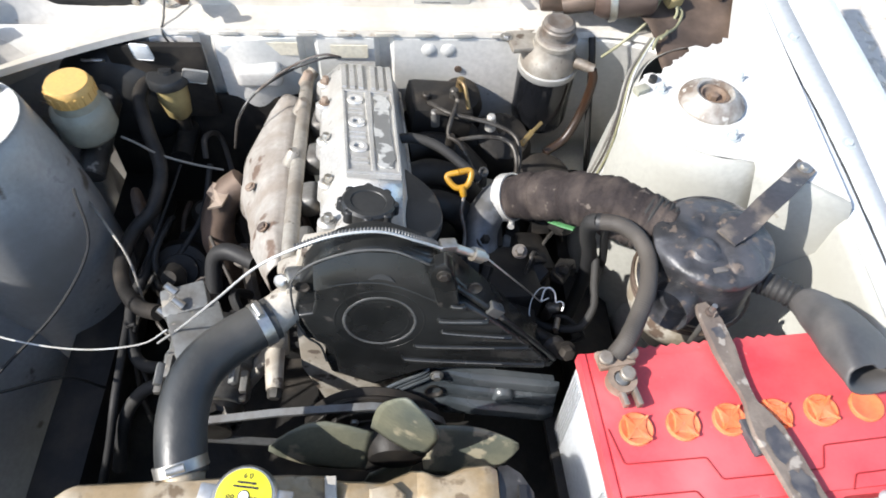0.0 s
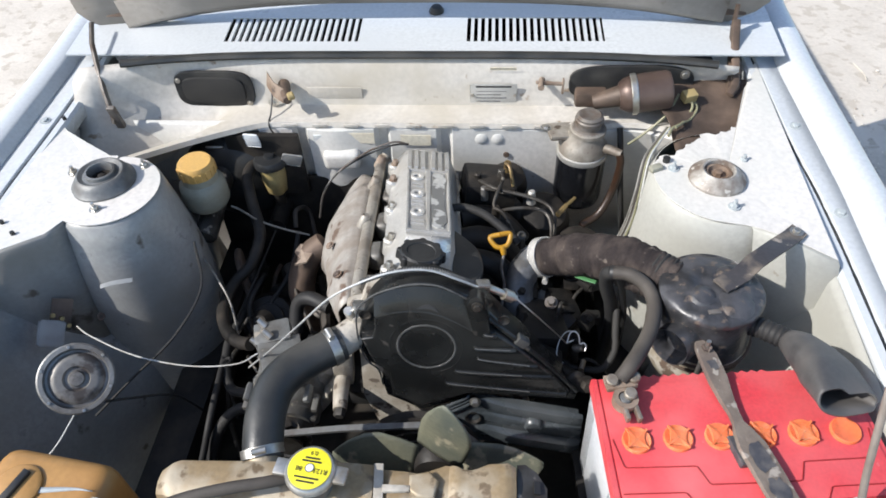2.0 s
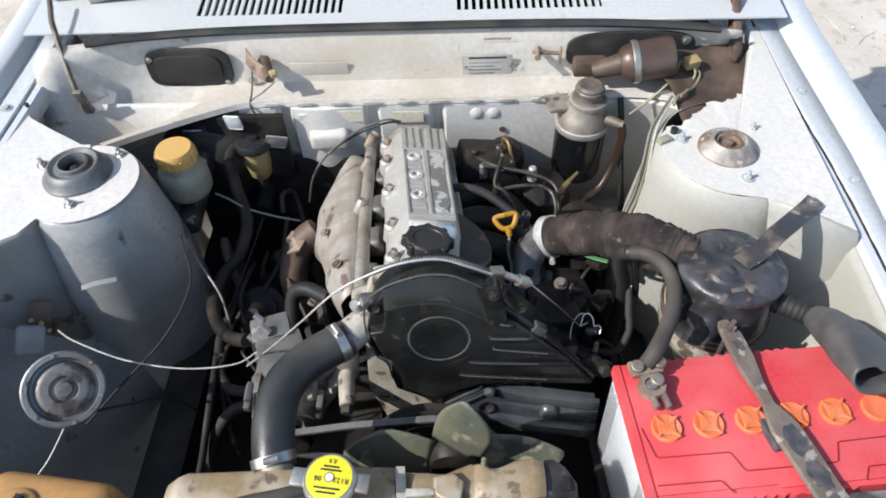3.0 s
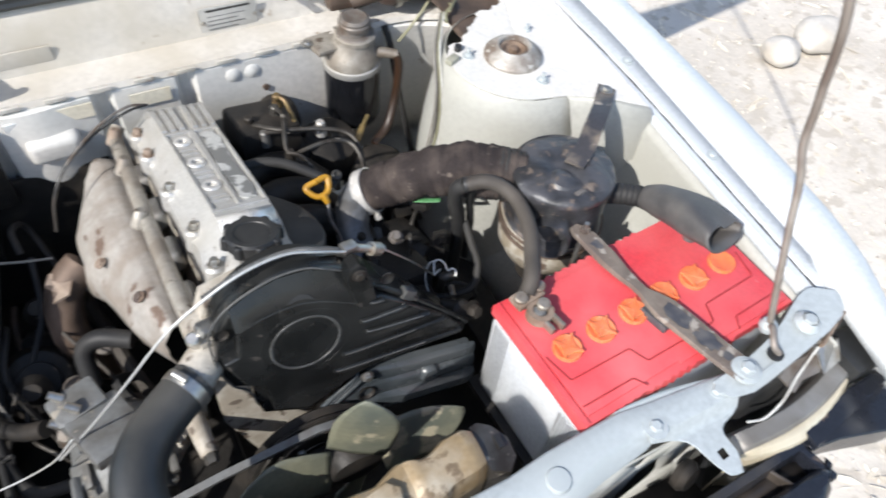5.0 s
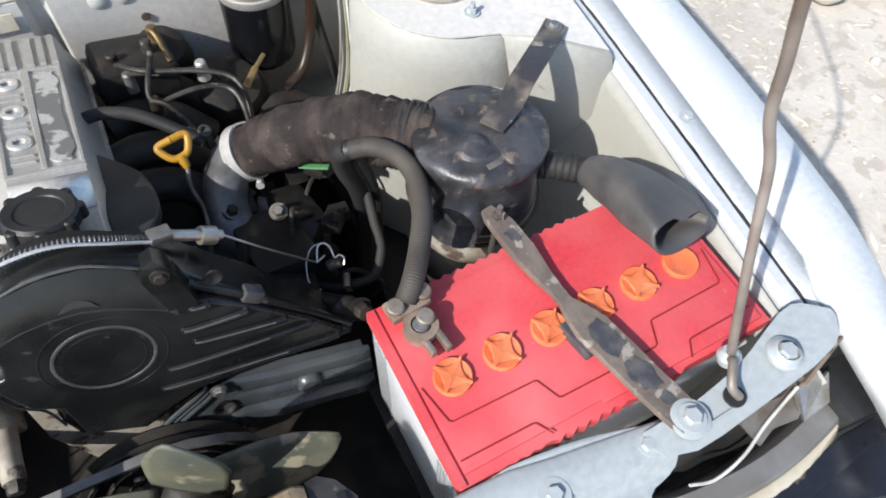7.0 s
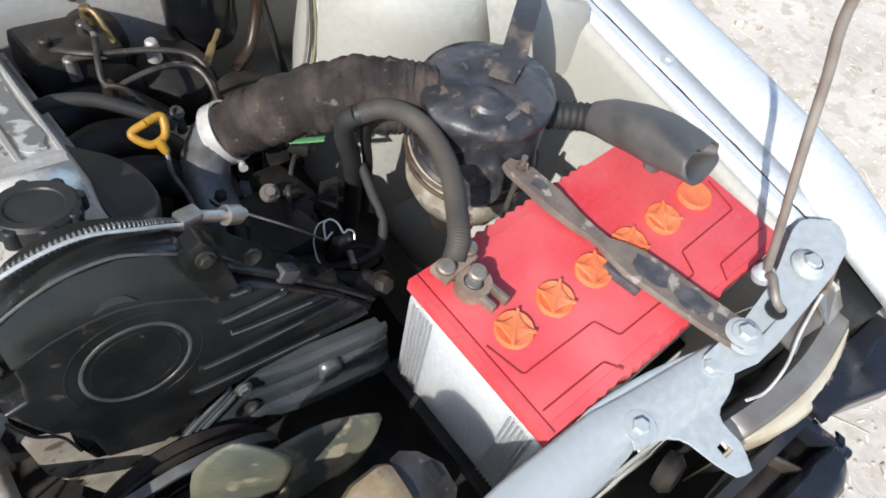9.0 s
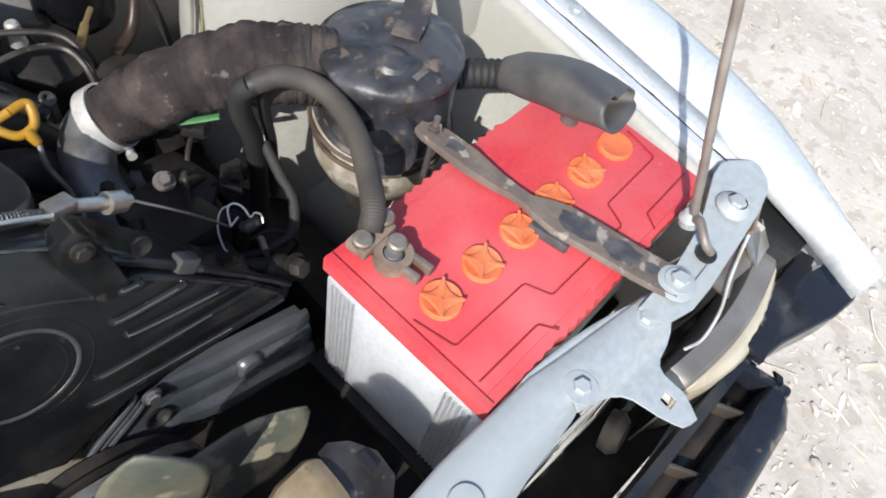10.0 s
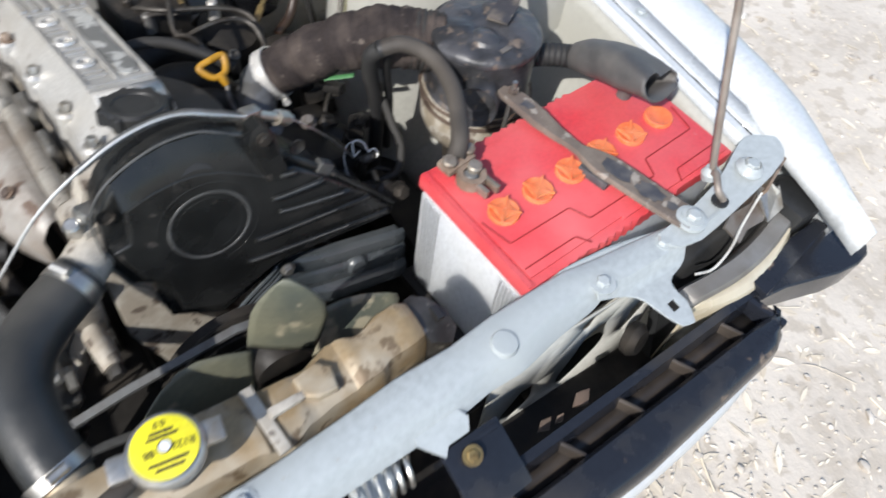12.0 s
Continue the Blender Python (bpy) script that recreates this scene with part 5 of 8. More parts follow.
part("clip", b, PAINT_BAR, prop)

# ---- air cleaner ----
AC = Vector((0.447, 0.338, 0.008))
cleaner = thing("air_cleaner", AC + Vector((0, 0, 0.66)), "battered black round air cleaner with a rusty base", "air cleaner")
b = B()
add_lathe(b, AC, (0, 0, 1), [(0, 0.843), (0.008, 0.843), (0.014, 0.8425), (0.02, 0.8425), (0.027, 0.843), (0.035, 0.844), (0.042, 0.842), (0.050, 0.8405), (0.057, 0.839), (0.064, 0.838), (0.070, 0.835), (0.0725, 0.831), (0.0725, 0.827), (0.0705, 0.825), (0.0705, 0.80), (0.0705, 0.752), (0.0735, 0.748), (0.0735, 0.741), (0.064, 0.738)], 64, 0.0030)
for v in b.verts:            # crumpled lid
    if v.co.z > 0.836:
        v.co.z += 0.0034 * noise.noise(v.co * 42) + 0.0018 * noise.noise(v.co * 95) - 0.010 * max(0, (v.co.y - 0.345) / 0.07)
shell = part("housing", b, CLEANER, cleaner, "dented black lacquered housing")
bm_s = bmesh.new()
for k in range(3):
    q = AC + Vector(((-0.020, -0.022, 0.8435), (0.030, 0.012, 0.844), (0.022, -0.034, 0.842))[k])
    add_lathe(bm_s, q, (0.05, -0.05, 1), [(0.020 + 0.004 * k, -0.004), (0.016 + 0.003 * k, 0.001), (0.008, 0.003), (0, 0.0034)], 18, 0.004)
part("dented_patch", bm_s, CLEANER, shell, "dented lid with flaking grey lacquer")
b = B()
add_box(b, AC + Vector((-0.010, -0.050, 0.8400)), (0.018, 0.007, 0.0025), (0, 0, 10), 0.001)
part("stamping", b, DULL_STEEL, shell)
b = B()
add_lathe(b, AC, (0, 0, 1), [(0.070, 0.748), (0.0745, 0.745), (0.0745, 0.738), (0.067, 0.732), (0.070, 0.722), (0.073, 0.708), (0.071, 0.69), (0.060, 0.665), (0.04, 0.65), (0, 0.645)], 44, 0.0018)
bowl = part("base_bowl", b, BOWL, cleaner, "rusty flaking lower bowl")
for z, r in ((0.741, 0.0758), (0.724, 0.0725)):
    b = B()
    add_ring(b, AC + Vector((0, 0, z)), (0, 0, 1), r, 0.0026, 44, 8)
    part("wire_band", b, RUST_DARK, bowl, "dark wire retaining band")
b = B()
add_lathe(b, AC + Vector((-0.024, -0.036, 0.779)), (-0.72, -0.66, 0.14), [(0.0290, -0.025), (0.0290, 0.053), (0.0280, 0.055), (0.0265, 0.053), (0.0265, 0.005)], 32, 0.0006)
part("inlet_stub", b, CLEANER, shell, "open round inlet stub")
b = B()
add_lathe(b, AC + Vector((-0.024, -0.036, 0.779)), (-0.72, -0.66, 0.14), [(0, 0.015), (0.0264, 0.015)], 24)
part("inlet_dark", b, GREASY, shell)
b = B()
add_strip(b, [(0.452, 0.328, 0.8540), (0.482, 0.346, 0.8570), (0.505, 0.366, 0.866), (0.545, 0.400, 0.862), (0.580, 0.434, 0.849), (0.598, 0.452, 0.846)], (-0.008, 0.011, 0), (0, 0, 0.0035))
brk = part("stay", b, GREYBAR, cleaner, "bent flat steel stay")
b = B()
add_bolt(b, (0.590, 0.444, 0.8505), (0, 0, 1), 0.006, 0.010, 0.006)
part("bolt", b, STEEL, brk)
b = B()
add_cyl(b, AC + Vector((0, 0, 0.60)), AC + Vector((0, 0, 0.67)), 0.03, 0.03, 16)
part("mount_bracket", b, GREASY, cleaner)

# cloth-wrapped intake hose
intake = thing("intake_hose", (0.31, 0.43, 0.78), "intake hose wrapped in dusty brown-black cloth", "hose")
b = B()
add_tube(b, [(0.405, 0.370, 0.807), (0.372, 0.395, 0.809), (0.335, 0.422, 0.804), (0.297, 0.449, 0.787), (0.258, 0.474, 0.758), (0.226, 0.493, 0.734)], 0.0395, 28, 22, swell=lambda u: 0.97 + 0.02 * math.sin(u * 37) + 0.02 * math.sin(u * 91) + 0.012 * math.sin(u * 170) - 0.10 * math.exp(-((u - 0.63) / 0.018) ** 2) - 0.05 * math.exp(-((u - 0.80) / 0.015) ** 2) - 0.15 * max(0, u - 0.3) / 0.7, wobble=0.0032)
part("wrap", b, CLOTH, intake)
b = B()
for k in range(5):
    add_ring(b, (0.400 - 0.006 * k, 0.374 + 0.0045 * k, 0.8075 + 0.0004 * k), (-0.8, 0.58, 0.1), 0.036, 0.0032, 26, 6)
part("bellows", b, RUBBER, intake)
b = B()
add_lathe(b, (0.222, 0.495, 0.731), (-0.70, 0.40, -0.58), [(0.0325, -0.009), (0.0352, -0.009), (0.0354, 0.007), (0.0325, 0.007)], 32)
add_cyl(b, (0.226, 0.468, 0.706), (0.224, 0.458, 0.708), 0.005, seg=12)
part("band", b, ALU_BRIGHT, intake, "bright steel hose band")
b = B()
add_tube(b, [(0.272, 0.438, 0.748), (0.286, 0.424, 0.756), (0.300, 0.412, 0.763)], 0.0042, 8, 5, squash=lambda u: 0.5)
part("tape", b, TAPE_GREEN, intake, "scrap of green tape")

# snorkel
snork = thing("snorkel", (0.55, 0.21, 0.82), "black rubber air snorkel with a squashed open end", "air duct")
b = B()
add_tube(b, [(0.500, 0.300, 0.806), (0.514, 0.289, 0.811), (0.532, 0.275, 0.813), (0.547, 0.262, 0.815)], 0.0150, 18, 16, swell=lambda u: 1 + 0.05 * math.sin(u * 60))
part("bellows", b, RUBBER, snork)
b = B()
DUCT_SECTIONS = (
    ((0.541, 0.266, 0.816), 0.0155, 0.0155, 0.0155, 1.0, 0.0), ((0.544, 0.247, 0.829), 0.0205, 0.0200, 0.0200, 0.95, 0.2), ((0.550, 0.219, 0.841), 0.0280, 0.0215, 0.0220, 0.75, 0.6),
    ((0.555, 0.192, 0.849), 0.0350, 0.0210, 0.0225, 0.62, 1.0), ((0.560, 0.168, 0.854), 0.0395, 0.0165, 0.0195, 0.62, 1.0), ((0.563, 0.149, 0.857), 0.0420, 0.0115, 0.0165, 0.66, 1.0))
rings = []
for k in range(26):
    f = k / 25 * (len(DUCT_SECTIONS) - 1)
    n0 = min(int(f), len(DUCT_SECTIONS) - 2)
    f -= n0
    p, q = DUCT_SECTIONS[n0], DUCT_SECTIONS[n0 + 1]
    c = Vector(p[0]).lerp(Vector(q[0]), f)
    half, top, under, square, roll = (p[j] + (q[j] - p[j]) * f for j in range(1, 6))
    w = Vector((0.94, 0.10, -0.34 * roll)).normalized()
    u = Vector((0.34 * roll, 0.35, 0.94)).normalized()
    mouth_u = max(0.0, (k - 19) / 6)
    ring = []
    for j in range(32):
        a = 2 * math.pi * j / 32
        ca, sa = math.cos(a), math.sin(a)
        x = math.copysign(abs(ca) ** square, ca)
        z = math.copysign(abs(sa) ** square, sa)
        # towards the mouth the right side is squeezed flat and the upper lip dented
        thin = 1 - mouth_u * 0.62 * min(1, max(0, (x + 0.1) / 0.8))
        dent = -0.008 * mouth_u * math.exp(-((x - 0.05) / 0.3) ** 2) if z > 0 else 0
        v = c + w * half * x + u * ((top if z > 0 else under * thin) * z + dent)
        if k == 25:
            v += Vector((0.002, -1, 0.1)) * (0.010 * max(0, -z) - 0.008 * max(0, z) * (1 - abs(x)))
        ring.append(v + Vector(noise.noise_vector(v * 34)) * 0.0014)
    rings.append(ring + ring[:1])
add_grid(b, rings)
bmesh.ops.remove_doubles(b, verts=b.verts, dist=0.00005)
part("duct", b, DUCT, snork, thick=0.0028, sharp=50)
# black sheet across the duct stands for the shade inside it
b = B()
ring = [Vector((0.561, 0.168, 0.853)) + (p - Vector((0.563, 0.146, 0.857))) * 0.86 for p in rings[-3][:-1]]
b.faces.new([b.verts.new(p) for p in ring])
part("mouth", b, GREASY, snork, "black sheet for the shade inside the duct mouth")

# ---- fuel filter ----
FF = Vector((0.305, 0.752, 0))
filt = thing("fuel_filter", FF + Vector((0, 0, 0.64)), "black fuel filter canister under a grey alloy priming pump", "fuel filter")
b = B()
add_lathe(b, FF, (0, 0, 1), [(0, 0.640), (0.036, 0.641), (0.044, 0.648), (0.0475, 0.66), (0.0475, 0.752), (0.045, 0.760), (0, 0.76)], 40)
part("canister", b, mat("black_enamel", (0.007, 0.0075, 0.009), 0.2, 0.0, (0.03, 0.03, 0.032), 12, 0.6, 0.2), filt)
b = B()
add_lathe(b, FF, (0, 0, 1), [(0.0475, 0.756), (0.049, 0.758), (0.049, 0.768), (0.044, 0.770)], 40)
part("rim", b, ALU, filt)
b = B()
add_lathe(b, FF, (0, 0, 1), [(0.046, 0.768), (0.047, 0.778), (0.040, 0.792), (0.030, 0.806), (0.030, 0.812), (0, 0.812)], 36)
add_box(b, FF + Vector((-0.032, 0.012, 0.800)), (0.075, 0.048, 0.010), (0, 4, 12), 0.004)
add_lathe(b, FF + Vector((0.006, 0, 0)), (0, 0, 1), [(0.030, 0.806), (0.034, 0.809), (0.034, 0.816), (0.029, 0.819)], 30)
head = part("filter_head", b, DIRTY_ALU, filt, "cast alloy filter head")
b = B()
add_lathe(b, FF + Vector((0.006, 0, 0)), (0, 0, 1), [(0.031, 0.812), (0.031, 0.818), (0.024, 0.821), (0.0235, 0.830), (0.027, 0.832), (0.027, 0.838), (0.025, 0.840), (0.025, 0.844), (0.020, 0.847), (0.010, 0.845), (0, 0.845)], 28)
part("priming_knob", b, DULL_STEEL, head, "grimy priming pump knob")
b = B()
add_cyl(b, FF + Vector((0.038, -0.02, 0.785)), FF + Vector((0.068, -0.035, 0.782)), 0.010, 0.008, 12)
part("banjo", b, BOLT_TAN, head)
b = B()
add_tube(b, [(0.370, 0.717, 0.782), (0.374, 0.712, 0.76), (0.368, 0.71, 0.70), (0.345, 0.69, 0.655), (0.31, 0.67, 0.64)], 0.0075, 10, 8)
part("fuel_pipe", b, mat("stained_hose", (0.045, 0.022, 0.012), 0.35, 0.1, (0.03, 0.02, 0.015), 14, 0.5, 0.3), head)
for q in ((-0.072, 0.012, 0.806), (-0.012, 0.038, 0.80)):
    b = B()
    add_bolt(b, FF + Vector(q), (0, 0, 1), 0.006, 0.010, 0.005)
    part("bolt", b, STEEL, head)
b = B()
add_tube(b, [(0.375, 0.775, 0.80), (0.378, 0.755, 0.77), (0.392, 0.735, 0.66), (0.41, 0.71, 0.54)], 0.006, 8, 6)
part("drain_hose", b, RUBBER, head)
b = B()
add_box(b, FF + Vector((-0.02, 0.045, 0.795)), (0.11, 0.05, 0.006), (0, 0, 0), 0.002)
add_box(b, FF + Vector((-0.02, 0.075, 0.795)), (0.09, 0.05, 0.006), (0, 0, 0), 0.002)
part("bracket", b, STEEL, filt)

# ---- wiper motor ----
wm = thing("wiper_motor", (0.41, 0.79, 0.866), "rusty brown wiper motor bolted to the plenum", "wiper motor")
b = B()
ax = Vector((0.98, 0.0, 0.16)).normalized()
c0 = Vector((0.366, 0.79, 0.862))
add_lathe(b, c0, ax, [(0, 0), (0.024, 0.0), (0.030, 0.008), (0.033, 0.016), (0.0335, 0.022), (0.0365, 0.024), (0.037, 0.030), (0.0355, 0.034), (0.0360, 0.086), (0.032, 0.093), (0.02, 0.096), (0, 0.096)], 40)
part("motor_body", b, mat("motor_rust", (0.085, 0.055, 0.045), 0.42, 0.4, (0.15, 0.105, 0.085), 12, 0.5, 0.3, 120, 0.2), wm)
b = B()
add_lathe(b, c0 + ax * 0.02, ax, [(0.0368, 0.0), (0.0385, 0.002), (0.0385, 0.010), (0.0368, 0.012)], 36)
part("seam_band", b, STEEL, wm)
b = B()
add_cyl(b, c0 - ax * 0.045 + Vector((0, 0.005, -0.01)), c0 + ax * 0.004, 0.014, 0.020, 18)
add_box(b, c0 - ax * 0.05 + Vector((0, 0.02, -0.008)), (0.06, 0.03, 0.03), (0, 0, 0), 0.006)
part("gear_neck", b, RUST_DARK, wm)
b = B()
_o2 = []
for k in range(32):
    a = 2 * math.pi * k / 32
    c, s = math.cos(a), math.sin(a)
    _o2.append((0.395 + 0.118 * abs(c) ** 0.6 * (1 if c > 0 else -1), 0.8455, 0.856 + 0.038 * abs(s) ** 0.6 * (1 if s > 0 else -1)))
add_prism(b, _o2, (0, -0.006, 0), 0.002)
mp = part("mounting_plate", b, BLACK_PLASTIC, wm, "dark mounting plate")
for q in ((0.492, 0.838, 0.878), (0.30, 0.838, 0.836)):
    b = B()
    add_bolt(b, q, (0, -1, 0), 0.006, 0.009, 0.005)
    part("bolt", b, STEEL, mp)
for pts in (((0.49, 0.80, 0.862), (0.50, 0.775, 0.85), (0.485, 0.755, 0.835), (0.47, 0.72, 0.85), (0.45, 0.70, 0.855), (0.44, 0.68, 0.852)), ((0.495, 0.80, 0.855), (0.51, 0.78, 0.845), (0.495, 0.75, 0.84), (0.472, 0.72, 0.852), (0.455, 0.70, 0.856)), ((0.478, 0.80, 0.86), (0.455, 0.77, 0.835), (0.42, 0.76, 0.80), (0.39, 0.75, 0.78))):
    b = B()
    add_tube(b, pts, 0.0024, 6, 6)
    part("wire", b, WIRE_OLIVE, wm)
b = B()
add_box(b, (0.494, 0.79, 0.862), (0.026, 0.02, 0.018), (10, 0, 20), 0.003)
part("connector", b, MILKY_YELLOW, wm)
# harness along the right strut tower
har = thing("wiring_harness", (0.40, 0.60, 0.80), "dusty pale wires tied against the strut tower", "wiring")
for k, m in enumerate((WIRE_WHITE, WIRE_OLIVE, CONDUIT, WIRE_GREY)):
    b = B()
    o = 0.006 * k
    add_tube(b, [(0.445 - o * 0.3, 0.70, 0.856), (0.420 - o * 0.4, 0.66, 0.852), (0.398 - o * 0.5, 0.62, 0.846), (0.388 - o * 0.6, 0.585, 0.80), (0.384 - o, 0.57, 0.74), (0.36 - o, 0.555, 0.66), (0.34, 0.55, 0.60)], 0.0019, 6, 6)
    part("wire", b, m, har)
b = B()
add_tube(b, [(0.408, 0.60, 0.850), (0.398, 0.575, 0.83), (0.400, 0.555, 0.79), (0.405, 0.54, 0.72)], 0.002, 6, 6)
part("wire", b, INK, har)
b = B()
add_box(b, (0.405, 0.592, 0.851), (0.022, 0.014, 0.010), (0, 0, 25), 0.003)
part("clip", b, MILKY, har)
b = B()
add_cyl(b, (0.425, 0.612, 0.848), (0.425, 0.612, 0.858), 0.006, seg=12)
part("grommet", b, INK, har)

# ---- engine ----
engine = thing("engine", (0.03, 0.45, 0.34), "grimy four-cylinder engine with an alloy valve cover", "engine")


def E(x, z, out=0.0):
    """A place on the leaning front face of the engine, at that x and height."""
    u = (z - 0.782) / 0.985
    return Vector((x, 0.268 + 0.17 * u - 0.985 * out, z + 0.17 * out))


EN = Vector((0, -0.985, 0.17))
b = B()
o = [(-0.059, 0.795), (-0.053, 0.822), (-0.048, 0.840), (-0.036, 0.857), (-0.022, 0.871), (-0.004, 0.883), (0.016, 0.891), (0.036, 0.894), (0.055, 0.891), (0.072, 0.884), (0.090, 0.874), (0.104, 0.866), (0.130, 0.843), (0.155, 0.814), (0.18, 0.787), (0.216, 0.740), (0.266, 0.684), (0.262, 0.674), (0.133, 0.680), (0.106, 0.676), (0.029, 0.640), (-0.026, 0.671), (-0.032, 0.70), (-0.029, 0.729), (-0.050, 0.742), (-0.058, 0.765)]
add_prism(b, [E(x, z, -0.045) for x, z in o], EN * 0.045, 0.006, 3)
timing = part("timing_cover", b, TIMING_BLACK, engine, "black moulded timing belt cover")
# lighter plastic for worn edges, with gloss highlights put into its colour
TIMING_EDGE = mat("worn_highlit_edge", (0.10, 0.10, 0.096), 0.3, 0.0, (0.05, 0.05, 0.048), 40, 0.5, 0.3, 200, 0.1)
b = B()
o = [(-0.048, 0.790), (-0.052, 0.804), (-0.036, 0.807), (-0.031, 0.822), (-0.030, 0.847), (-0.001, 0.857), (0.022, 0.860), (0.045, 0.859), (0.066, 0.852), (0.084, 0.842), (0.104, 0.829), (0.138, 0.822), (0.168, 0.797), (0.199, 0.767), (0.222, 0.744), (0.252, 0.706), (0.246, 0.697), (0.10, 0.698), (0.030, 0.668), (-0.014, 0.690), (-0.017, 0.742), (-0.037, 0.756)]
add_prism(b, [E(x, z, -0.002) for x, z in o], EN * 0.018, 0.004, 3)
face = part("raised_face", b, TIMING_BLACK, timing)
b = B()          # sloping shoulder under the rim, cut off square beside the corner pocket
arc = (((-0.030, 0.871), (-0.030, 0.846)), ((-0.004, 0.885), (-0.004, 0.855)), ((0.028, 0.892), (0.024, 0.8585)), ((0.060, 0.890), (0.048, 0.8575)), ((0.084, 0.879), (0.070, 0.849)), ((0.106, 0.862), (0.092, 0.835)), ((0.122, 0.846), (0.110, 0.825)))
rows = [[E(p[0], p[1], -0.004), E(p[0], p[1], 0.003), E(p[0] * 0.6 + q[0] * 0.4, p[1] * 0.6 + q[1] * 0.4, 0.0085), E(q[0], q[1], 0.0155), E(q[0], q[1] - 0.004, 0.0150)] for p, q in arc]
add_grid(b, rows)
b.faces.new([b.verts.new(p) for p in (*rows[0], E(-0.030, 0.842, -0.004))])
part("shoulder", b, TIMING_BLACK, timing, sharp=30)
b = B()
add_prism(b, [E(x, z, 0.0105 + (0.868 - z) * 0.35) for x, z in ((0.029, 0.8605), (0.037, 0.866), (0.046, 0.868), (0.055, 0.864), (0.060, 0.857), (0.052, 0.8605), (0.042, 0.862))], EN * 0.0016)
part("slot", b, INK, timing, "dark slot in the cover's shoulder")
b = B()
add_lathe(b, E(-0.045, 0.838, 0.0), EN, [(0.009, 0.0035), (0.0075, 0.0035), (0.0065, 0.001), (0, 0.001)], 16)
part("bolt_recess", b, GREASY, timing)
b = B()
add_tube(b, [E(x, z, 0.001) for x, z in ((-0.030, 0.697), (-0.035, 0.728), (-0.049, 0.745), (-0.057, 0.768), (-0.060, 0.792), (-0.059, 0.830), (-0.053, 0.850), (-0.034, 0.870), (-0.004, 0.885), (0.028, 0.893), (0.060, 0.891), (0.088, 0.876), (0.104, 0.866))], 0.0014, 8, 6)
part("rim_bead", b, TIMING_EDGE, timing, "worn rim of the cover, highlight in its colour")
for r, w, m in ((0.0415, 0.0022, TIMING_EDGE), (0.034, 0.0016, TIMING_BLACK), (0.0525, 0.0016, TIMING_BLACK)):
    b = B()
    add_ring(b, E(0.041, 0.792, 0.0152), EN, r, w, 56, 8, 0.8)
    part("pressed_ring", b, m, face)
b = B()
add_lathe(b, E(0.041, 0.792, 0.0152), EN, [(0.034, 0.0), (0.039, 0.0008), (0, 0.0012)], 40)
part("disc", b, TIMING_BLACK, face)
for x0, z0, x1, z1 in ((0.124, 0.820, 0.137, 0.818), (0.1115, 0.794, 0.166, 0.7925), (0.116, 0.773, 0.197, 0.7625), (0.084, 0.747, 0.219, 0.741), (0.070, 0.7215, 0.243, 0.706)):
    b = B()
    add_tube(b, [E(x0, z0, 0.0145), E(x0 + (x1 - x0) * 0.06, z0 + (z1 - z0) * 0.06, 0.0185), E(x0 + (x1 - x0) * 0.94, z0 + (z1 - z0) * 0.94, 0.0185), E(x1, z1, 0.0145)], 0.0036, 8, 4)
    rb = part("rib", b, TIMING_BLACK, face)
    # thin light line paints the highlight along the rib
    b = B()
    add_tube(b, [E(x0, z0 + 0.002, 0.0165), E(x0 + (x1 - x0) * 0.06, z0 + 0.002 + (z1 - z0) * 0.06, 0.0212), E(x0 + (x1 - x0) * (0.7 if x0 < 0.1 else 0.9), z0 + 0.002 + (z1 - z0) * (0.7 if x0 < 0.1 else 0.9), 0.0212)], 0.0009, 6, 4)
    part("edge_highlight", b, TIMING_EDGE, rb)
b = B()
add_box(b, E(0.176, 0.797, 0.004), (0.020, 0.014, 0.016), (-10, 38, 0), 0.003)
part("clip", b, TIMING_EDGE, timing)
b = B()          # raised strip along the sloping right edge
add_tube(b, [E(0.128, 0.838, 0.004), E(0.17, 0.800, 0.005), E(0.22, 0.748, 0.005), E(0.262, 0.700, 0.004)], 0.0042, 8, 5)
part("edge_strip", b, TIMING_BLACK, timing)
for x, z in ((0.150, 0.838),):
    b = B()
    add_lathe(b, E(x, z, 0.006), EN, [(0.009, 0), (0.008, 0.002), (0.005, 0.0), (0, -0.001)], 16)
    part("bolt_recess", b, GREASY, face)
b = B()
add_prism(b, [E(x, z, 0.0) for x, z in ((0.097, 0.868), (0.103, 0.884), (0.113, 0.889), (0.122, 0.880), (0.126, 0.863), (0.134, 0.812), (0.108, 0.818))], EN * 0.019, 0.004)
part("cable_lug", b, TIMING_BLACK, timing)
b = B()
add_bolt(b, E(0.113, 0.872, 0.019), EN, 0.0055, 0.008, 0.005)
part("bolt", b, GREASY_METAL, timing)
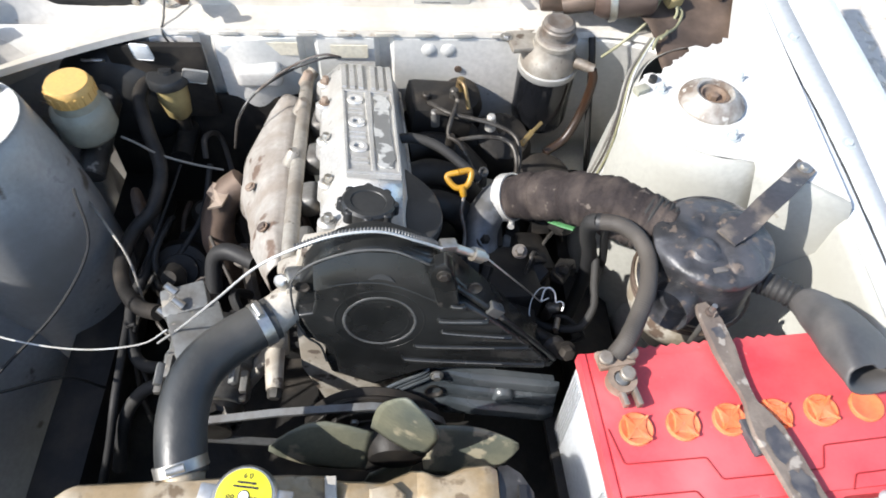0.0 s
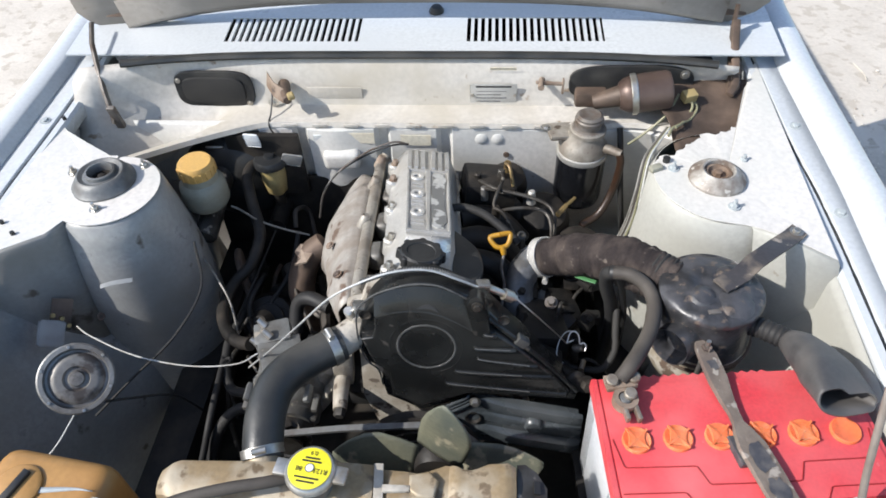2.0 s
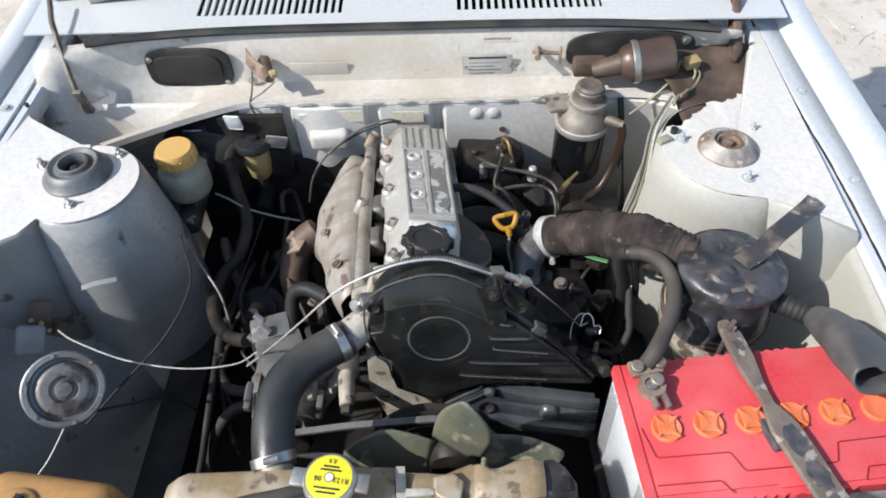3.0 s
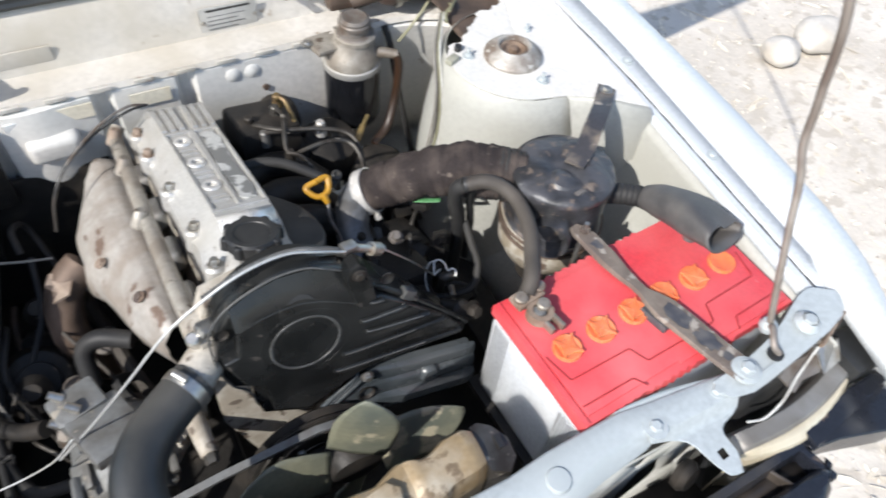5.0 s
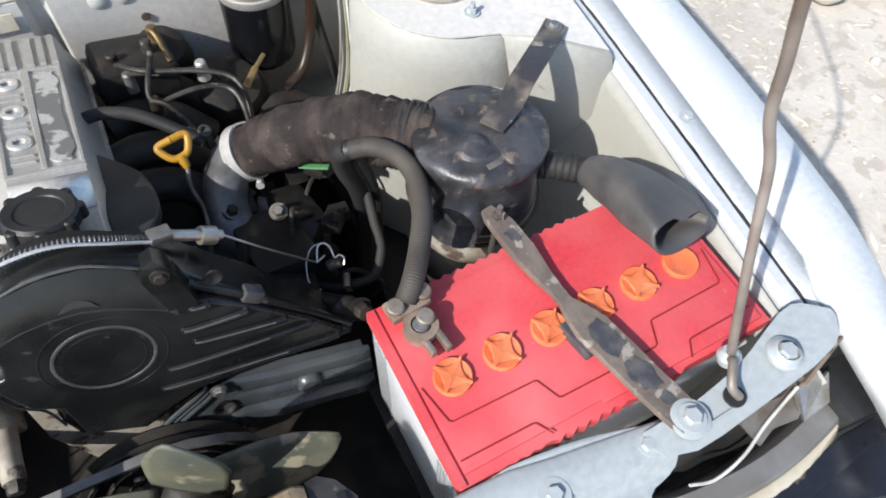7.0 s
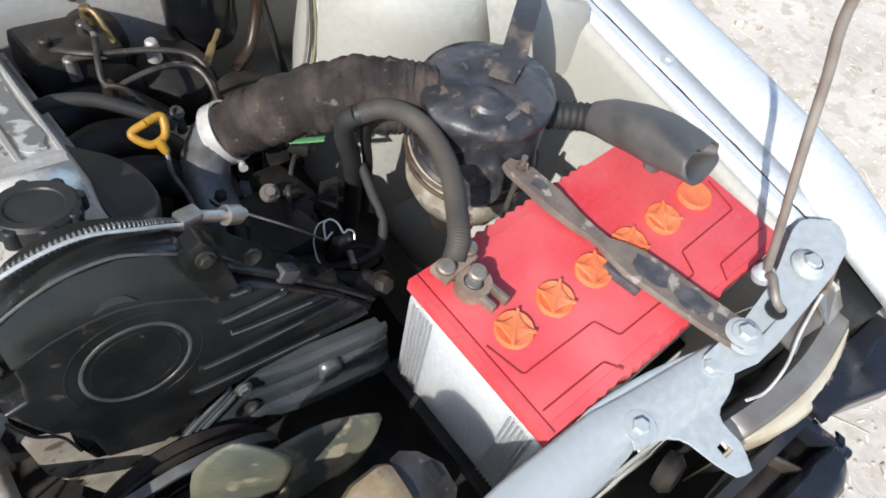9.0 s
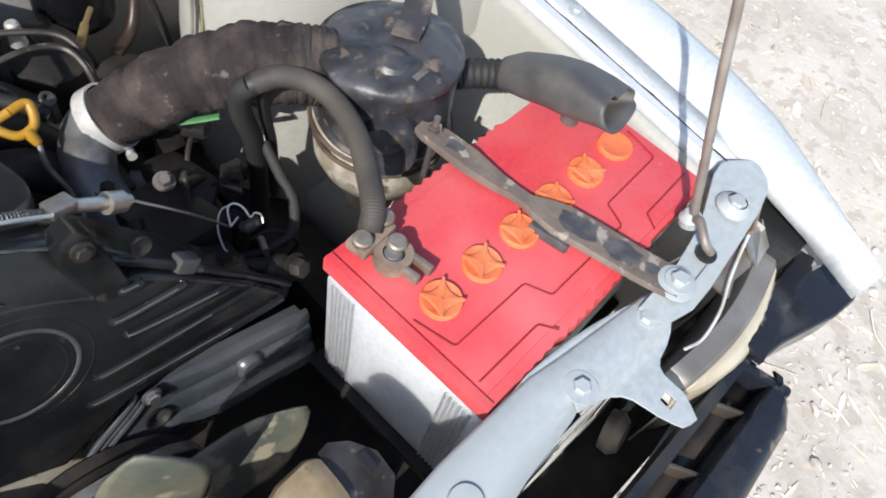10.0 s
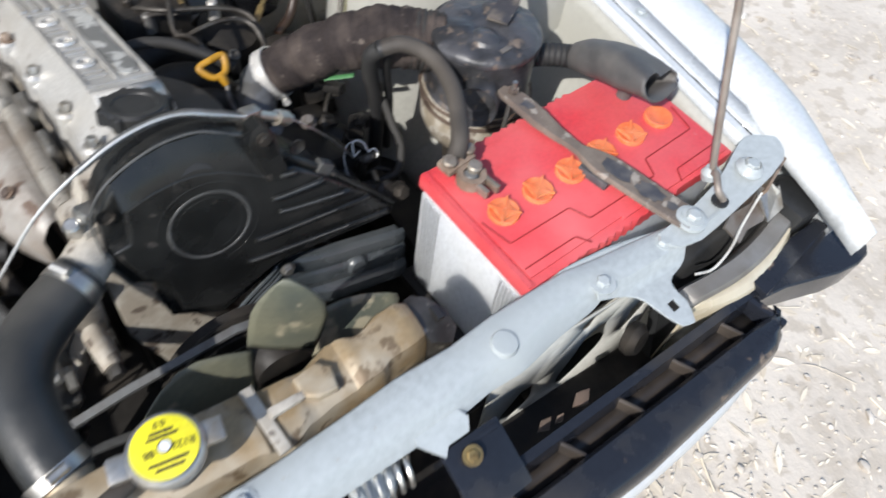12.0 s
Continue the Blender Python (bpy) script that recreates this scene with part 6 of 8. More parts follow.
# lower cover with stepped ridges
b = B()
o = [(0.022, 0.606), (0.100, 0.666), (0.128, 0.671), (0.272, 0.643), (0.281, 0.580), (0.266, 0.552), (0.097, 0.579), (0.05, 0.592)]
add_prism(b, [E(x, z, -0.010) for x, z in o], EN * 0.013, 0.003, 2)
low = part("lower_cover", b, mat("lower_plastic", (0.040, 0.048, 0.054), 0.26, 0.0, (0.072, 0.080, 0.085), 14, 0.52, 0.3, 160, 0.1), engine, "dark grey plastic lower belt cover")
b = B()
rows = []
for k in range(15):
    u = k / 14
    x = 0.100 + 0.178 * u
    drop = 0.190 * (x - 0.12) if x > 0.12 else 0.5 * (0.12 - x)
    fade = min(1, (k + 0.2) / 5.5, (14.8 - k) / 1.5)
    rows.append([E(x, z - drop, 0.002 + (o - 0.002) * fade) for z, o in ((0.674, 0.001), (0.672, 0.006), (0.670, 0.0085), (0.667, 0.0090), (0.656, 0.0085), (0.653, 0.0045), (0.647, 0.0040), (0.644, 0.0085), (0.641, 0.0100), (0.629, 0.0095), (0.625, 0.0050), (0.617, 0.0040), (0.614, 0.0110), (0.611, 0.0145), (0.607, 0.0150), (0.596, 0.0140), (0.592, 0.0080), (0.584, 0.0070), (0.578, 0.0))])
add_grid(b, rows)
part("ridged_face", b, low.data.materials[0], low, sharp=25)
b = B()
for up in (0.0, 0.0065, 0.013):
    add_tube(b, [E(0.024 - up * 0.4, 0.607 + up, 0.003), E(0.028 - up * 0.4, 0.611 + up, 0.006), E(0.064 - up * 0.4, 0.639 + up, 0.006), E(0.098 - up * 0.4, 0.662 + up, 0.006), E(0.106 - up * 0.4, 0.667 + up, 0.002)], 0.0030 if up != 0.0065 else 0.0022, 8, 6)
part("ridge", b, low.data.materials[0], low)
b = B()
add_lathe(b, E(0.108, 0.634, 0.004), EN, [(0.013, 0.004), (0.011, 0.004), (0.009, -0.002), (0, -0.002)], 20)
part("recess", b, GREASY, low)
b = B()
add_lathe(b, E(0.203, 0.622, 0.004), EN, [(0.016, 0), (0.015, 0.006), (0.011, 0.010), (0, 0.010)], 24)
part("boss", b, low.data.materials[0], low)
b = B()
add_bolt(b, E(0.111, 0.673, 0.008), EN, 0.0065, 0.009, 0.007)
part("bolt", b, STEEL, low)

# valve cover
VF, VR = Vector((0.0325, 0.432, 0.833)), Vector((0.006, 0.748, 0.764))
VD = (VR - VF).normalized()
VX = (Vector((0.985, 0.08, -0.15)) - VD * Vector((0.985, 0.08, -0.15)).dot(VD)).normalized()
VU = VX.cross(VD).normalized()


def V(s, w, h):
    """A place on the valve cover: s metres back, w to its right, h above its top."""
    return VF + VD * s + VX * (w + (-0.004 if w < 0 else 0.004) * s / 0.32) + VU * h


b = B()
rows = []
for s, dh, fl in ((-0.110, -0.040, 0.7), (-0.108, -0.020, 0.85), (-0.095, -0.014, 1), (-0.040, -0.017, 1), (-0.030, -0.015, 1), (0.004, 0.0, 1), (0.06, 0.0, 1), (0.14, 0, 1), (0.22, 0, 1), (0.318, 0, 1), (0.326, -0.004, 1), (0.330, -0.03, 1)):
    wob = 0.004 * math.sin(s * 70)
    rows.append([V(s, -0.066 * fl, -0.055), V(s, (-0.064 + wob) * fl, -0.036 + dh * 0.4), V(s, (-0.058 + wob) * fl, -0.032 + dh * 0.5), V(s, -0.047 * fl, -0.014 + dh * 0.8), V(s, -0.0385 * fl, -0.003 + dh), V(s, -0.035 * fl, dh), V(s, 0.035 * fl, dh), V(s, 0.0385 * fl, -0.004 + dh), V(s, 0.044 * fl, -0.02 + dh), V(s, 0.056 * fl, -0.045), V(s, 0.060 * fl, -0.065)])
add_grid(b, rows)
vc = part("valve_cover", b, ALU, engine, "cast aluminium valve cover", sharp=32)
b = B()
add_grid(b, [[V(s, w, h + 0.0008) for w in (-0.0355, 0.0355)] for s, h in ((-0.029, -0.0145), (0.003, -0.0004), (0.010, 0.0))])
part("polished_edge", b, ALU_BRIGHT, vc, "polished bare front edge", thick=0.0006)
for k in range(6):
    b = B()
    w = -0.032 + k * 0.0128
    add_strip(b, [V(0.238, w, 0.0), V(0.240, w, 0.004), V(0.312, w, 0.004), V(0.316, w, -0.001)], VX * 0.0036, VU * -0.006)
    part("cooling_rib", b, ALU, vc)
for w0, w1, s0, s1 in ((-0.036, 0.036, 0.020, 0.026), (-0.036, 0.036, 0.229, 0.235), (-0.002, 0.002, 0.026, 0.229), (-0.036, -0.032, 0.026, 0.229), (0.032, 0.036, 0.026, 0.229)):
    b = B()
    add_prism(b, [V(s0, w0, 0.0), V(s1, w0, 0.0), V(s1, w1, 0.0), V(s0, w1, 0.0)], VU * 0.003, 0.0006, 1)
    part("panel_frame", b, ALU, vc)
for k in range(6):       # cast emblem kept as plain blocks
    b = B()
    s = 0.042 + k * 0.031
    if k % 2:
        add_lathe(b, V(s + 0.008, -0.017, 0.0005), VU, [(0.0065, 0), (0.0065, 0.003), (0.0115, 0.003), (0.0125, 0.0)], 18)
    else:
        add_prism(b, [V(s, -0.028, 0.0), V(s + 0.005, -0.028, 0.0), V(s + 0.005, -0.006, 0.0), V(s, -0.006, 0.0)], VU * 0.003, 0.0008, 1)
        add_prism(b, [V(s + 0.011, -0.028, 0.0), V(s + 0.015, -0.028, 0.0), V(s + 0.015, -0.006, 0.0), V(s + 0.011, -0.006, 0.0)], VU * 0.003, 0.0008, 1)
    part("emblem_block", b, ALU_BRIGHT if k % 2 else ALU, vc)
b = B()
o = []
for k in range(36):
    a = 2 * math.pi * k / 36
    c, s = math.cos(a), math.sin(a)
    o.append(V(0.128 + 0.094 * abs(c) ** 0.35 * (1 if c > 0 else -1), 0.017 + (0.0115 + 0.0025 * math.sin(7 * a)) * abs(s) ** 0.35 * (1 if s > 0 else -1), 0.0006))
add_prism(b, o, VU * 0.0016)
part("worn_panel", b, mat("flaked_paint", (0.58, 0.58, 0.55), 0.5, 0.3, (0.20, 0.20, 0.19), 34, 0.48, 0.05, 200, 0.2), vc, "worn pale flaking strip")
for s, w in ((-0.045, -0.058), (0.035, -0.057), (0.135, -0.059), (0.235, -0.060), (0.30, -0.058)):
    b = B()
    add_lathe(b, V(s, w, -0.045), VU, [(0.013, -0.01), (0.013, 0.016), (0.010, 0.019), (0, 0.019)], 18)
    bs = part("bolt_boss", b, ALU, vc)
    b = B()
    add_bolt(b, V(s, w, -0.026), VU, 0.006, 0.0085, 0.010)
    part("cap_nut", b, STEEL if s < 0.2 else RUST, bs)
# oil filler cap
OC = V(-0.052, -0.012, -0.013)
b = B()
add_lathe(b, OC, VU, [(0.026, 0.0), (0.027, 0.010), (0.033, 0.012), (0.033, 0.024), (0.030, 0.027), (0.022, 0.026), (0.021, 0.0245), (0, 0.0245)], 40)
part("oil_filler_cap", b, BLACK_PLASTIC, vc, "black knurled oil filler cap")
for k in range(8):
    a = 2 * math.pi * k / 8
    d_, a_, b_ = frame_of(VU)
    q = OC + (a_ * math.cos(a) + b_ * math.sin(a)) * 0.0315 + VU * 0.0180
    b = B()
    add_cyl(b, q - VU * 0.008, q + VU * 0.008, 0.0068, 0.0058, 12, 0.0015)
    o_ = part("lobe", b, BLACK_PLASTIC, vc)

# cylinder head and block
b = B()
hb = [V(s, w, h) for s in (-0.10, 0.335) for w in (-0.062, 0.062) for h in (-0.052, -0.17)]
bv = [b.verts.new(p) for p in hb]
for f in ((0, 1, 3, 2), (4, 6, 7, 5), (0, 4, 5, 1), (2, 3, 7, 6), (0, 2, 6, 4), (1, 5, 7, 3)):
    b.faces.new([bv[i] for i in f])
part("cylinder_head", b, CAST_TAN, engine, "stained alloy cylinder head")
b = B()
add_box(b, (0.05, 0.53, 0.50), (0.24, 0.44, 0.32), (-8, 0, 0), 0.01)
part("engine_block", b, GREASY, engine, "oily black engine block")
for x in (-0.13, 0.20):
    b = B()
    add_box(b, (x, 0.48, 0.335), (0.06, 0.07, 0.05), (0, 0, 0), 0.008)
    part("engine_mount", b, RUBBER, engine)
b = B()
add_prism(b, [E(x, z, -0.075) for x, z in ((-0.075, 0.62), (-0.070, 0.80), (-0.05, 0.845), (0.05, 0.865), (0.14, 0.80), (0.20, 0.60), (0.1, 0.48), (-0.03, 0.48))], EN * 0.03, 0.004)
part("front_plate", b, CAST_TAN, engine)
# shelf plate beside the filler cap
b = B()
add_prism(b, spline([V(0.03, 0.040, -0.034), V(-0.04, 0.040, -0.036), V(-0.078, 0.046, -0.038), V(-0.070, 0.070, -0.039), V(-0.040, 0.088, -0.040), V(0.000, 0.090, -0.040), V(0.035, 0.080, -0.039), V(0.065, 0.056, -0.037), V(0.072, 0.044, -0.036), V(0.03, 0.040, -0.034)], 4)[:-1], VU * 0.012, 0.004, 3)
part("breather_cover", b, BLACK_PLASTIC, engine, "black rounded breather cover")

# intake manifold on the right and clutter below
for k in range(4):
    y = 0.47 + k * 0.072
    b = B()
    add_tube(b, [(0.075, y, 0.735 - 0.014 * k), (0.11, y + 0.01, 0.735 - 0.014 * k), (0.15, y + 0.012, 0.71 - 0.010 * k), (0.19, y, 0.65)], 0.021, 12, 6)
    part("intake_runner", b, GREASY, engine, "oily black intake runner")
b = B()
add_box(b, (0.125, 0.70, 0.715), (0.10, 0.10, 0.05), (-10, 8, 5), 0.012)
part("intake_manifold", b, GREASY, engine, "oily black intake manifold")
b = B()
add_tube(b, [(0.216, 0.499, 0.727), (0.199, 0.490, 0.722), (0.183, 0.466, 0.708), (0.179, 0.436, 0.688), (0.186, 0.405, 0.655), (0.190, 0.385, 0.60)], 0.0262, 22, 8, swell=lambda u: 1 + 0.035 * math.sin(u * 22))
elbow = part("inlet_elbow", b, mat("grimy_alloy", (0.19, 0.20, 0.215), 0.45, 0.3, (0.085, 0.083, 0.08), 22, 0.5, 0.2, 140, 0.3), engine, "grey cast inlet elbow")
b = B()
add_cyl(b, (0.186, 0.525, 0.725), (0.184, 0.520, 0.758), 0.006, 0.005, 10)
add_ring(b, (0.184, 0.520, 0.758), (0.3, -0.5, 0.8), 0.006, 0.002, 16, 6)
part("stud", b, GREASY_METAL, elbow)
# injection pump
b = B()
add_lathe(b, (0.20, 0.31, 0.64), (0.1, 0.98, -0.17), [(0, 0), (0.05, 0), (0.055, 0.012), (0.048, 0.02), (0.048, 0.09), (0.04, 0.10), (0.034, 0.17), (0, 0.175)], 28)
add_box(b, (0.215, 0.38, 0.68), (0.075, 0.10, 0.05), (-10, 10, 8), 0.008)
add_box(b, (0.25, 0.43, 0.66), (0.05, 0.07, 0.06), (0, 20, 15), 0.01)
pump = part("injection_pump", b, GREASY, engine, "oily dark injection pump")
_r = random.Random(11)
for k in range(60):
    b = B()
    c = Vector((_r.uniform(0.17, 0.31), _r.uniform(0.31, 0.50), _r.uniform(0.63, 0.71)))
    if k % 3:
        add_box(b, c, (_r.uniform(0.01, 0.035), _r.uniform(0.01, 0.03), _r.uniform(0.008, 0.025)), (_r.uniform(-30, 30), _r.uniform(-30, 30), _r.uniform(0, 90)), 0.002)
    else:
        add_bolt(b, c, (_r.uniform(-0.6, 0.6), _r.uniform(-0.8, 0), 1), 0.007, 0.011, 0.012)
    if c.x > 0.235 and c.y < 0.372:        # keep clear of the cable end
        continue
    part("pump_fitting", b, DULL_STEEL if k % 9 == 0 else GREASY_METAL if k % 5 == 0 else GREASY, pump)
b = B()
add_box(b, (0.205, 0.318, 0.702), (0.085, 0.03, 0.018), (-10, 22, -8), 0.004)
part("lever_bracket", b, GREASY, pump)
b = B()
add_bolt(b, (0.278, 0.262, 0.700), (0.2, -0.8, 0.5), 0.010, 0.014, 0.014)
add_lathe(b, (0.262, 0.268, 0.700), (0.2, -0.8, 0.5), [(0.017, 0), (0.017, 0.006), (0.012, 0.010), (0, 0.010)], 20)
add_cyl(b, (0.262, 0.275, 0.698), (0.235, 0.30, 0.69), 0.010, 0.009, 12)
part("tensioner", b, GREASY, pump)
for k in range(7):
    b = B()
    p = Vector((_r.uniform(0.18, 0.29), _r.uniform(0.33, 0.46), _r.uniform(0.64, 0.70)))
    q = p + Vector((_r.uniform(-0.05, 0.05), _r.uniform(-0.05, 0.06), _r.uniform(-0.04, 0.03)))
    add_tube(b, [p, p.lerp(q, 0.4) + Vector((0, 0, 0.018)), q, q + Vector((_r.uniform(-0.03, 0.03), 0.02, -0.06))], _r.choice((0.003, 0.004, 0.006)), 8, 6)
    part("pump_hose", b, RUBBER if k % 3 else GREASY_METAL, pump)
# injector lines
for pts, m in ((((0.105, 0.690, 0.735), (0.112, 0.668, 0.752), (0.141, 0.641, 0.758), (0.198, 0.624, 0.755), (0.236, 0.606, 0.748), (0.246, 0.578, 0.735), (0.240, 0.545, 0.71)), GREASY_METAL),
               (((0.150, 0.70, 0.735), (0.149, 0.687, 0.758), (0.152, 0.660, 0.765), (0.140, 0.620, 0.760), (0.137, 0.600, 0.750), (0.155, 0.585, 0.745), (0.18, 0.56, 0.70)), GREASY_METAL),
               (((0.140, 0.60, 0.735), (0.160, 0.592, 0.752), (0.199, 0.590, 0.758), (0.228, 0.584, 0.752), (0.238, 0.560, 0.74), (0.236, 0.53, 0.70)), GREASY_METAL),
               (((0.100, 0.66, 0.73), (0.125, 0.65, 0.75), (0.17, 0.64, 0.745), (0.21, 0.648, 0.735), (0.225, 0.66, 0.70)), GREASY_METAL),
               (((0.162, 0.725, 0.74), (0.158, 0.705, 0.765), (0.165, 0.69, 0.768), (0.172, 0.67, 0.74)), GOLD)):
    b = B()
    add_tube(b, pts, 0.0034, 8, 8)
    ln = part("injector_pipe", b, m, engine, "bent steel injector pipe" if m is not GOLD else "brass return pipe")
for p, m in (((0.105, 0.690, 0.725), GREASY_METAL), ((0.150, 0.70, 0.725), GREASY_METAL), ((0.206, 0.645, 0.72), ALU), ((0.14, 0.60, 0.722), GREASY_METAL), ((0.162, 0.725, 0.725), GOLD), ((0.118, 0.655, 0.72), ALU_DARK)):
    b = B()
    add_cyl(b, p, Vector(p) + Vector((0, 0, 0.03)), 0.009, 0.007, 12, 0.002)
    part("fitting", b, m, engine)
b = B()
add_cyl(b, (0.252, 0.605, 0.728), (0.270, 0.625, 0.735), 0.005, 0.0045, 10)
add_cyl(b, (0.270, 0.625, 0.735), (0.286, 0.642, 0.738), 0.003, 0.003, 8)
part("fuel_union", b, GOLD, engine, "brass fuel pipe union")
b = B()
add_tube(b, [(0.06, 0.572, 0.772), (0.085, 0.570, 0.775), (0.12, 0.558, 0.770), (0.16, 0.53, 0.755), (0.18, 0.515, 0.745)], 0.0075, 10, 8)
part("breather_hose", b, RUBBER, engine, "black rubber breather hose")
for x, y, z, r in ((0.23, 0.70, 0.66, 0.055), (0.30, 0.64, 0.62, 0.06), (0.16, 0.76, 0.70, 0.04)):
    b = B()
    add_lathe(b, (x, y, z - 0.05), (0.1, -0.3, 1), [(0, 0), (r, 0), (r * 1.05, 0.03), (r * 0.8, 0.06), (r * 0.3, 0.07), (0, 0.07)], 24)
    part("housing", b, GREASY, engine)

# dipstick
dip = thing("dipstick", (0.148, 0.49, 0.72), "yellow plastic loop handle of the oil dipstick", "dipstick")
b = B()
mm = Matrix.Translation((0.148, 0.497, 0.770)) @ Matrix.Rotation(radians(38), 4, "X") @ Matrix.Rotation(radians(12), 4, "Z")
_o = [mm @ Vector(p) for p in ((0, 0.0085, 0.002), (-0.013, 0.0085, 0), (-0.0175, 0.005, 0), (-0.013, -0.006, 0), (-0.006, -0.0125, 0), (0.006, -0.0125, 0), (0.013, -0.006, 0), (0.0175, 0.005, 0), (0.013, 0.0085, 0), (0, 0.0085, 0.002))]
add_tube(b, _o, 0.0044, 12, 6)
add_cyl(b, mm @ Vector((0, -0.012, 0)), mm @ Vector((0, -0.027, 0)), 0.0062, 0.0042, 12, 0.001)
part("handle", b, YELLOW, dip)
b = B()
add_tube(b, [mm @ Vector((0, -0.026, 0)), (0.150, 0.462, 0.738), (0.155, 0.44, 0.72), (0.152, 0.415, 0.705), (0.145, 0.40, 0.68)], 0.0026, 8, 6)
part("blade", b, DULL_STEEL, dip)

# exhaust heat shield and coolant rail
b = B()
rt = [(-0.074, 0.352, 0.762), (-0.078, 0.42, 0.755), (-0.081, 0.50, 0.745), (-0.085, 0.57, 0.735), (-0.089, 0.64, 0.725), (-0.093, 0.70, 0.713), (-0.100, 0.730, 0.702)]
lf = [(-0.112, 0.340, 0.728), (-0.150, 0.410, 0.712), (-0.170, 0.490, 0.690), (-0.200, 0.560, 0.668), (-0.200, 0.625, 0.660), (-0.172, 0.705, 0.658), (-0.146, 0.728, 0.668)]
rows = []
for p, q in zip(rt, lf):
    p, q = Vector(p), Vector(q)
    row = []
    for i in range(9):
        t = i / 8
        x = p.lerp(q, t) + Vector((-0.3, 0, 0.95)) * (0.026 * math.sin(math.pi * min(1, t * 1.15) ** 0.8) - (0.035 if i == 8 else 0))
        row.append(x + Vector(noise.noise_vector(x * 22)) * 0.008)
    rows.append(row)
add_grid(b, rows)
bmesh.ops.subdivide_edges(b, edges=b.edges, cuts=2, use_grid_fill=True, smooth=0.6)
for v in b.verts:
    v.co += Vector(noise.noise_vector(v.co * 45)) * 0.0028
shield = part("heat_shield", b, SHIELD, engine, "crumpled rusty tan exhaust heat shield", thick=0.0015, sharp=60)
for p in ((-0.118, 0.415, 0.763), (-0.155, 0.52, 0.722)):
    b = B()
    add_bolt(b, Vector(p) + Vector((0, 0, 0.002)), (-0.4, 0, 0.9), 0.0055, 0.008, 0.005)
    part("bolt", b, RUST, shield)
b = B()
add_tube(b, [(-0.185, 0.585, 0.66), (-0.215, 0.57, 0.64), (-0.235, 0.555, 0.60), (-0.238, 0.54, 0.54), (-0.22, 0.56, 0.42)], 0.027, 14, 8, wobble=0.002)
part("exhaust_pipe", b, RUST_DARK, engine, "rusty exhaust downpipe")
b = B()
add_prism(b, [(-0.20, 0.565, 0.665), (-0.232, 0.580, 0.662), (-0.240, 0.560, 0.66), (-0.226, 0.548, 0.655), (-0.236, 0.535, 0.652), (-0.212, 0.535, 0.66)], (0, 0, 0.004))
part("torn_gasket", b, RUST, engine)
b = B()
add_tube(b, [(-0.080, 0.76, 0.738), (-0.089, 0.745, 0.732), (-0.087, 0.68, 0.744), (-0.080, 0.50, 0.774), (-0.073, 0.37, 0.795), (-0.070, 0.335, 0.800)], 0.0105, 14, 8)
rail = part("coolant_rail", b, DIRTY_ALU, engine, "grey coolant pipe along the head")
for y, z in ((0.735, 0.722), (0.655, 0.736), (0.53, 0.756)):
    b = B()
    add_cyl(b, (-0.094, y, z + 0.006), (-0.084, y + 0.004, z + 0.032), 0.011, 0.008, 12, 0.002)
    part("rail_clip", b, RUST if y > 0.7 else DIRTY_ALU, rail)
for k in range(4):
    b = B()
    add_box(b, (-0.066, 0.40 + k * 0.095, 0.745 - 0.018 * k), (0.030, 0.05, 0.035), (-10, -12, 0), 0.012, 3)
    part("port_boss", b, ALU_DARK, rail)
for k, m in enumerate((WIRE_WHITE, INK)):
    b = B()
    add_tube(b, [(-0.03, 0.735, 0.787), (-0.06, 0.73 - 0.01 * k, 0.795), (-0.11, 0.71, 0.785 - 0.006 * k), (-0.16, 0.675, 0.765), (-0.19, 0.655, 0.73), (-0.21, 0.66, 0.66)], 0.0020, 8, 8)
    part("heater_wire", b, DULL_STEEL if k == 0 else m, engine, "pale wire across the back of the head" if k == 0 else "")

# thermostat housing
b = B()
add_tube(b, [(-0.055, 0.30, 0.782), (-0.072, 0.285, 0.780), (-0.098, 0.262, 0.776)], 0.024, 18, 6)
add_box(b, (-0.055, 0.315, 0.785), (0.05, 0.05, 0.06), (0, 0, 20), 0.012)
th = part("thermostat_housing", b, CAST_TAN, engine, "stained alloy thermostat housing")
b = B()
add_cyl(b, (-0.070, 0.30, 0.80), (-0.074, 0.293, 0.826), 0.009, 0.008, 12, 0.002)
add_box(b, (-0.05, 0.30, 0.825), (0.035, 0.02, 0.012), (0, 20, 20), 0.003)
part("sensor", b, STEEL, th)
b = B()
add_tube(b, [(-0.108, 0.300, 0.644), (-0.106, 0.268, 0.644), (-0.103, 0.238, 0.642)], 0.0125, 16, 4, swell=lambda u: 1.12 - 0.22 * u)
add_box(b, (-0.104, 0.306, 0.672), (0.034, 0.030, 0.105), (8, 6, 6), 0.006)
add_box(b, (-0.140, 0.286, 0.602), (0.104, 0.022, 0.018), (0, -48, 24), 0.005)
add_box(b, (-0.150, 0.305, 0.615), (0.060, 0.016, 0.030), (0, -48, 24), 0.005)
pb = part("pivot_bracket", b, CAST_TAN, engine, "dirty cast bracket with a pivot bolt")
b = B()
add_bolt(b, (-0.103, 0.240, 0.642), (0, -1, -0.1), 0.0095, 0.0, 0.014)
part("bolt", b, GREASY_METAL, pb)

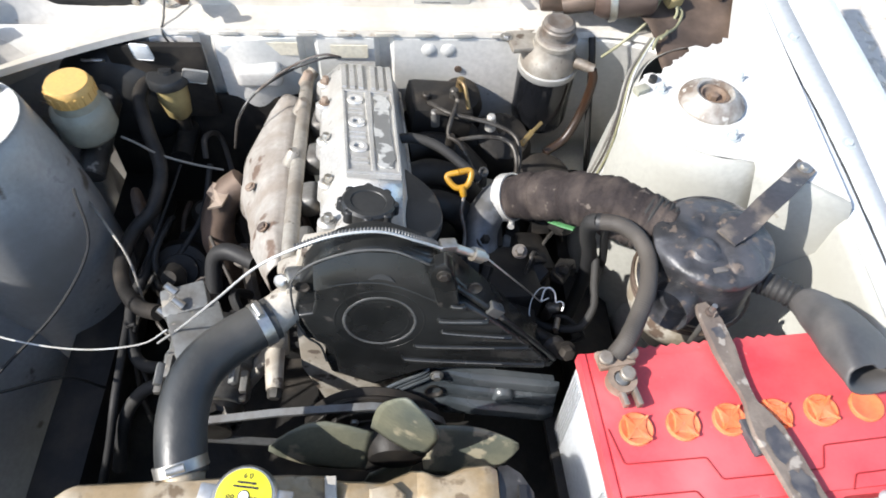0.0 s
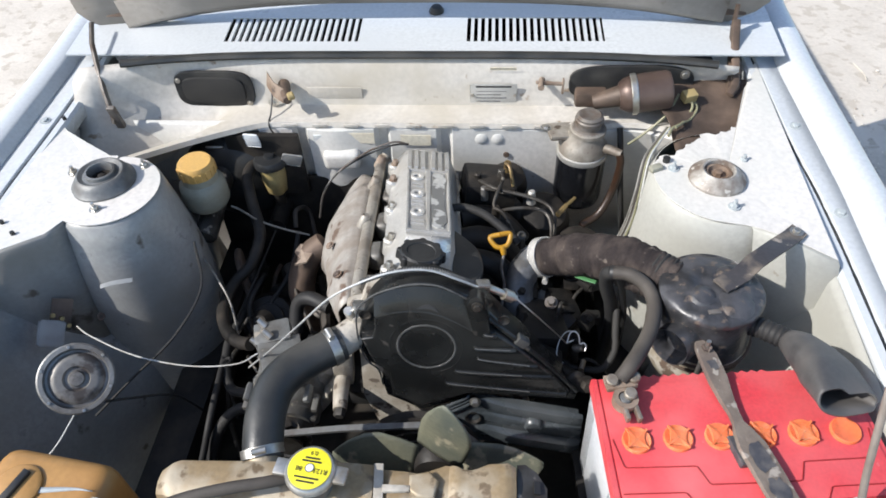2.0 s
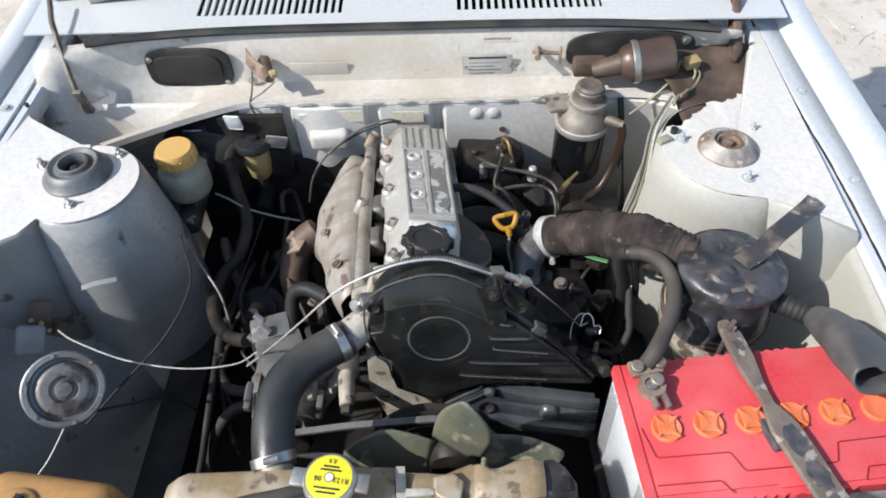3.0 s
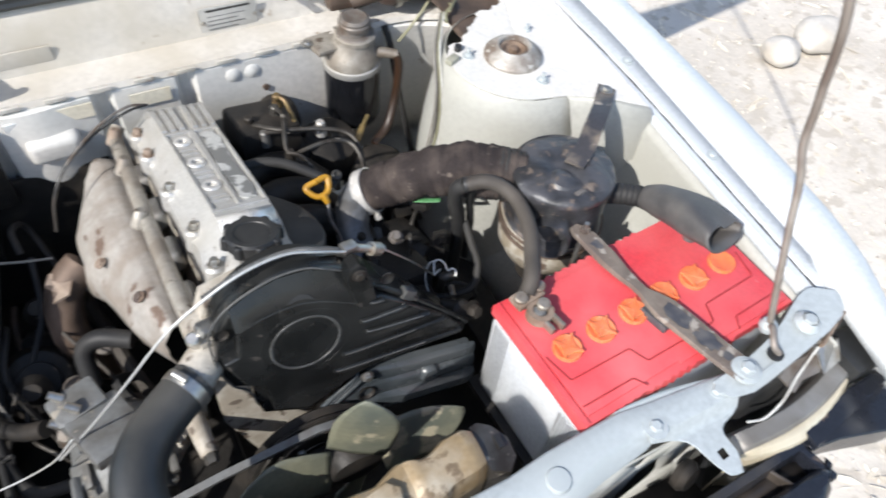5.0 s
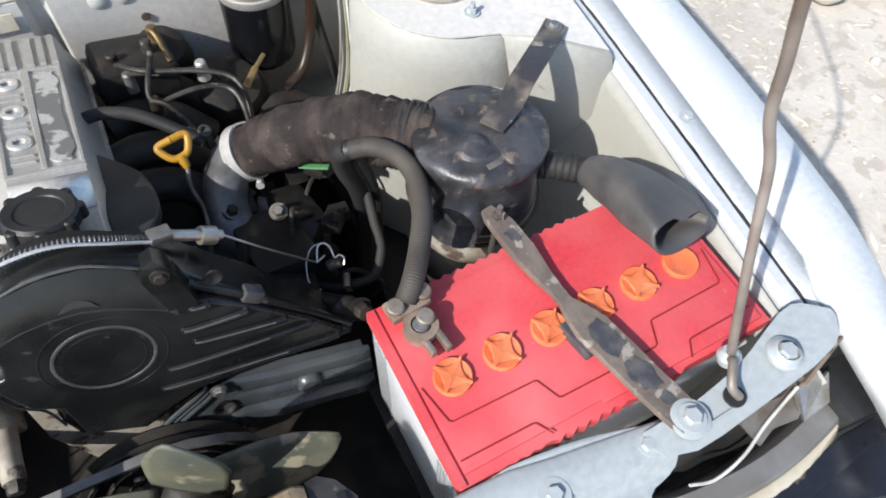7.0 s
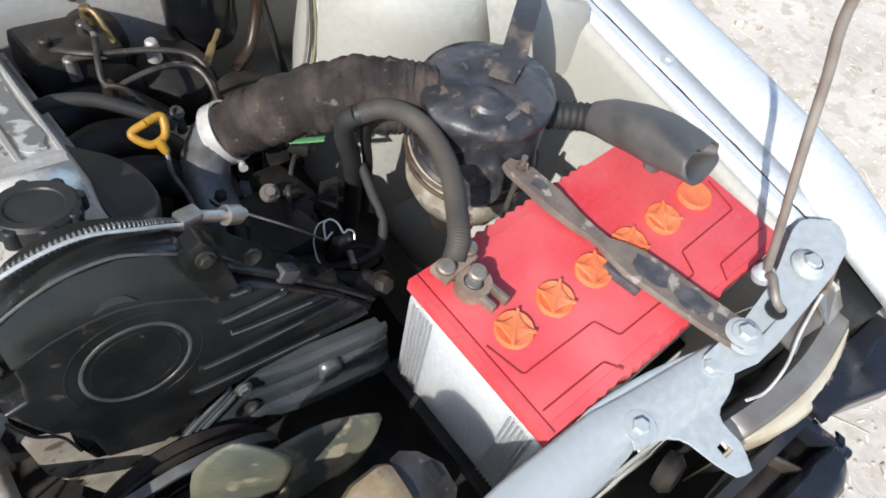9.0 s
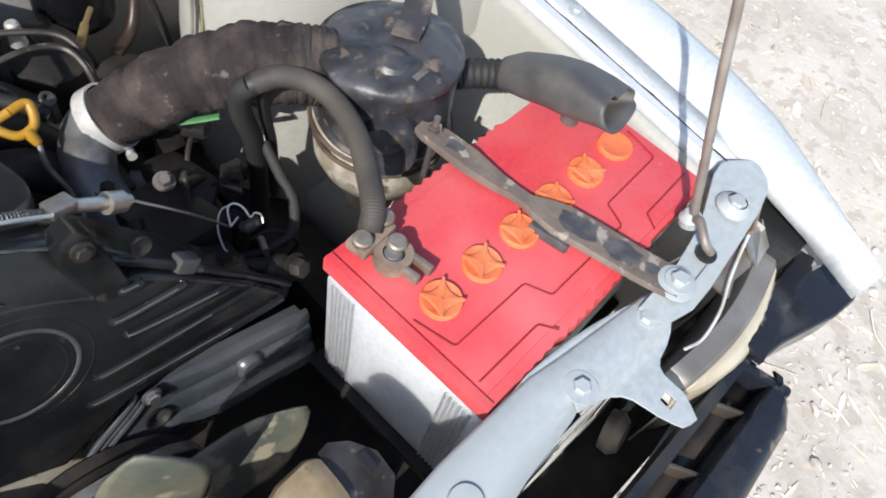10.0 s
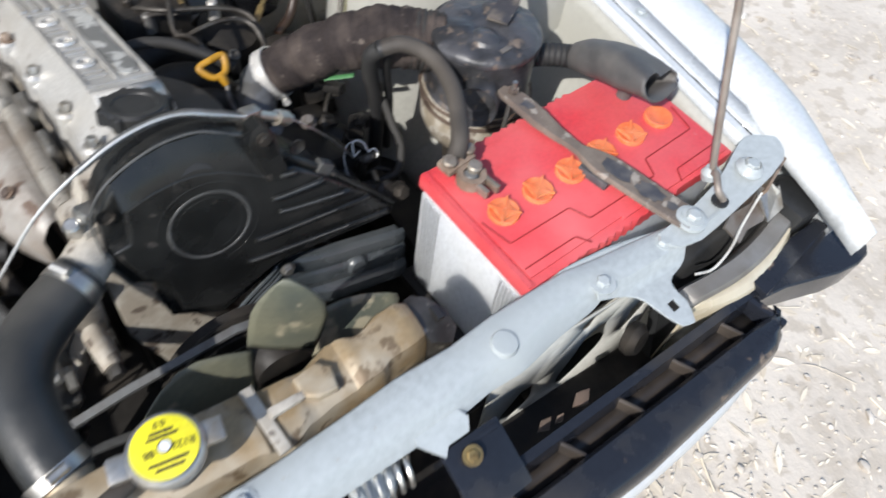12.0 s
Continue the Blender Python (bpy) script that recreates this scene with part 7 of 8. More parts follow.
# crank pulley and belt
PUL = Vector((0.026, 0.222, 0.556))
b = B()
add_lathe(b, PUL, EN, [(0, 0), (0.094, 0.0), (0.098, 0.004), (0.090, 0.011), (0.098, 0.018), (0.098, 0.022), (0.086, 0.025), (0.080, 0.017), (0.071, 0.016), (0.068, 0.022), (0.040, 0.024), (0.037, 0.036), (0, 0.036)], 56)
pul = part("crank_pulley", b, GREASY, engine, "black grooved crank pulley")
for r, w, out in ((0.090, 0.0014, 0.0245), (0.068, 0.0016, 0.0225), (0.050, 0.0012, 0.0245)):
    b = B()
    add_ring(b, PUL + EN * out, EN, r, w, 48, 6)
    part("rim", b, GREASY_METAL, pul)
for a in (2.05, 0.0, 4.15):
    b = B()
    add_bolt(b, PUL + EN * 0.023 + Vector((math.cos(a), 0.17 * math.sin(a), math.sin(a))) * 0.053, EN, 0.006, 0.0, 0.006)
    part("bolt", b, STEEL, pul)

# alternator
alt = thing("alternator", (-0.20, 0.30, 0.60), "dirty grey alternator beside the engine", "alternator")
b = B()
add_lathe(b, (-0.205, 0.36, 0.605), (0.02, -1, -0.10), [(0, 0), (0.045, 0), (0.058, 0.012), (0.060, 0.05), (0.064, 0.055), (0.064, 0.075), (0.058, 0.08), (0.056, 0.11), (0.044, 0.122), (0, 0.124)], 32)
body = part("alternator_body", b, ALT_GREY, alt)
for k in range(12):
    a = 2 * math.pi * k / 12
    b = B()
    add_box(b, (-0.203 + 0.056 * math.cos(a), 0.255, 0.631 + 0.056 * math.sin(a)), (0.010, 0.03, 0.010), (0, -math.degrees(a), 0), 0.002)
    part("fin", b, ALT_GREY, body)
b = B()
add_box(b, (-0.225, 0.345, 0.685), (0.06, 0.045, 0.035), (0, 0, 18), 0.006)
add_box(b, (-0.20, 0.30, 0.690), (0.07, 0.08, 0.02), (-4, 8, 22), 0.006)
part("rear_cap", b, ALT_GREY, body)
for p in ((-0.238, 0.355, 0.70), (-0.222, 0.33, 0.705), (-0.245, 0.325, 0.688), (-0.228, 0.300, 0.678)):
    b = B()
    add_cyl(b, p, Vector(p) + Vector((-0.012, 0.006, 0.010)), 0.006, 0.005, 10)
    part("terminal", b, STEEL, body)
b = B()
add_lathe(b, (-0.203, 0.226, 0.576), (0.02, -1, -0.05), [(0, 0), (0.032, 0), (0.034, 0.004), (0.027, 0.010), (0.034, 0.016), (0.034, 0.020), (0, 0.022)], 28)
part("pulley", b, GREASY_METAL, alt)
b = B()
add_lathe(b, (-0.200, 0.252, 0.580), (0.02, -1, 0.0), [(0, 0), (0.040, 0), (0.044, 0.01), (0.038, 0.03), (0.02, 0.036), (0, 0.036)], 24)
cf = part("cooling_fan", b, GREASY_METAL, alt)
for k in range(9):
    a = 2 * math.pi * k / 9
    b = B()
    add_box(b, (-0.200 + 0.036 * math.cos(a), 0.230, 0.58 + 0.036 * math.sin(a)), (0.008, 0.028, 0.016), (0, -math.degrees(a), 25), 0.002)
    part("vane", b, GREASY_METAL, cf)
belt = thing("fan_belt", (-0.08, 0.2, 0.62), "worn dark rubber fan belt", "belt")
b = B()
add_strip(b, [(-0.228, 0.208, 0.600), (-0.205, 0.208, 0.609), (-0.10, 0.209, 0.632), (-0.004, 0.206, 0.652), (0.026, 0.205, 0.658), (0.066, 0.205, 0.650), (0.102, 0.206, 0.625), (0.122, 0.210, 0.59), (0.128, 0.212, 0.556), (0.110, 0.216, 0.498), (0.066, 0.220, 0.462), (0.01, 0.222, 0.455), (-0.10, 0.215, 0.502), (-0.205, 0.209, 0.543), (-0.228, 0.208, 0.552)], (0, 0.005, 0), (0, 0, 0.005))
part("belt", b, GREY_PAINT, belt)

# radiator fan
fan = thing("radiator_fan", (0.035, 0.15, 0.62), "olive translucent plastic radiator fan", "fan")
b = B()
add_lathe(b, (0.057, 0.180, 0.63), (0, -1, 0), [(0, 0), (0.038, 0), (0.040, 0.02), (0.034, 0.034), (0.022, 0.038), (0, 0.038)], 32)
part("hub", b, GREASY, fan)
CHORD = ((0.030, 0.06, 0.085, 0.105, 0.122, 0.134, 0.142), (-0.028, -0.034, -0.037, -0.033, -0.023, -0.012, -0.002), (0.030, 0.029, 0.027, 0.022, 0.015, 0.009, 0.003))
for k in range(4):
    a = radians((84, 8, -94, 168)[k])
    b = B()
    rows = []
    u = Vector((math.cos(a), 0, math.sin(a)))
    w = Vector((-math.sin(a), 0, math.cos(a)))
    for j in range(13):
        r = 0.030 + 0.112 * j / 12
        pitch = -0.45 if k == 3 else 0.62
        trail, lead = np.interp(r, CHORD[0], CHORD[1]), np.interp(r, CHORD[0], CHORD[2])
        row = []
        for i in range(11):
            q = trail + (lead - trail) * i / 10
            row.append(Vector((0.057, 0.152 + pitch * q + 4.0 * q * q, 0.632)) + (u * r * (1.22 if k == 0 else 1.11) + w * q * 1.11))
        rows.append(row)
    add_grid(b, rows)
    part("blade", b, FAN_GREEN, fan, thick=0.003, sharp=60)

# ---- radiator ----
rad = thing("radiator", (-0.05, 0.05, 0.42), "radiator with a dusty tan brass top tank", "radiator")
b = B()
rows = []
for k in range(93):
    x = -0.286 + k * (0.452 / 92)
    e = min(1, (k + 0.3) / 4.0, (92.3 - k) / 4.0)
    zt = along(((-0.286, 0.776), (-0.27, 0.786), (-0.012, 0.785), (-0.006, 0.778), (0.002, 0.778), (0.006, 0.784), (0.030, 0.784), (0.036, 0.781), (0.082, 0.781), (0.090, 0.788), (0.156, 0.790), (0.166, 0.786)), x)
    yb = along(((-0.286, 0.066), (-0.262, 0.076), (-0.05, 0.082), (-0.010, 0.080), (0.010, 0.074), (0.048, 0.073), (0.058, 0.077), (0.078, 0.085), (0.088, 0.083), (0.104, 0.076), (0.114, 0.077), (0.132, 0.085), (0.158, 0.087), (0.166, 0.083)), x)
    yf = along(((-0.286, 0.030), (-0.262, 0.022), (-0.02, 0.016), (0.010, 0.008), (0.030, 0.018), (0.060, 0.024), (0.110, 0.027), (0.122, 0.033), (0.152, 0.035), (0.166, 0.039)), x)
    rows.append([(x, yb + 0.003, 0.70), (x, yb + 0.003, 0.752), (x, yb + 0.002, zt - 0.010), (x, yb - 0.002, zt - 0.002), (x, yb - 0.007, zt), (x, (yb + yf) / 2, zt + 0.001), (x, yf + 0.010, zt - 0.001), (x, yf + 0.004, zt - 0.005), (x, yf, zt - 0.016), (x, yf - 0.003, 0.745), (x, yf - 0.003, 0.70)])
add_grid(b, rows)
b.faces.new(list(b.verts)[:11])
b.faces.new(list(b.verts)[-11:])
tank = part("top_tank", b, BRASS, rad, "dusty tan brass top tank", sharp=30)
b = B()
add_prism(b, [(-0.012, 0.078, 0.786), (0.000, 0.078, 0.786), (0.006, 0.010, 0.784), (-0.006, 0.008, 0.784)], (0, 0, 0.004), 0.002, 2)
add_prism(b, [(0.002, 0.050, 0.787), (0.036, 0.050, 0.787), (0.036, 0.042, 0.787), (0.002, 0.040, 0.787)], (0, 0, 0.005), 0.002, 2)
part("filler_strap", b, CAST_TAN, tank, "stained soldered strap across the tank")
b = B()
add_prism(b, [(0.034, 0.064, 0.780), (0.058, 0.070, 0.780), (0.071, 0.058, 0.780), (0.066, 0.036, 0.780), (0.046, 0.036, 0.780), (0.034, 0.044, 0.780)], (0, 0, 0.011), 0.004, 3)
part("boss", b, BRASS, tank, "raised soldered boss")
b = B()
add_box(b, (-0.055, 0.053, 0.55), (0.47, 0.035, 0.30), (0, 0, 0), 0.003)
core = part("core", b, GREASY, rad)
b = B()
add_box(b, (-0.055, 0.053, 0.40), (0.48, 0.06, 0.06), (0, 0, 0), 0.006)
part("bottom_tank", b, GREASY, rad)
b = B()
add_prism(b, [(0.1675, 0.086, 0.782), (0.178, 0.088, 0.780), (0.192, 0.080, 0.776), (0.205, 0.062, 0.770), (0.204, 0.040, 0.768), (0.190, 0.026, 0.768), (0.1675, 0.034, 0.778)], (0, 0, -0.07), 0.003)
part("side_bracket", b, GREASY_METAL, rad, "dull bent side bracket")
b = B()
add_box(b, (0.192, 0.060, 0.7755), (0.008, 0.016, 0.003), (0, 14, 0))
part("slot", b, INK, rad)
b = B()
add_tube(b, [(-0.163, 0.062, 0.745), (-0.163, 0.075, 0.757), (-0.163, 0.094, 0.766)], 0.023, 16, 5)
part("inlet_neck", b, BRASS, rad)
# pressure cap
b = B()
add_cyl(b, (-0.081, 0.047, 0.785), (-0.081, 0.047, 0.823), 0.021, 0.021, 24)
add_cyl(b, (-0.10, 0.047, 0.805), (-0.125, 0.043, 0.806), 0.005, 0.0045, 10)
part("filler_neck", b, ALU_DARK, tank)
b = B()
add_lathe(b, (-0.081, 0.047, 0.820), (0, 0, 1), [(0.031, 0.0), (0.0315, 0.004), (0.0305, 0.009), (0.028, 0.0115), (0, 0.0118)], 40)
for s in (1, -1):
    q = Vector((-0.081, 0.047, 0.824)) + Vector((0.034, -0.004, 0)) * s
    add_box(b, q, (0.022, 0.022, 0.007), (0, 0, -8), 0.003)
cap = part("pressure_cap", b, STEEL, tank, "steel radiator pressure cap with a yellow label")
b = B()
add_lathe(b, (-0.081, 0.047, 0.8318), (0, 0, 1), [(0.0262, 0), (0.0262, 0.0006), (0.0255, 0.0008), (0, 0.0008)], 40)
lab = part("label", b, LABEL_YELLOW, cap, "round yellow printed label")
b = B()
add_lathe(b, (-0.081, 0.047, 0.8328), (0, 0, 1), [(0.0052, 0), (0.0052, 0.0004), (0, 0.0004)], 24)
part("emblem", b, WHITE_PLASTIC, lab)
b = B()
add_ring(b, (-0.081, 0.047, 0.8332), (0, 0, 1), 0.0052, 0.0005, 24, 4)
part("emblem_ring", b, INK, lab)
UP = pose(-0.081, 0.047, 0.8330, 0, 0, 172)
letters("lettering", "R123", 0.0085, UP @ pose(-0.014, 0.0022, 0), INK, lab)
letters("lettering", "88", 0.0085, UP @ pose(0.0125, 0.0022, 0), INK, lab)
letters("lettering", "0.9", 0.0075, UP @ pose(0, -0.0195, 0), INK, lab)
for k, (w, yy) in enumerate(((0.022, 0.0175), (0.030, 0.0125), (0.024, -0.0085), (0.018, -0.0125))):
    b = B()
    add_box(b, UP @ Vector((0, yy, 0.0001)), (w, 0.0022, 0.0004), (0, 0, 172))
    part("text_bar", b, INK, lab)

# top radiator hose
hose = thing("radiator_hose", (-0.15, 0.18, 0.77), "thick black rubber upper radiator hose with steel clamps", "hose")
b = B()
add_tube(b, [(-0.086, 0.270, 0.778), (-0.104, 0.258, 0.778), (-0.128, 0.240, 0.779), (-0.151, 0.216, 0.781), (-0.166, 0.186, 0.782), (-0.170, 0.148, 0.779), (-0.167, 0.114, 0.772), (-0.163, 0.090, 0.764)], 0.0265, 22, 8, swell=lambda u: 1.0 + 0.04 * math.sin(math.pi * u))
part("hose_body", b, HOSE_RUBBER, hose)
b = B()
add_band(b, (-0.098, 0.262, 0.778), (-0.82, -0.56, 0.0), 0.0268, 0.013)
part("clamp", b, STEEL, hose)
b = B()
add_band(b, (-0.165, 0.098, 0.768), (0.25, -0.80, -0.42), 0.0268, 0.012)
part("clamp", b, STEEL, hose)
ov = thing("overflow_hose", (-0.2, 0.03, 0.80), "thin grey-black overflow hose on the radiator", "hose")
b = B()
add_tube(b, [(-0.115, 0.045, 0.806), (-0.140, 0.036, 0.811), (-0.181, 0.027, 0.812), (-0.235, 0.014, 0.806), (-0.285, -0.004, 0.795), (-0.33, -0.012, 0.77)], 0.0075, 10, 8)
part("tube", b, CONDUIT, ov)

# ---- accelerator cable over the timing cover ----
acc = thing("accelerator_cable", (0.04, 0.29, 0.88), "bare steel and black control cable over the timing cover", "cable")
b = B()
add_tube(b, [(-0.262, 0.30, 0.66), (-0.205, 0.292, 0.728), (-0.150, 0.288, 0.795), (-0.095, 0.290, 0.856), (-0.045, 0.294, 0.888), (0.0, 0.298, 0.905), (0.045, 0.302, 0.905), (0.085, 0.304, 0.885), (0.113, 0.306, 0.868)], 0.0016, 8, 8)
part("sheath", b, WIRE_STEEL, acc)
b = B()
add_tube(b, [(-0.05, 0.300, 0.880), (0.0, 0.304, 0.899), (0.05, 0.308, 0.899), (0.09, 0.311, 0.878), (0.108, 0.313, 0.865)], 0.0034, 8, 70, swell=lambda u: 1 + 0.28 * math.sin(u * 330))
part("black_sheath", b, GREY_PAINT, acc, "ribbed dark cable sheath")
b = B()
add_box(b, (0.120, 0.314, 0.864), (0.020, 0.014, 0.009), (0, 15, 15), 0.002)
add_cyl(b, (0.118, 0.315, 0.862), (0.168, 0.322, 0.826), 0.0058, 0.005, 12)
add_cyl(b, (0.150, 0.319, 0.839), (0.162, 0.321, 0.830), 0.009, 0.009, 10)
part("adjuster", b, STEEL, acc, "zinc-plated cable adjuster")
b = B()
add_tube(b, [(0.168, 0.322, 0.826), (0.2065, 0.3150, 0.7864), (0.2525, 0.3290, 0.7104)], 0.0012, 6, 4)
part("inner_wire", b, STEEL, acc)
b = B()
add_tube(b, [(0.2525, 0.3290, 0.7114), (0.2581, 0.3420, 0.7204), (0.2653, 0.3430, 0.7234), (0.2708, 0.3360, 0.7214), (0.2720, 0.3250, 0.7164), (0.2772, 0.3250, 0.7184), (0.2811, 0.3205, 0.7174), (0.2790, 0.3140, 0.7124)], 0.0011, 6, 6)
add_tube(b, [(0.2525, 0.3290, 0.7114), (0.2628, 0.3315, 0.7164)], 0.0011, 6, 2)
part("return_spring", b, WIRE_STEEL, acc, "twisted bright wire spring")
b = B()
add_tube(b, [(0.2653, 0.3430, 0.7234), (0.2525, 0.3450, 0.7194), (0.2425, 0.3360, 0.7104), (0.2381, 0.3240, 0.7024), (0.2380, 0.3140, 0.6974), (0.2475, 0.3060, 0.6894)], 0.0009, 6, 6)
part("spring_wire", b, WIRE_STEEL, acc, "loop of thin bright wire")
b = B()
add_cyl(b, (0.2645, 0.3220, 0.7054), (0.2775, 0.3190, 0.7134), 0.0075, 0.006, 12, 0.001)
add_cyl(b, (0.2665, 0.3280, 0.7014), (0.2705, 0.3420, 0.6494), 0.006, 0.008, 10, 0.001)
part("throttle_lever", b, GREASY_METAL, acc, "greasy lever end")
b = B()
add_tube(b, [(0.2345, 0.3440, 0.6514), (0.2515, 0.3340, 0.6514), (0.2695, 0.3230, 0.6524), (0.2835, 0.3180, 0.6564), (0.3075, 0.3140, 0.6624), (0.3205, 0.3200, 0.6714), (0.3315, 0.3380, 0.6854), (0.3335, 0.3640, 0.7004), (0.3365, 0.3940, 0.7194)], 0.0058, 10, 8)
part("fuel_hose", b, RUBBER, acc)
b = B()
add_band(b, (0.2825, 0.3185, 0.6562), (0.95, -0.3, 0.2), 0.0064, 0.006)
part("hose_clip", b, STEEL, acc)

# ---- left side of the bay ----
br = thing("brake_reservoir", (-0.415, 0.645, 0.68), "milky brake fluid reservoir with an orange-yellow cap", "brake reservoir")
RC = Vector((-0.420, 0.648, 0.004))
b = B()
add_lathe(b, RC, (0, 0, 1), [(0.0, 0.806), (0.030, 0.8055), (0.0330, 0.801), (0.0342, 0.795), (0.0342, 0.779), (0.032, 0.777), (0, 0.777)], 36)
lidc = part("cap", b, CAP_YELLOW, br, "orange-yellow screw cap")
for k in range(18):
    a = 2 * math.pi * k / 18
    b = B()
    add_box(b, RC + Vector((0.0345 * math.cos(a), 0.0345 * math.sin(a), 0.788)), (0.003, 0.004, 0.016), (0, 0, math.degrees(a)), 0.001)
    part("grip_rib", b, CAP_YELLOW, lidc)
b = B()
add_lathe(b, RC, (0, 0, 1), [(0.033, 0.779), (0.034, 0.765), (0.042, 0.757), (0.0435, 0.745), (0.0435, 0.715), (0.038, 0.705), (0.028, 0.70), (0, 0.70)], 36)
part("bottle", b, MILKY, br, "milky grey plastic bottle")
b = B()
add_cyl(b, RC + Vector((0, -0.06, 0.665)), RC + Vector((0, 0.10, 0.70)), 0.021, 0.024, 18, 0.003)
add_cyl(b, RC + Vector((0, 0, 0.66)), RC + Vector((0, 0, 0.705)), 0.018, 0.022, 16)
add_cyl(b, RC + Vector((-0.02, -0.03, 0.64)), RC + Vector((-0.02, -0.045, 0.672)), 0.010, 0.010, 10)
part("master_cylinder", b, GREASY_METAL, br, "grimy alloy master cylinder")
bo = thing("brake_booster", (-0.40, 0.80, 0.70), "black round brake booster on the firewall", "brake booster")
b = B()
add_lathe(b, (-0.405, 0.825, 0.665), (0, -1, -0.1), [(0.10, 0.0), (0.118, 0.01), (0.120, 0.03), (0.112, 0.05), (0.085, 0.075), (0.05, 0.09), (0, 0.092)], 44)
part("shell", b, BLACK_PLASTIC, bo)
b = B()
add_box(b, (-0.425, 0.752, 0.762), (0.035, 0.004, 0.010), (40, 0, 0), 0.001)
part("sticker", b, STEEL, bo, "small silver sticker")
b = B()
add_cyl(b, (-0.352, 0.80, 0.71), (-0.345, 0.76, 0.72), 0.013, 0.011, 14)
part("check_valve", b, RUBBER, bo)
b = B()
add_tube(b, [(-0.350, 0.765, 0.722), (-0.358, 0.715, 0.720), (-0.340, 0.661, 0.700), (-0.316, 0.603, 0.670), (-0.326, 0.548, 0.640), (-0.354, 0.516, 0.622), (-0.362, 0.457, 0.615), (-0.340, 0.405, 0.622), (-0.307, 0.370, 0.635), (-0.273, 0.350, 0.655)], 0.0115, 12, 8)
part("vacuum_hose", b, GREASY, bo, "black rubber vacuum hose")
cr = thing("clutch_reservoir", (-0.318, 0.75, 0.64), "small amber clutch reservoir with a black cap", "clutch reservoir")
CRV = Vector((-0.318, 0.752, 0))
b = B()
add_lathe(b, CRV, (0, 0, 1), [(0, 0.748), (0.010, 0.747), (0.012, 0.741), (0.030, 0.739), (0.0345, 0.733), (0.0345, 0.724), (0.030, 0.721), (0, 0.721)], 32)
part("cap", b, BLACK_PLASTIC, cr)
b = B()
add_lathe(b, CRV, (0, 0, 1), [(0.027, 0.722), (0.026, 0.69), (0.021, 0.655), (0.013, 0.645), (0, 0.645)], 28)
part("bottle", b, MILKY_YELLOW, cr)
b = B()
add_cyl(b, CRV + Vector((0, 0, 0.60)), CRV + Vector((0, 0, 0.65)), 0.012, 0.013, 12)
add_cyl(b, CRV + Vector((0, 0.09, 0.60)), CRV + Vector((0, -0.06, 0.60)), 0.018, 0.018, 16)
part("slave_body", b, GREASY, cr)
b = B()
add_box(b, (-0.341, 0.745, 0.785), (0.030, 0.004, 0.034), (12, 0, -6), 0.004)
part("bright_bracket", b, WHITE_PLASTIC, cr, "bright plated bracket")
b = B()
add_box(b, (-0.272, 0.748, 0.735), (0.040, 0.004, 0.030), (12, 18, 12), 0.004)
part("side_bracket", b, ALU, cr)

# loose wires and pipes on the left
lw = thing("loose_wire", (-0.37, 0.28, 0.71), "thin pale wire strung from horn relay to alternator", "wire")
b = B()
add_tube(b, [(-0.558, 0.345, 0.700), (-0.513, 0.314, 0.714), (-0.428, 0.281, 0.712), (-0.336, 0.265, 0.712), (-0.263, 0.271, 0.712), (-0.232, 0.29, 0.715)], 0.0012, 6, 8)
part("wire", b, WIRE_WHITE, lw)
pipes = thing("brake_pipe", (-0.45, 0.60, 0.70), "thin bent steel brake pipes by the master cylinder", "pipe")
for pts, m in ((((-0.508, 0.700, 0.722), (-0.480, 0.690, 0.722), (-0.450, 0.671, 0.720), (-0.426, 0.636, 0.712), (-0.424, 0.620, 0.69)), DULL_STEEL), (((-0.435, 0.640, 0.690), (-0.470, 0.650, 0.690), (-0.492, 0.650, 0.682), (-0.497, 0.622, 0.680), (-0.469, 0.576, 0.680), (-0.412, 0.537, 0.678), (-0.366, 0.483, 0.670), (-0.335, 0.442, 0.650), (-0.32, 0.40, 0.60)), WIRE_GREY), (((-0.368, 0.63, 0.715), (-0.345, 0.62, 0.712), (-0.317, 0.62, 0.686), (-0.27, 0.62, 0.664), (-0.225, 0.62, 0.65)), WIRE_GREY)):
    b = B()
    add_tube(b, pts, 0.0021, 6, 8)
    part("pipe", b, m, pipes)
under = thing("hose_bundle", (-0.33, 0.35, 0.55), "oily black hoses low beside the engine", "hose")
for pts, r in ((((-0.35, 0.62, 0.60), (-0.34, 0.52, 0.57), (-0.36, 0.42, 0.55), (-0.33, 0.33, 0.55), (-0.26, 0.30, 0.58)), 0.009), (((-0.36, 0.20, 0.45), (-0.335, 0.25, 0.53), (-0.30, 0.28, 0.56), (-0.25, 0.28, 0.56)), 0.010), (((-0.22, 0.42, 0.60), (-0.215, 0.45, 0.64), (-0.19, 0.45, 0.66), (-0.15, 0.43, 0.66)), 0.013), (((-0.26, 0.66, 0.62), (-0.27, 0.58, 0.58), (-0.31, 0.50, 0.55), (-0.33, 0.44, 0.52)), 0.005), (((-0.40, 0.10, 0.40), (-0.36, 0.20, 0.50), (-0.345, 0.27, 0.56), (-0.36, 0.40, 0.55)), 0.006)):
    b = B()
    add_tube(b, pts, r, 10, 8)
    part("hose", b, RUBBER, under)
_r = random.Random(21)
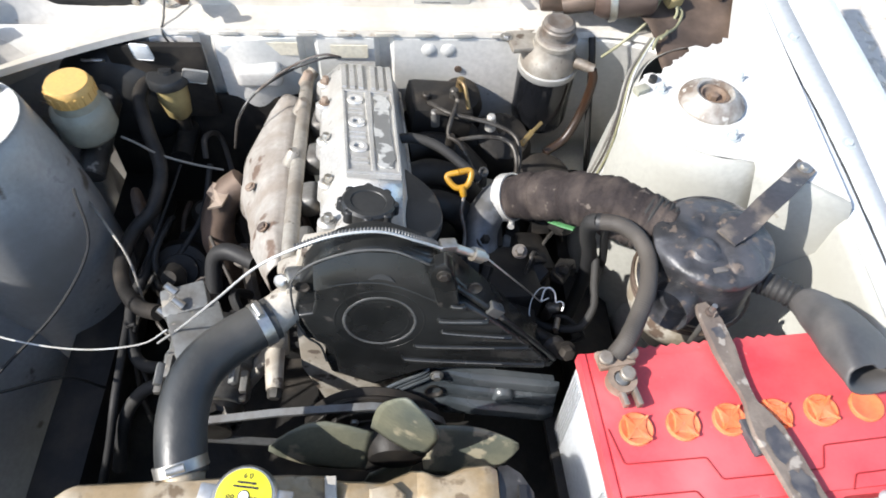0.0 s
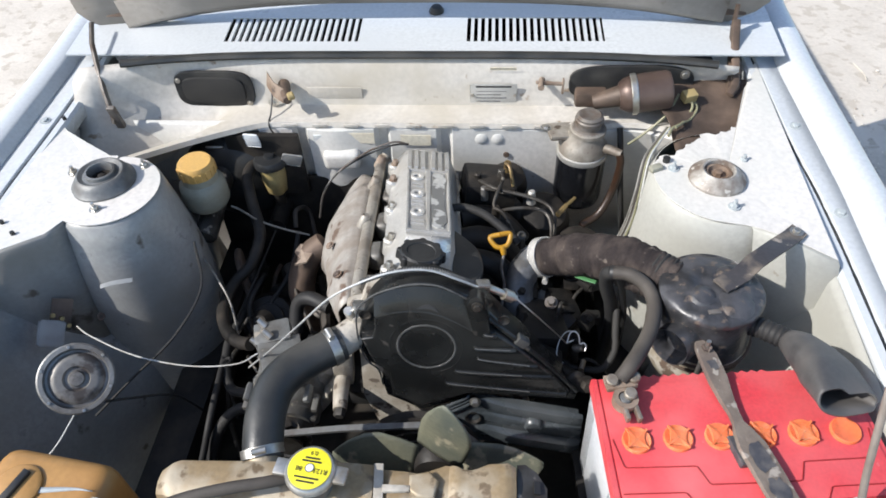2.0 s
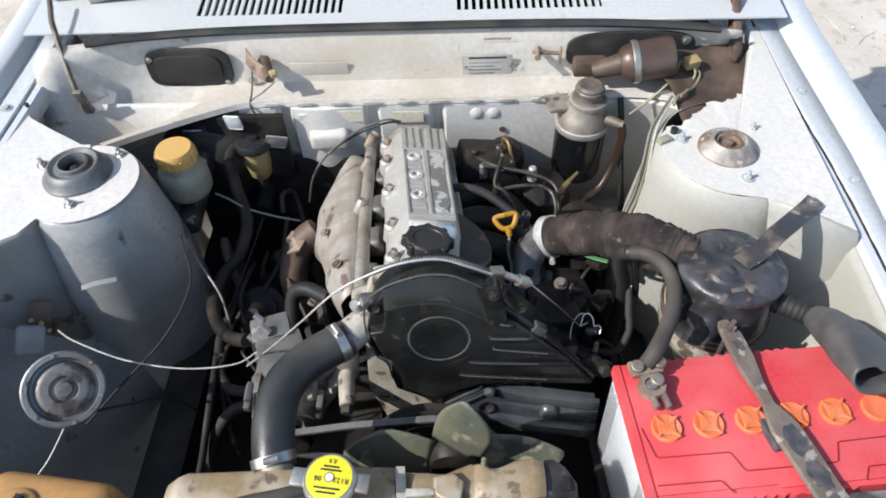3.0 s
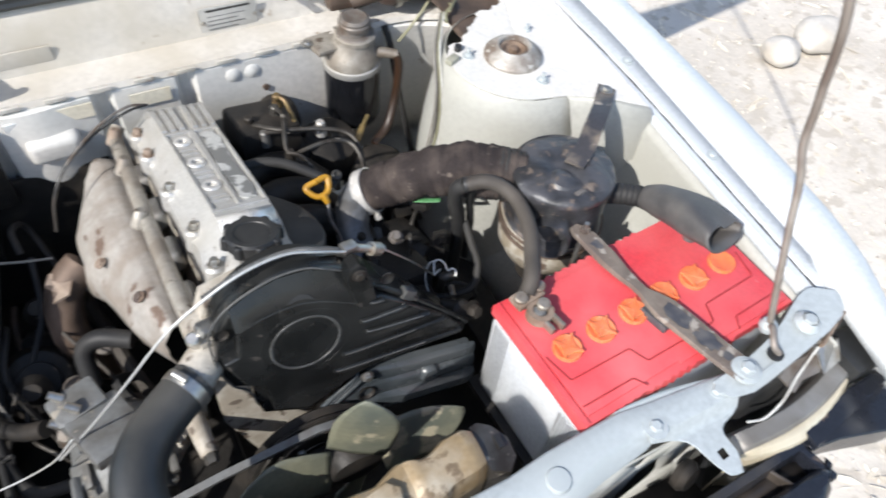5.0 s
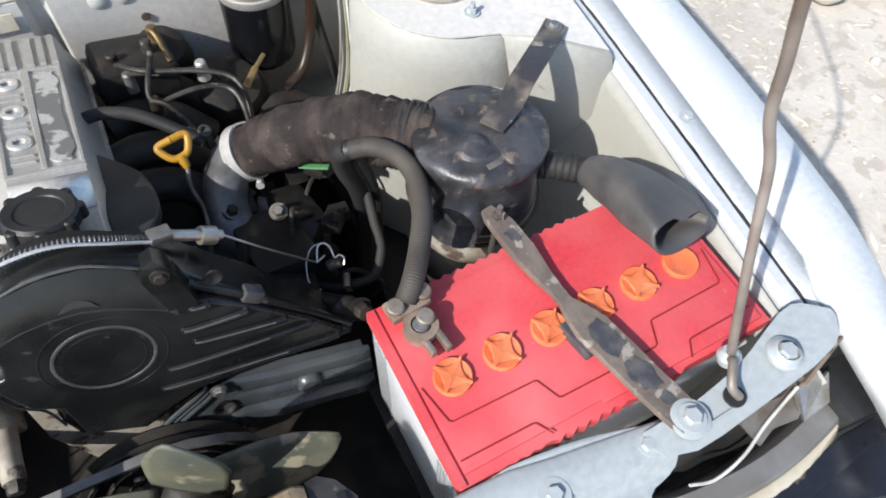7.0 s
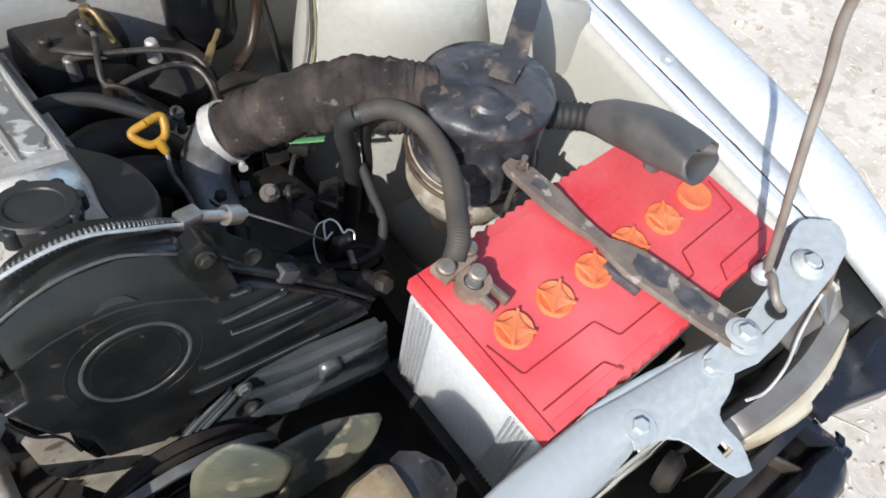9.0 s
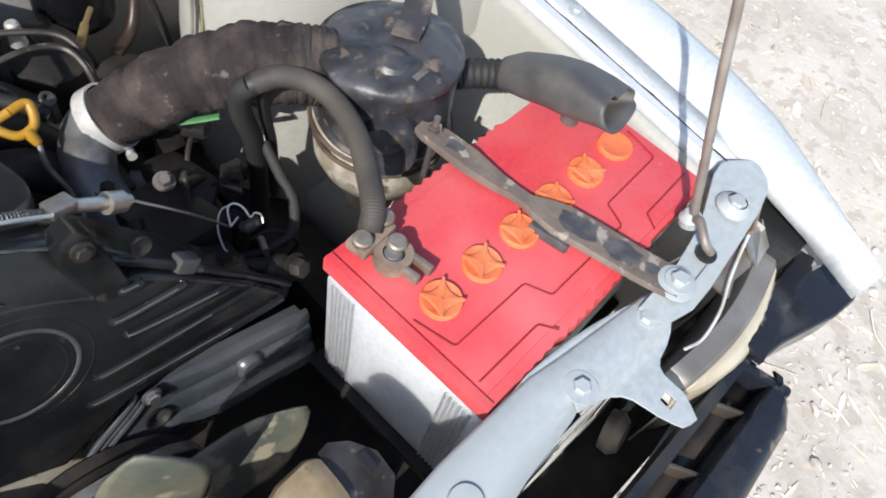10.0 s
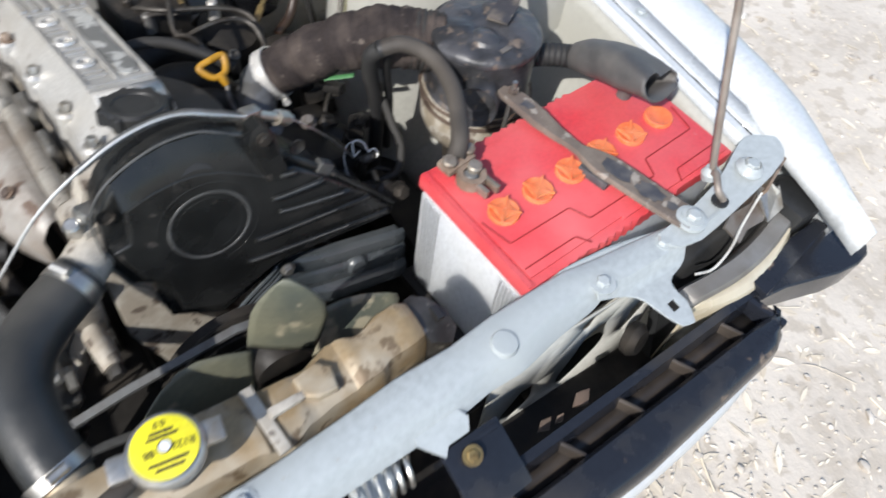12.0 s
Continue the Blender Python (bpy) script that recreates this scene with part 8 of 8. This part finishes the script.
for k in range(16):
    b = B()
    p = Vector((_r.uniform(-0.36, -0.16), _r.uniform(0.36, 0.70), _r.uniform(0.48, 0.60)))
    q = p + Vector((_r.uniform(-0.06, 0.06), _r.uniform(-0.16, 0.10), _r.uniform(-0.08, 0.05)))
    add_tube(b, [p, p.lerp(q, 0.4) + Vector((_r.uniform(-0.02, 0.02), 0, 0.03)), q, q + Vector((0.02, -0.05, -0.06))], _r.choice((0.003, 0.005, 0.008, 0.011)), 8, 6)
    part("hose", b, (RUBBER, GREASY_METAL, RUST_DARK, CONDUIT)[k % 4], under)
for k in range(12):
    b = B()
    c = Vector((_r.uniform(-0.33, -0.18), _r.uniform(0.36, 0.66), _r.uniform(0.50, 0.58)))
    add_lathe(b, c, (_r.uniform(-0.5, 0.5), _r.uniform(-0.8, 0), 1), [(0.022, 0), (0.024, 0.01), (0.016, 0.02), (0.012, 0.028), (0, 0.028)], 14)
    part("steering_fitting", b, (GREASY, GREASY_METAL, DULL_STEEL)[k % 3], under)
b = B()
add_lathe(b, (-0.31, 0.52, 0.50), (0.2, -0.5, 0.8), [(0, 0), (0.05, 0.0), (0.055, 0.03), (0.045, 0.05), (0.03, 0.052), (0.028, 0.06), (0, 0.06)], 28)
part("steering_box", b, GREASY, under)

ww = thing("wing_wire", (-0.44, 0.36, 0.60), "thin black wires drooping down the inner wing", "wire")
for pts in (((-0.372, 0.47, 0.78), (-0.362, 0.42, 0.72), (-0.39, 0.340, 0.69), (-0.45, 0.27, 0.66), (-0.50, 0.22, 0.63)), ((-0.300, 0.640, 0.640), (-0.312, 0.570, 0.625), (-0.330, 0.510, 0.600), (-0.350, 0.470, 0.570)), ((-0.47, 0.20, 0.70), (-0.43, 0.23, 0.67), (-0.40, 0.28, 0.60), (-0.38, 0.30, 0.52))):
    b = B()
    add_tube(b, pts, 0.0022, 6, 8)
    part("wire", b, RUBBER, ww)

# horn and relay
horn = thing("horn", (-0.473, 0.205, 0.74), "round grey car horn with rust-flecked face", "horn")
HN = Vector((0.42, -0.52, 0.74)).normalized()
HC = Vector((-0.473, 0.207, 0.757))
b = B()
add_lathe(b, HC, HN, [(0, -0.04), (0.030, -0.04), (0.038, -0.02), (0.044, -0.012), (0.0525, -0.010), (0.0525, -0.004), (0.050, -0.002), (0.044, -0.002), (0.042, -0.010), (0.037, -0.010)], 44)
hb_ = part("rim", b, ALU_DARK, horn, "dull grey rolled rim")
b = B()
add_lathe(b, HC, HN, [(0.0385, -0.010), (0.032, -0.004), (0.027, -0.0035), (0.019, -0.0035), (0.016, -0.007), (0.012, -0.006), (0.010, -0.002), (0.004, -0.001), (0, -0.001)], 40)
part("diaphragm", b, mat("horn_face", (0.21, 0.20, 0.185), 0.5, 0.4, (0.07, 0.06, 0.055), 34, 0.52, 0.1, 120, 0.2), hb_, "scratched metal diaphragm")
for k in range(6):
    b = B()
    a = k * math.pi / 3 + 0.3
    _d, _a, _b = frame_of(HN)
    add_bolt(b, HC + (_a * math.cos(a) + _b * math.sin(a)) * 0.0478 - HN * 0.003, HN, 0.0028, 0, 0.003)
    part("rivet", b, STEEL, hb_)
b = B()
add_strip(b, [HC - HN * 0.03, HC - HN * 0.045 + Vector((-0.02, 0.02, 0)), (-0.575, 0.25, 0.70)], (0.0, 0.010, 0.004), (0.002, 0.0, 0.002))
part("bracket", b, GREY_PAINT, horn)
b = B()
add_tube(b, [HC + Vector((0, -0.035, -0.035)), (-0.485, 0.13, 0.71), (-0.50, 0.105, 0.70)], 0.0013, 6, 6)
part("lead", b, WIRE_WHITE, horn)
rel = thing("relay", (-0.605, 0.34, 0.685), "small grey metal relay box with screws", "relay")
RN = (0.6, -0.5, 0.6)
m_ = Matrix.Translation((-0.600, 0.333, 0.694)) @ Vector(RN).to_track_quat("Z", "Y").to_matrix().to_4x4()
b = B()
bmesh.ops.create_cube(b, size=1.0, matrix=m_ @ pose(0, 0, 0, 0, 0, -38) @ Matrix.Diagonal((0.040, 0.044, 0.026, 1)))
bmesh.ops.bevel(b, geom=list(b.edges), offset=0.003, segments=2, affect="EDGES")
box = part("box", b, mat("relay_grey", (0.36, 0.36, 0.35), 0.5, 0.1, (0.25, 0.24, 0.23), 30, 0.5, 0.3), rel)
b = B()
bmesh.ops.create_cube(b, size=1.0, matrix=m_ @ pose(0.030, 0.018, -0.006, 0, 0, -38) @ Matrix.Diagonal((0.032, 0.052, 0.006, 1)))
part("base_plate", b, RUST_DARK, rel)
for dx, dy in ((0.018, 0.024), (0.026, 0.012), (0.028, -0.004)):
    b = B()
    add_bolt(b, m_ @ Vector((dx, dy, 0.004)), RN, 0.0045, 0, 0.010)
    part("screw", b, GOLD, rel)
for p, r in (((-0.545, 0.388, 0.672), 0.007), ((-0.60, 0.385, 0.70), 0.006)):
    b = B()
    add_lathe(b, p, (0.6, -0.5, 0.6), [(r, 0.0), (r * 0.9, 0.003), (r * 0.5, 0.003), (r * 0.45, -0.002), (0, -0.002)], 16)
    part("screw_hole", b, RUST_DARK, rel)

# washer bottle
wb = thing("washer_bottle", (-0.43, 0.02, 0.62), "amber plastic washer bottle with a moulded cap", "washer bottle")
b = B()
add_box(b, (-0.428, 0.010, 0.715), (0.165, 0.135, 0.155), (0, 0, -8), 0.030, 5)
part("bottle", b, AMBER, wb, "aged amber plastic bottle")
b = B()
add_lathe(b, (-0.452, 0.025, 0.790), (0, 0, 1), [(0.030, 0), (0.030, 0.006), (0.026, 0.009), (0, 0.009)], 30)
lidw = part("cap", b, AMBER, wb)
b = B()
add_box(b, (-0.452, 0.022, 0.801), (0.010, 0.048, 0.007), (0, 0, -20), 0.002)
part("tab", b, BLACK_PLASTIC, lidw)
b = B()
add_box(b, (-0.428, 0.01, 0.62), (0.13, 0.10, 0.05), (0, 0, -8), 0.006)
add_box(b, (-0.44, 0.0, 0.53), (0.10, 0.08, 0.16), (0, 0, -8), 0.006)
part("holder", b, GREASY, wb)
b = B()
add_cyl(b, (-0.342, -0.002, 0.79), (-0.342, -0.002, 0.806), 0.016, 0.015, 18, 0.003)
part("white_plug", b, WHITE_PLASTIC, wb, "white plastic plug")
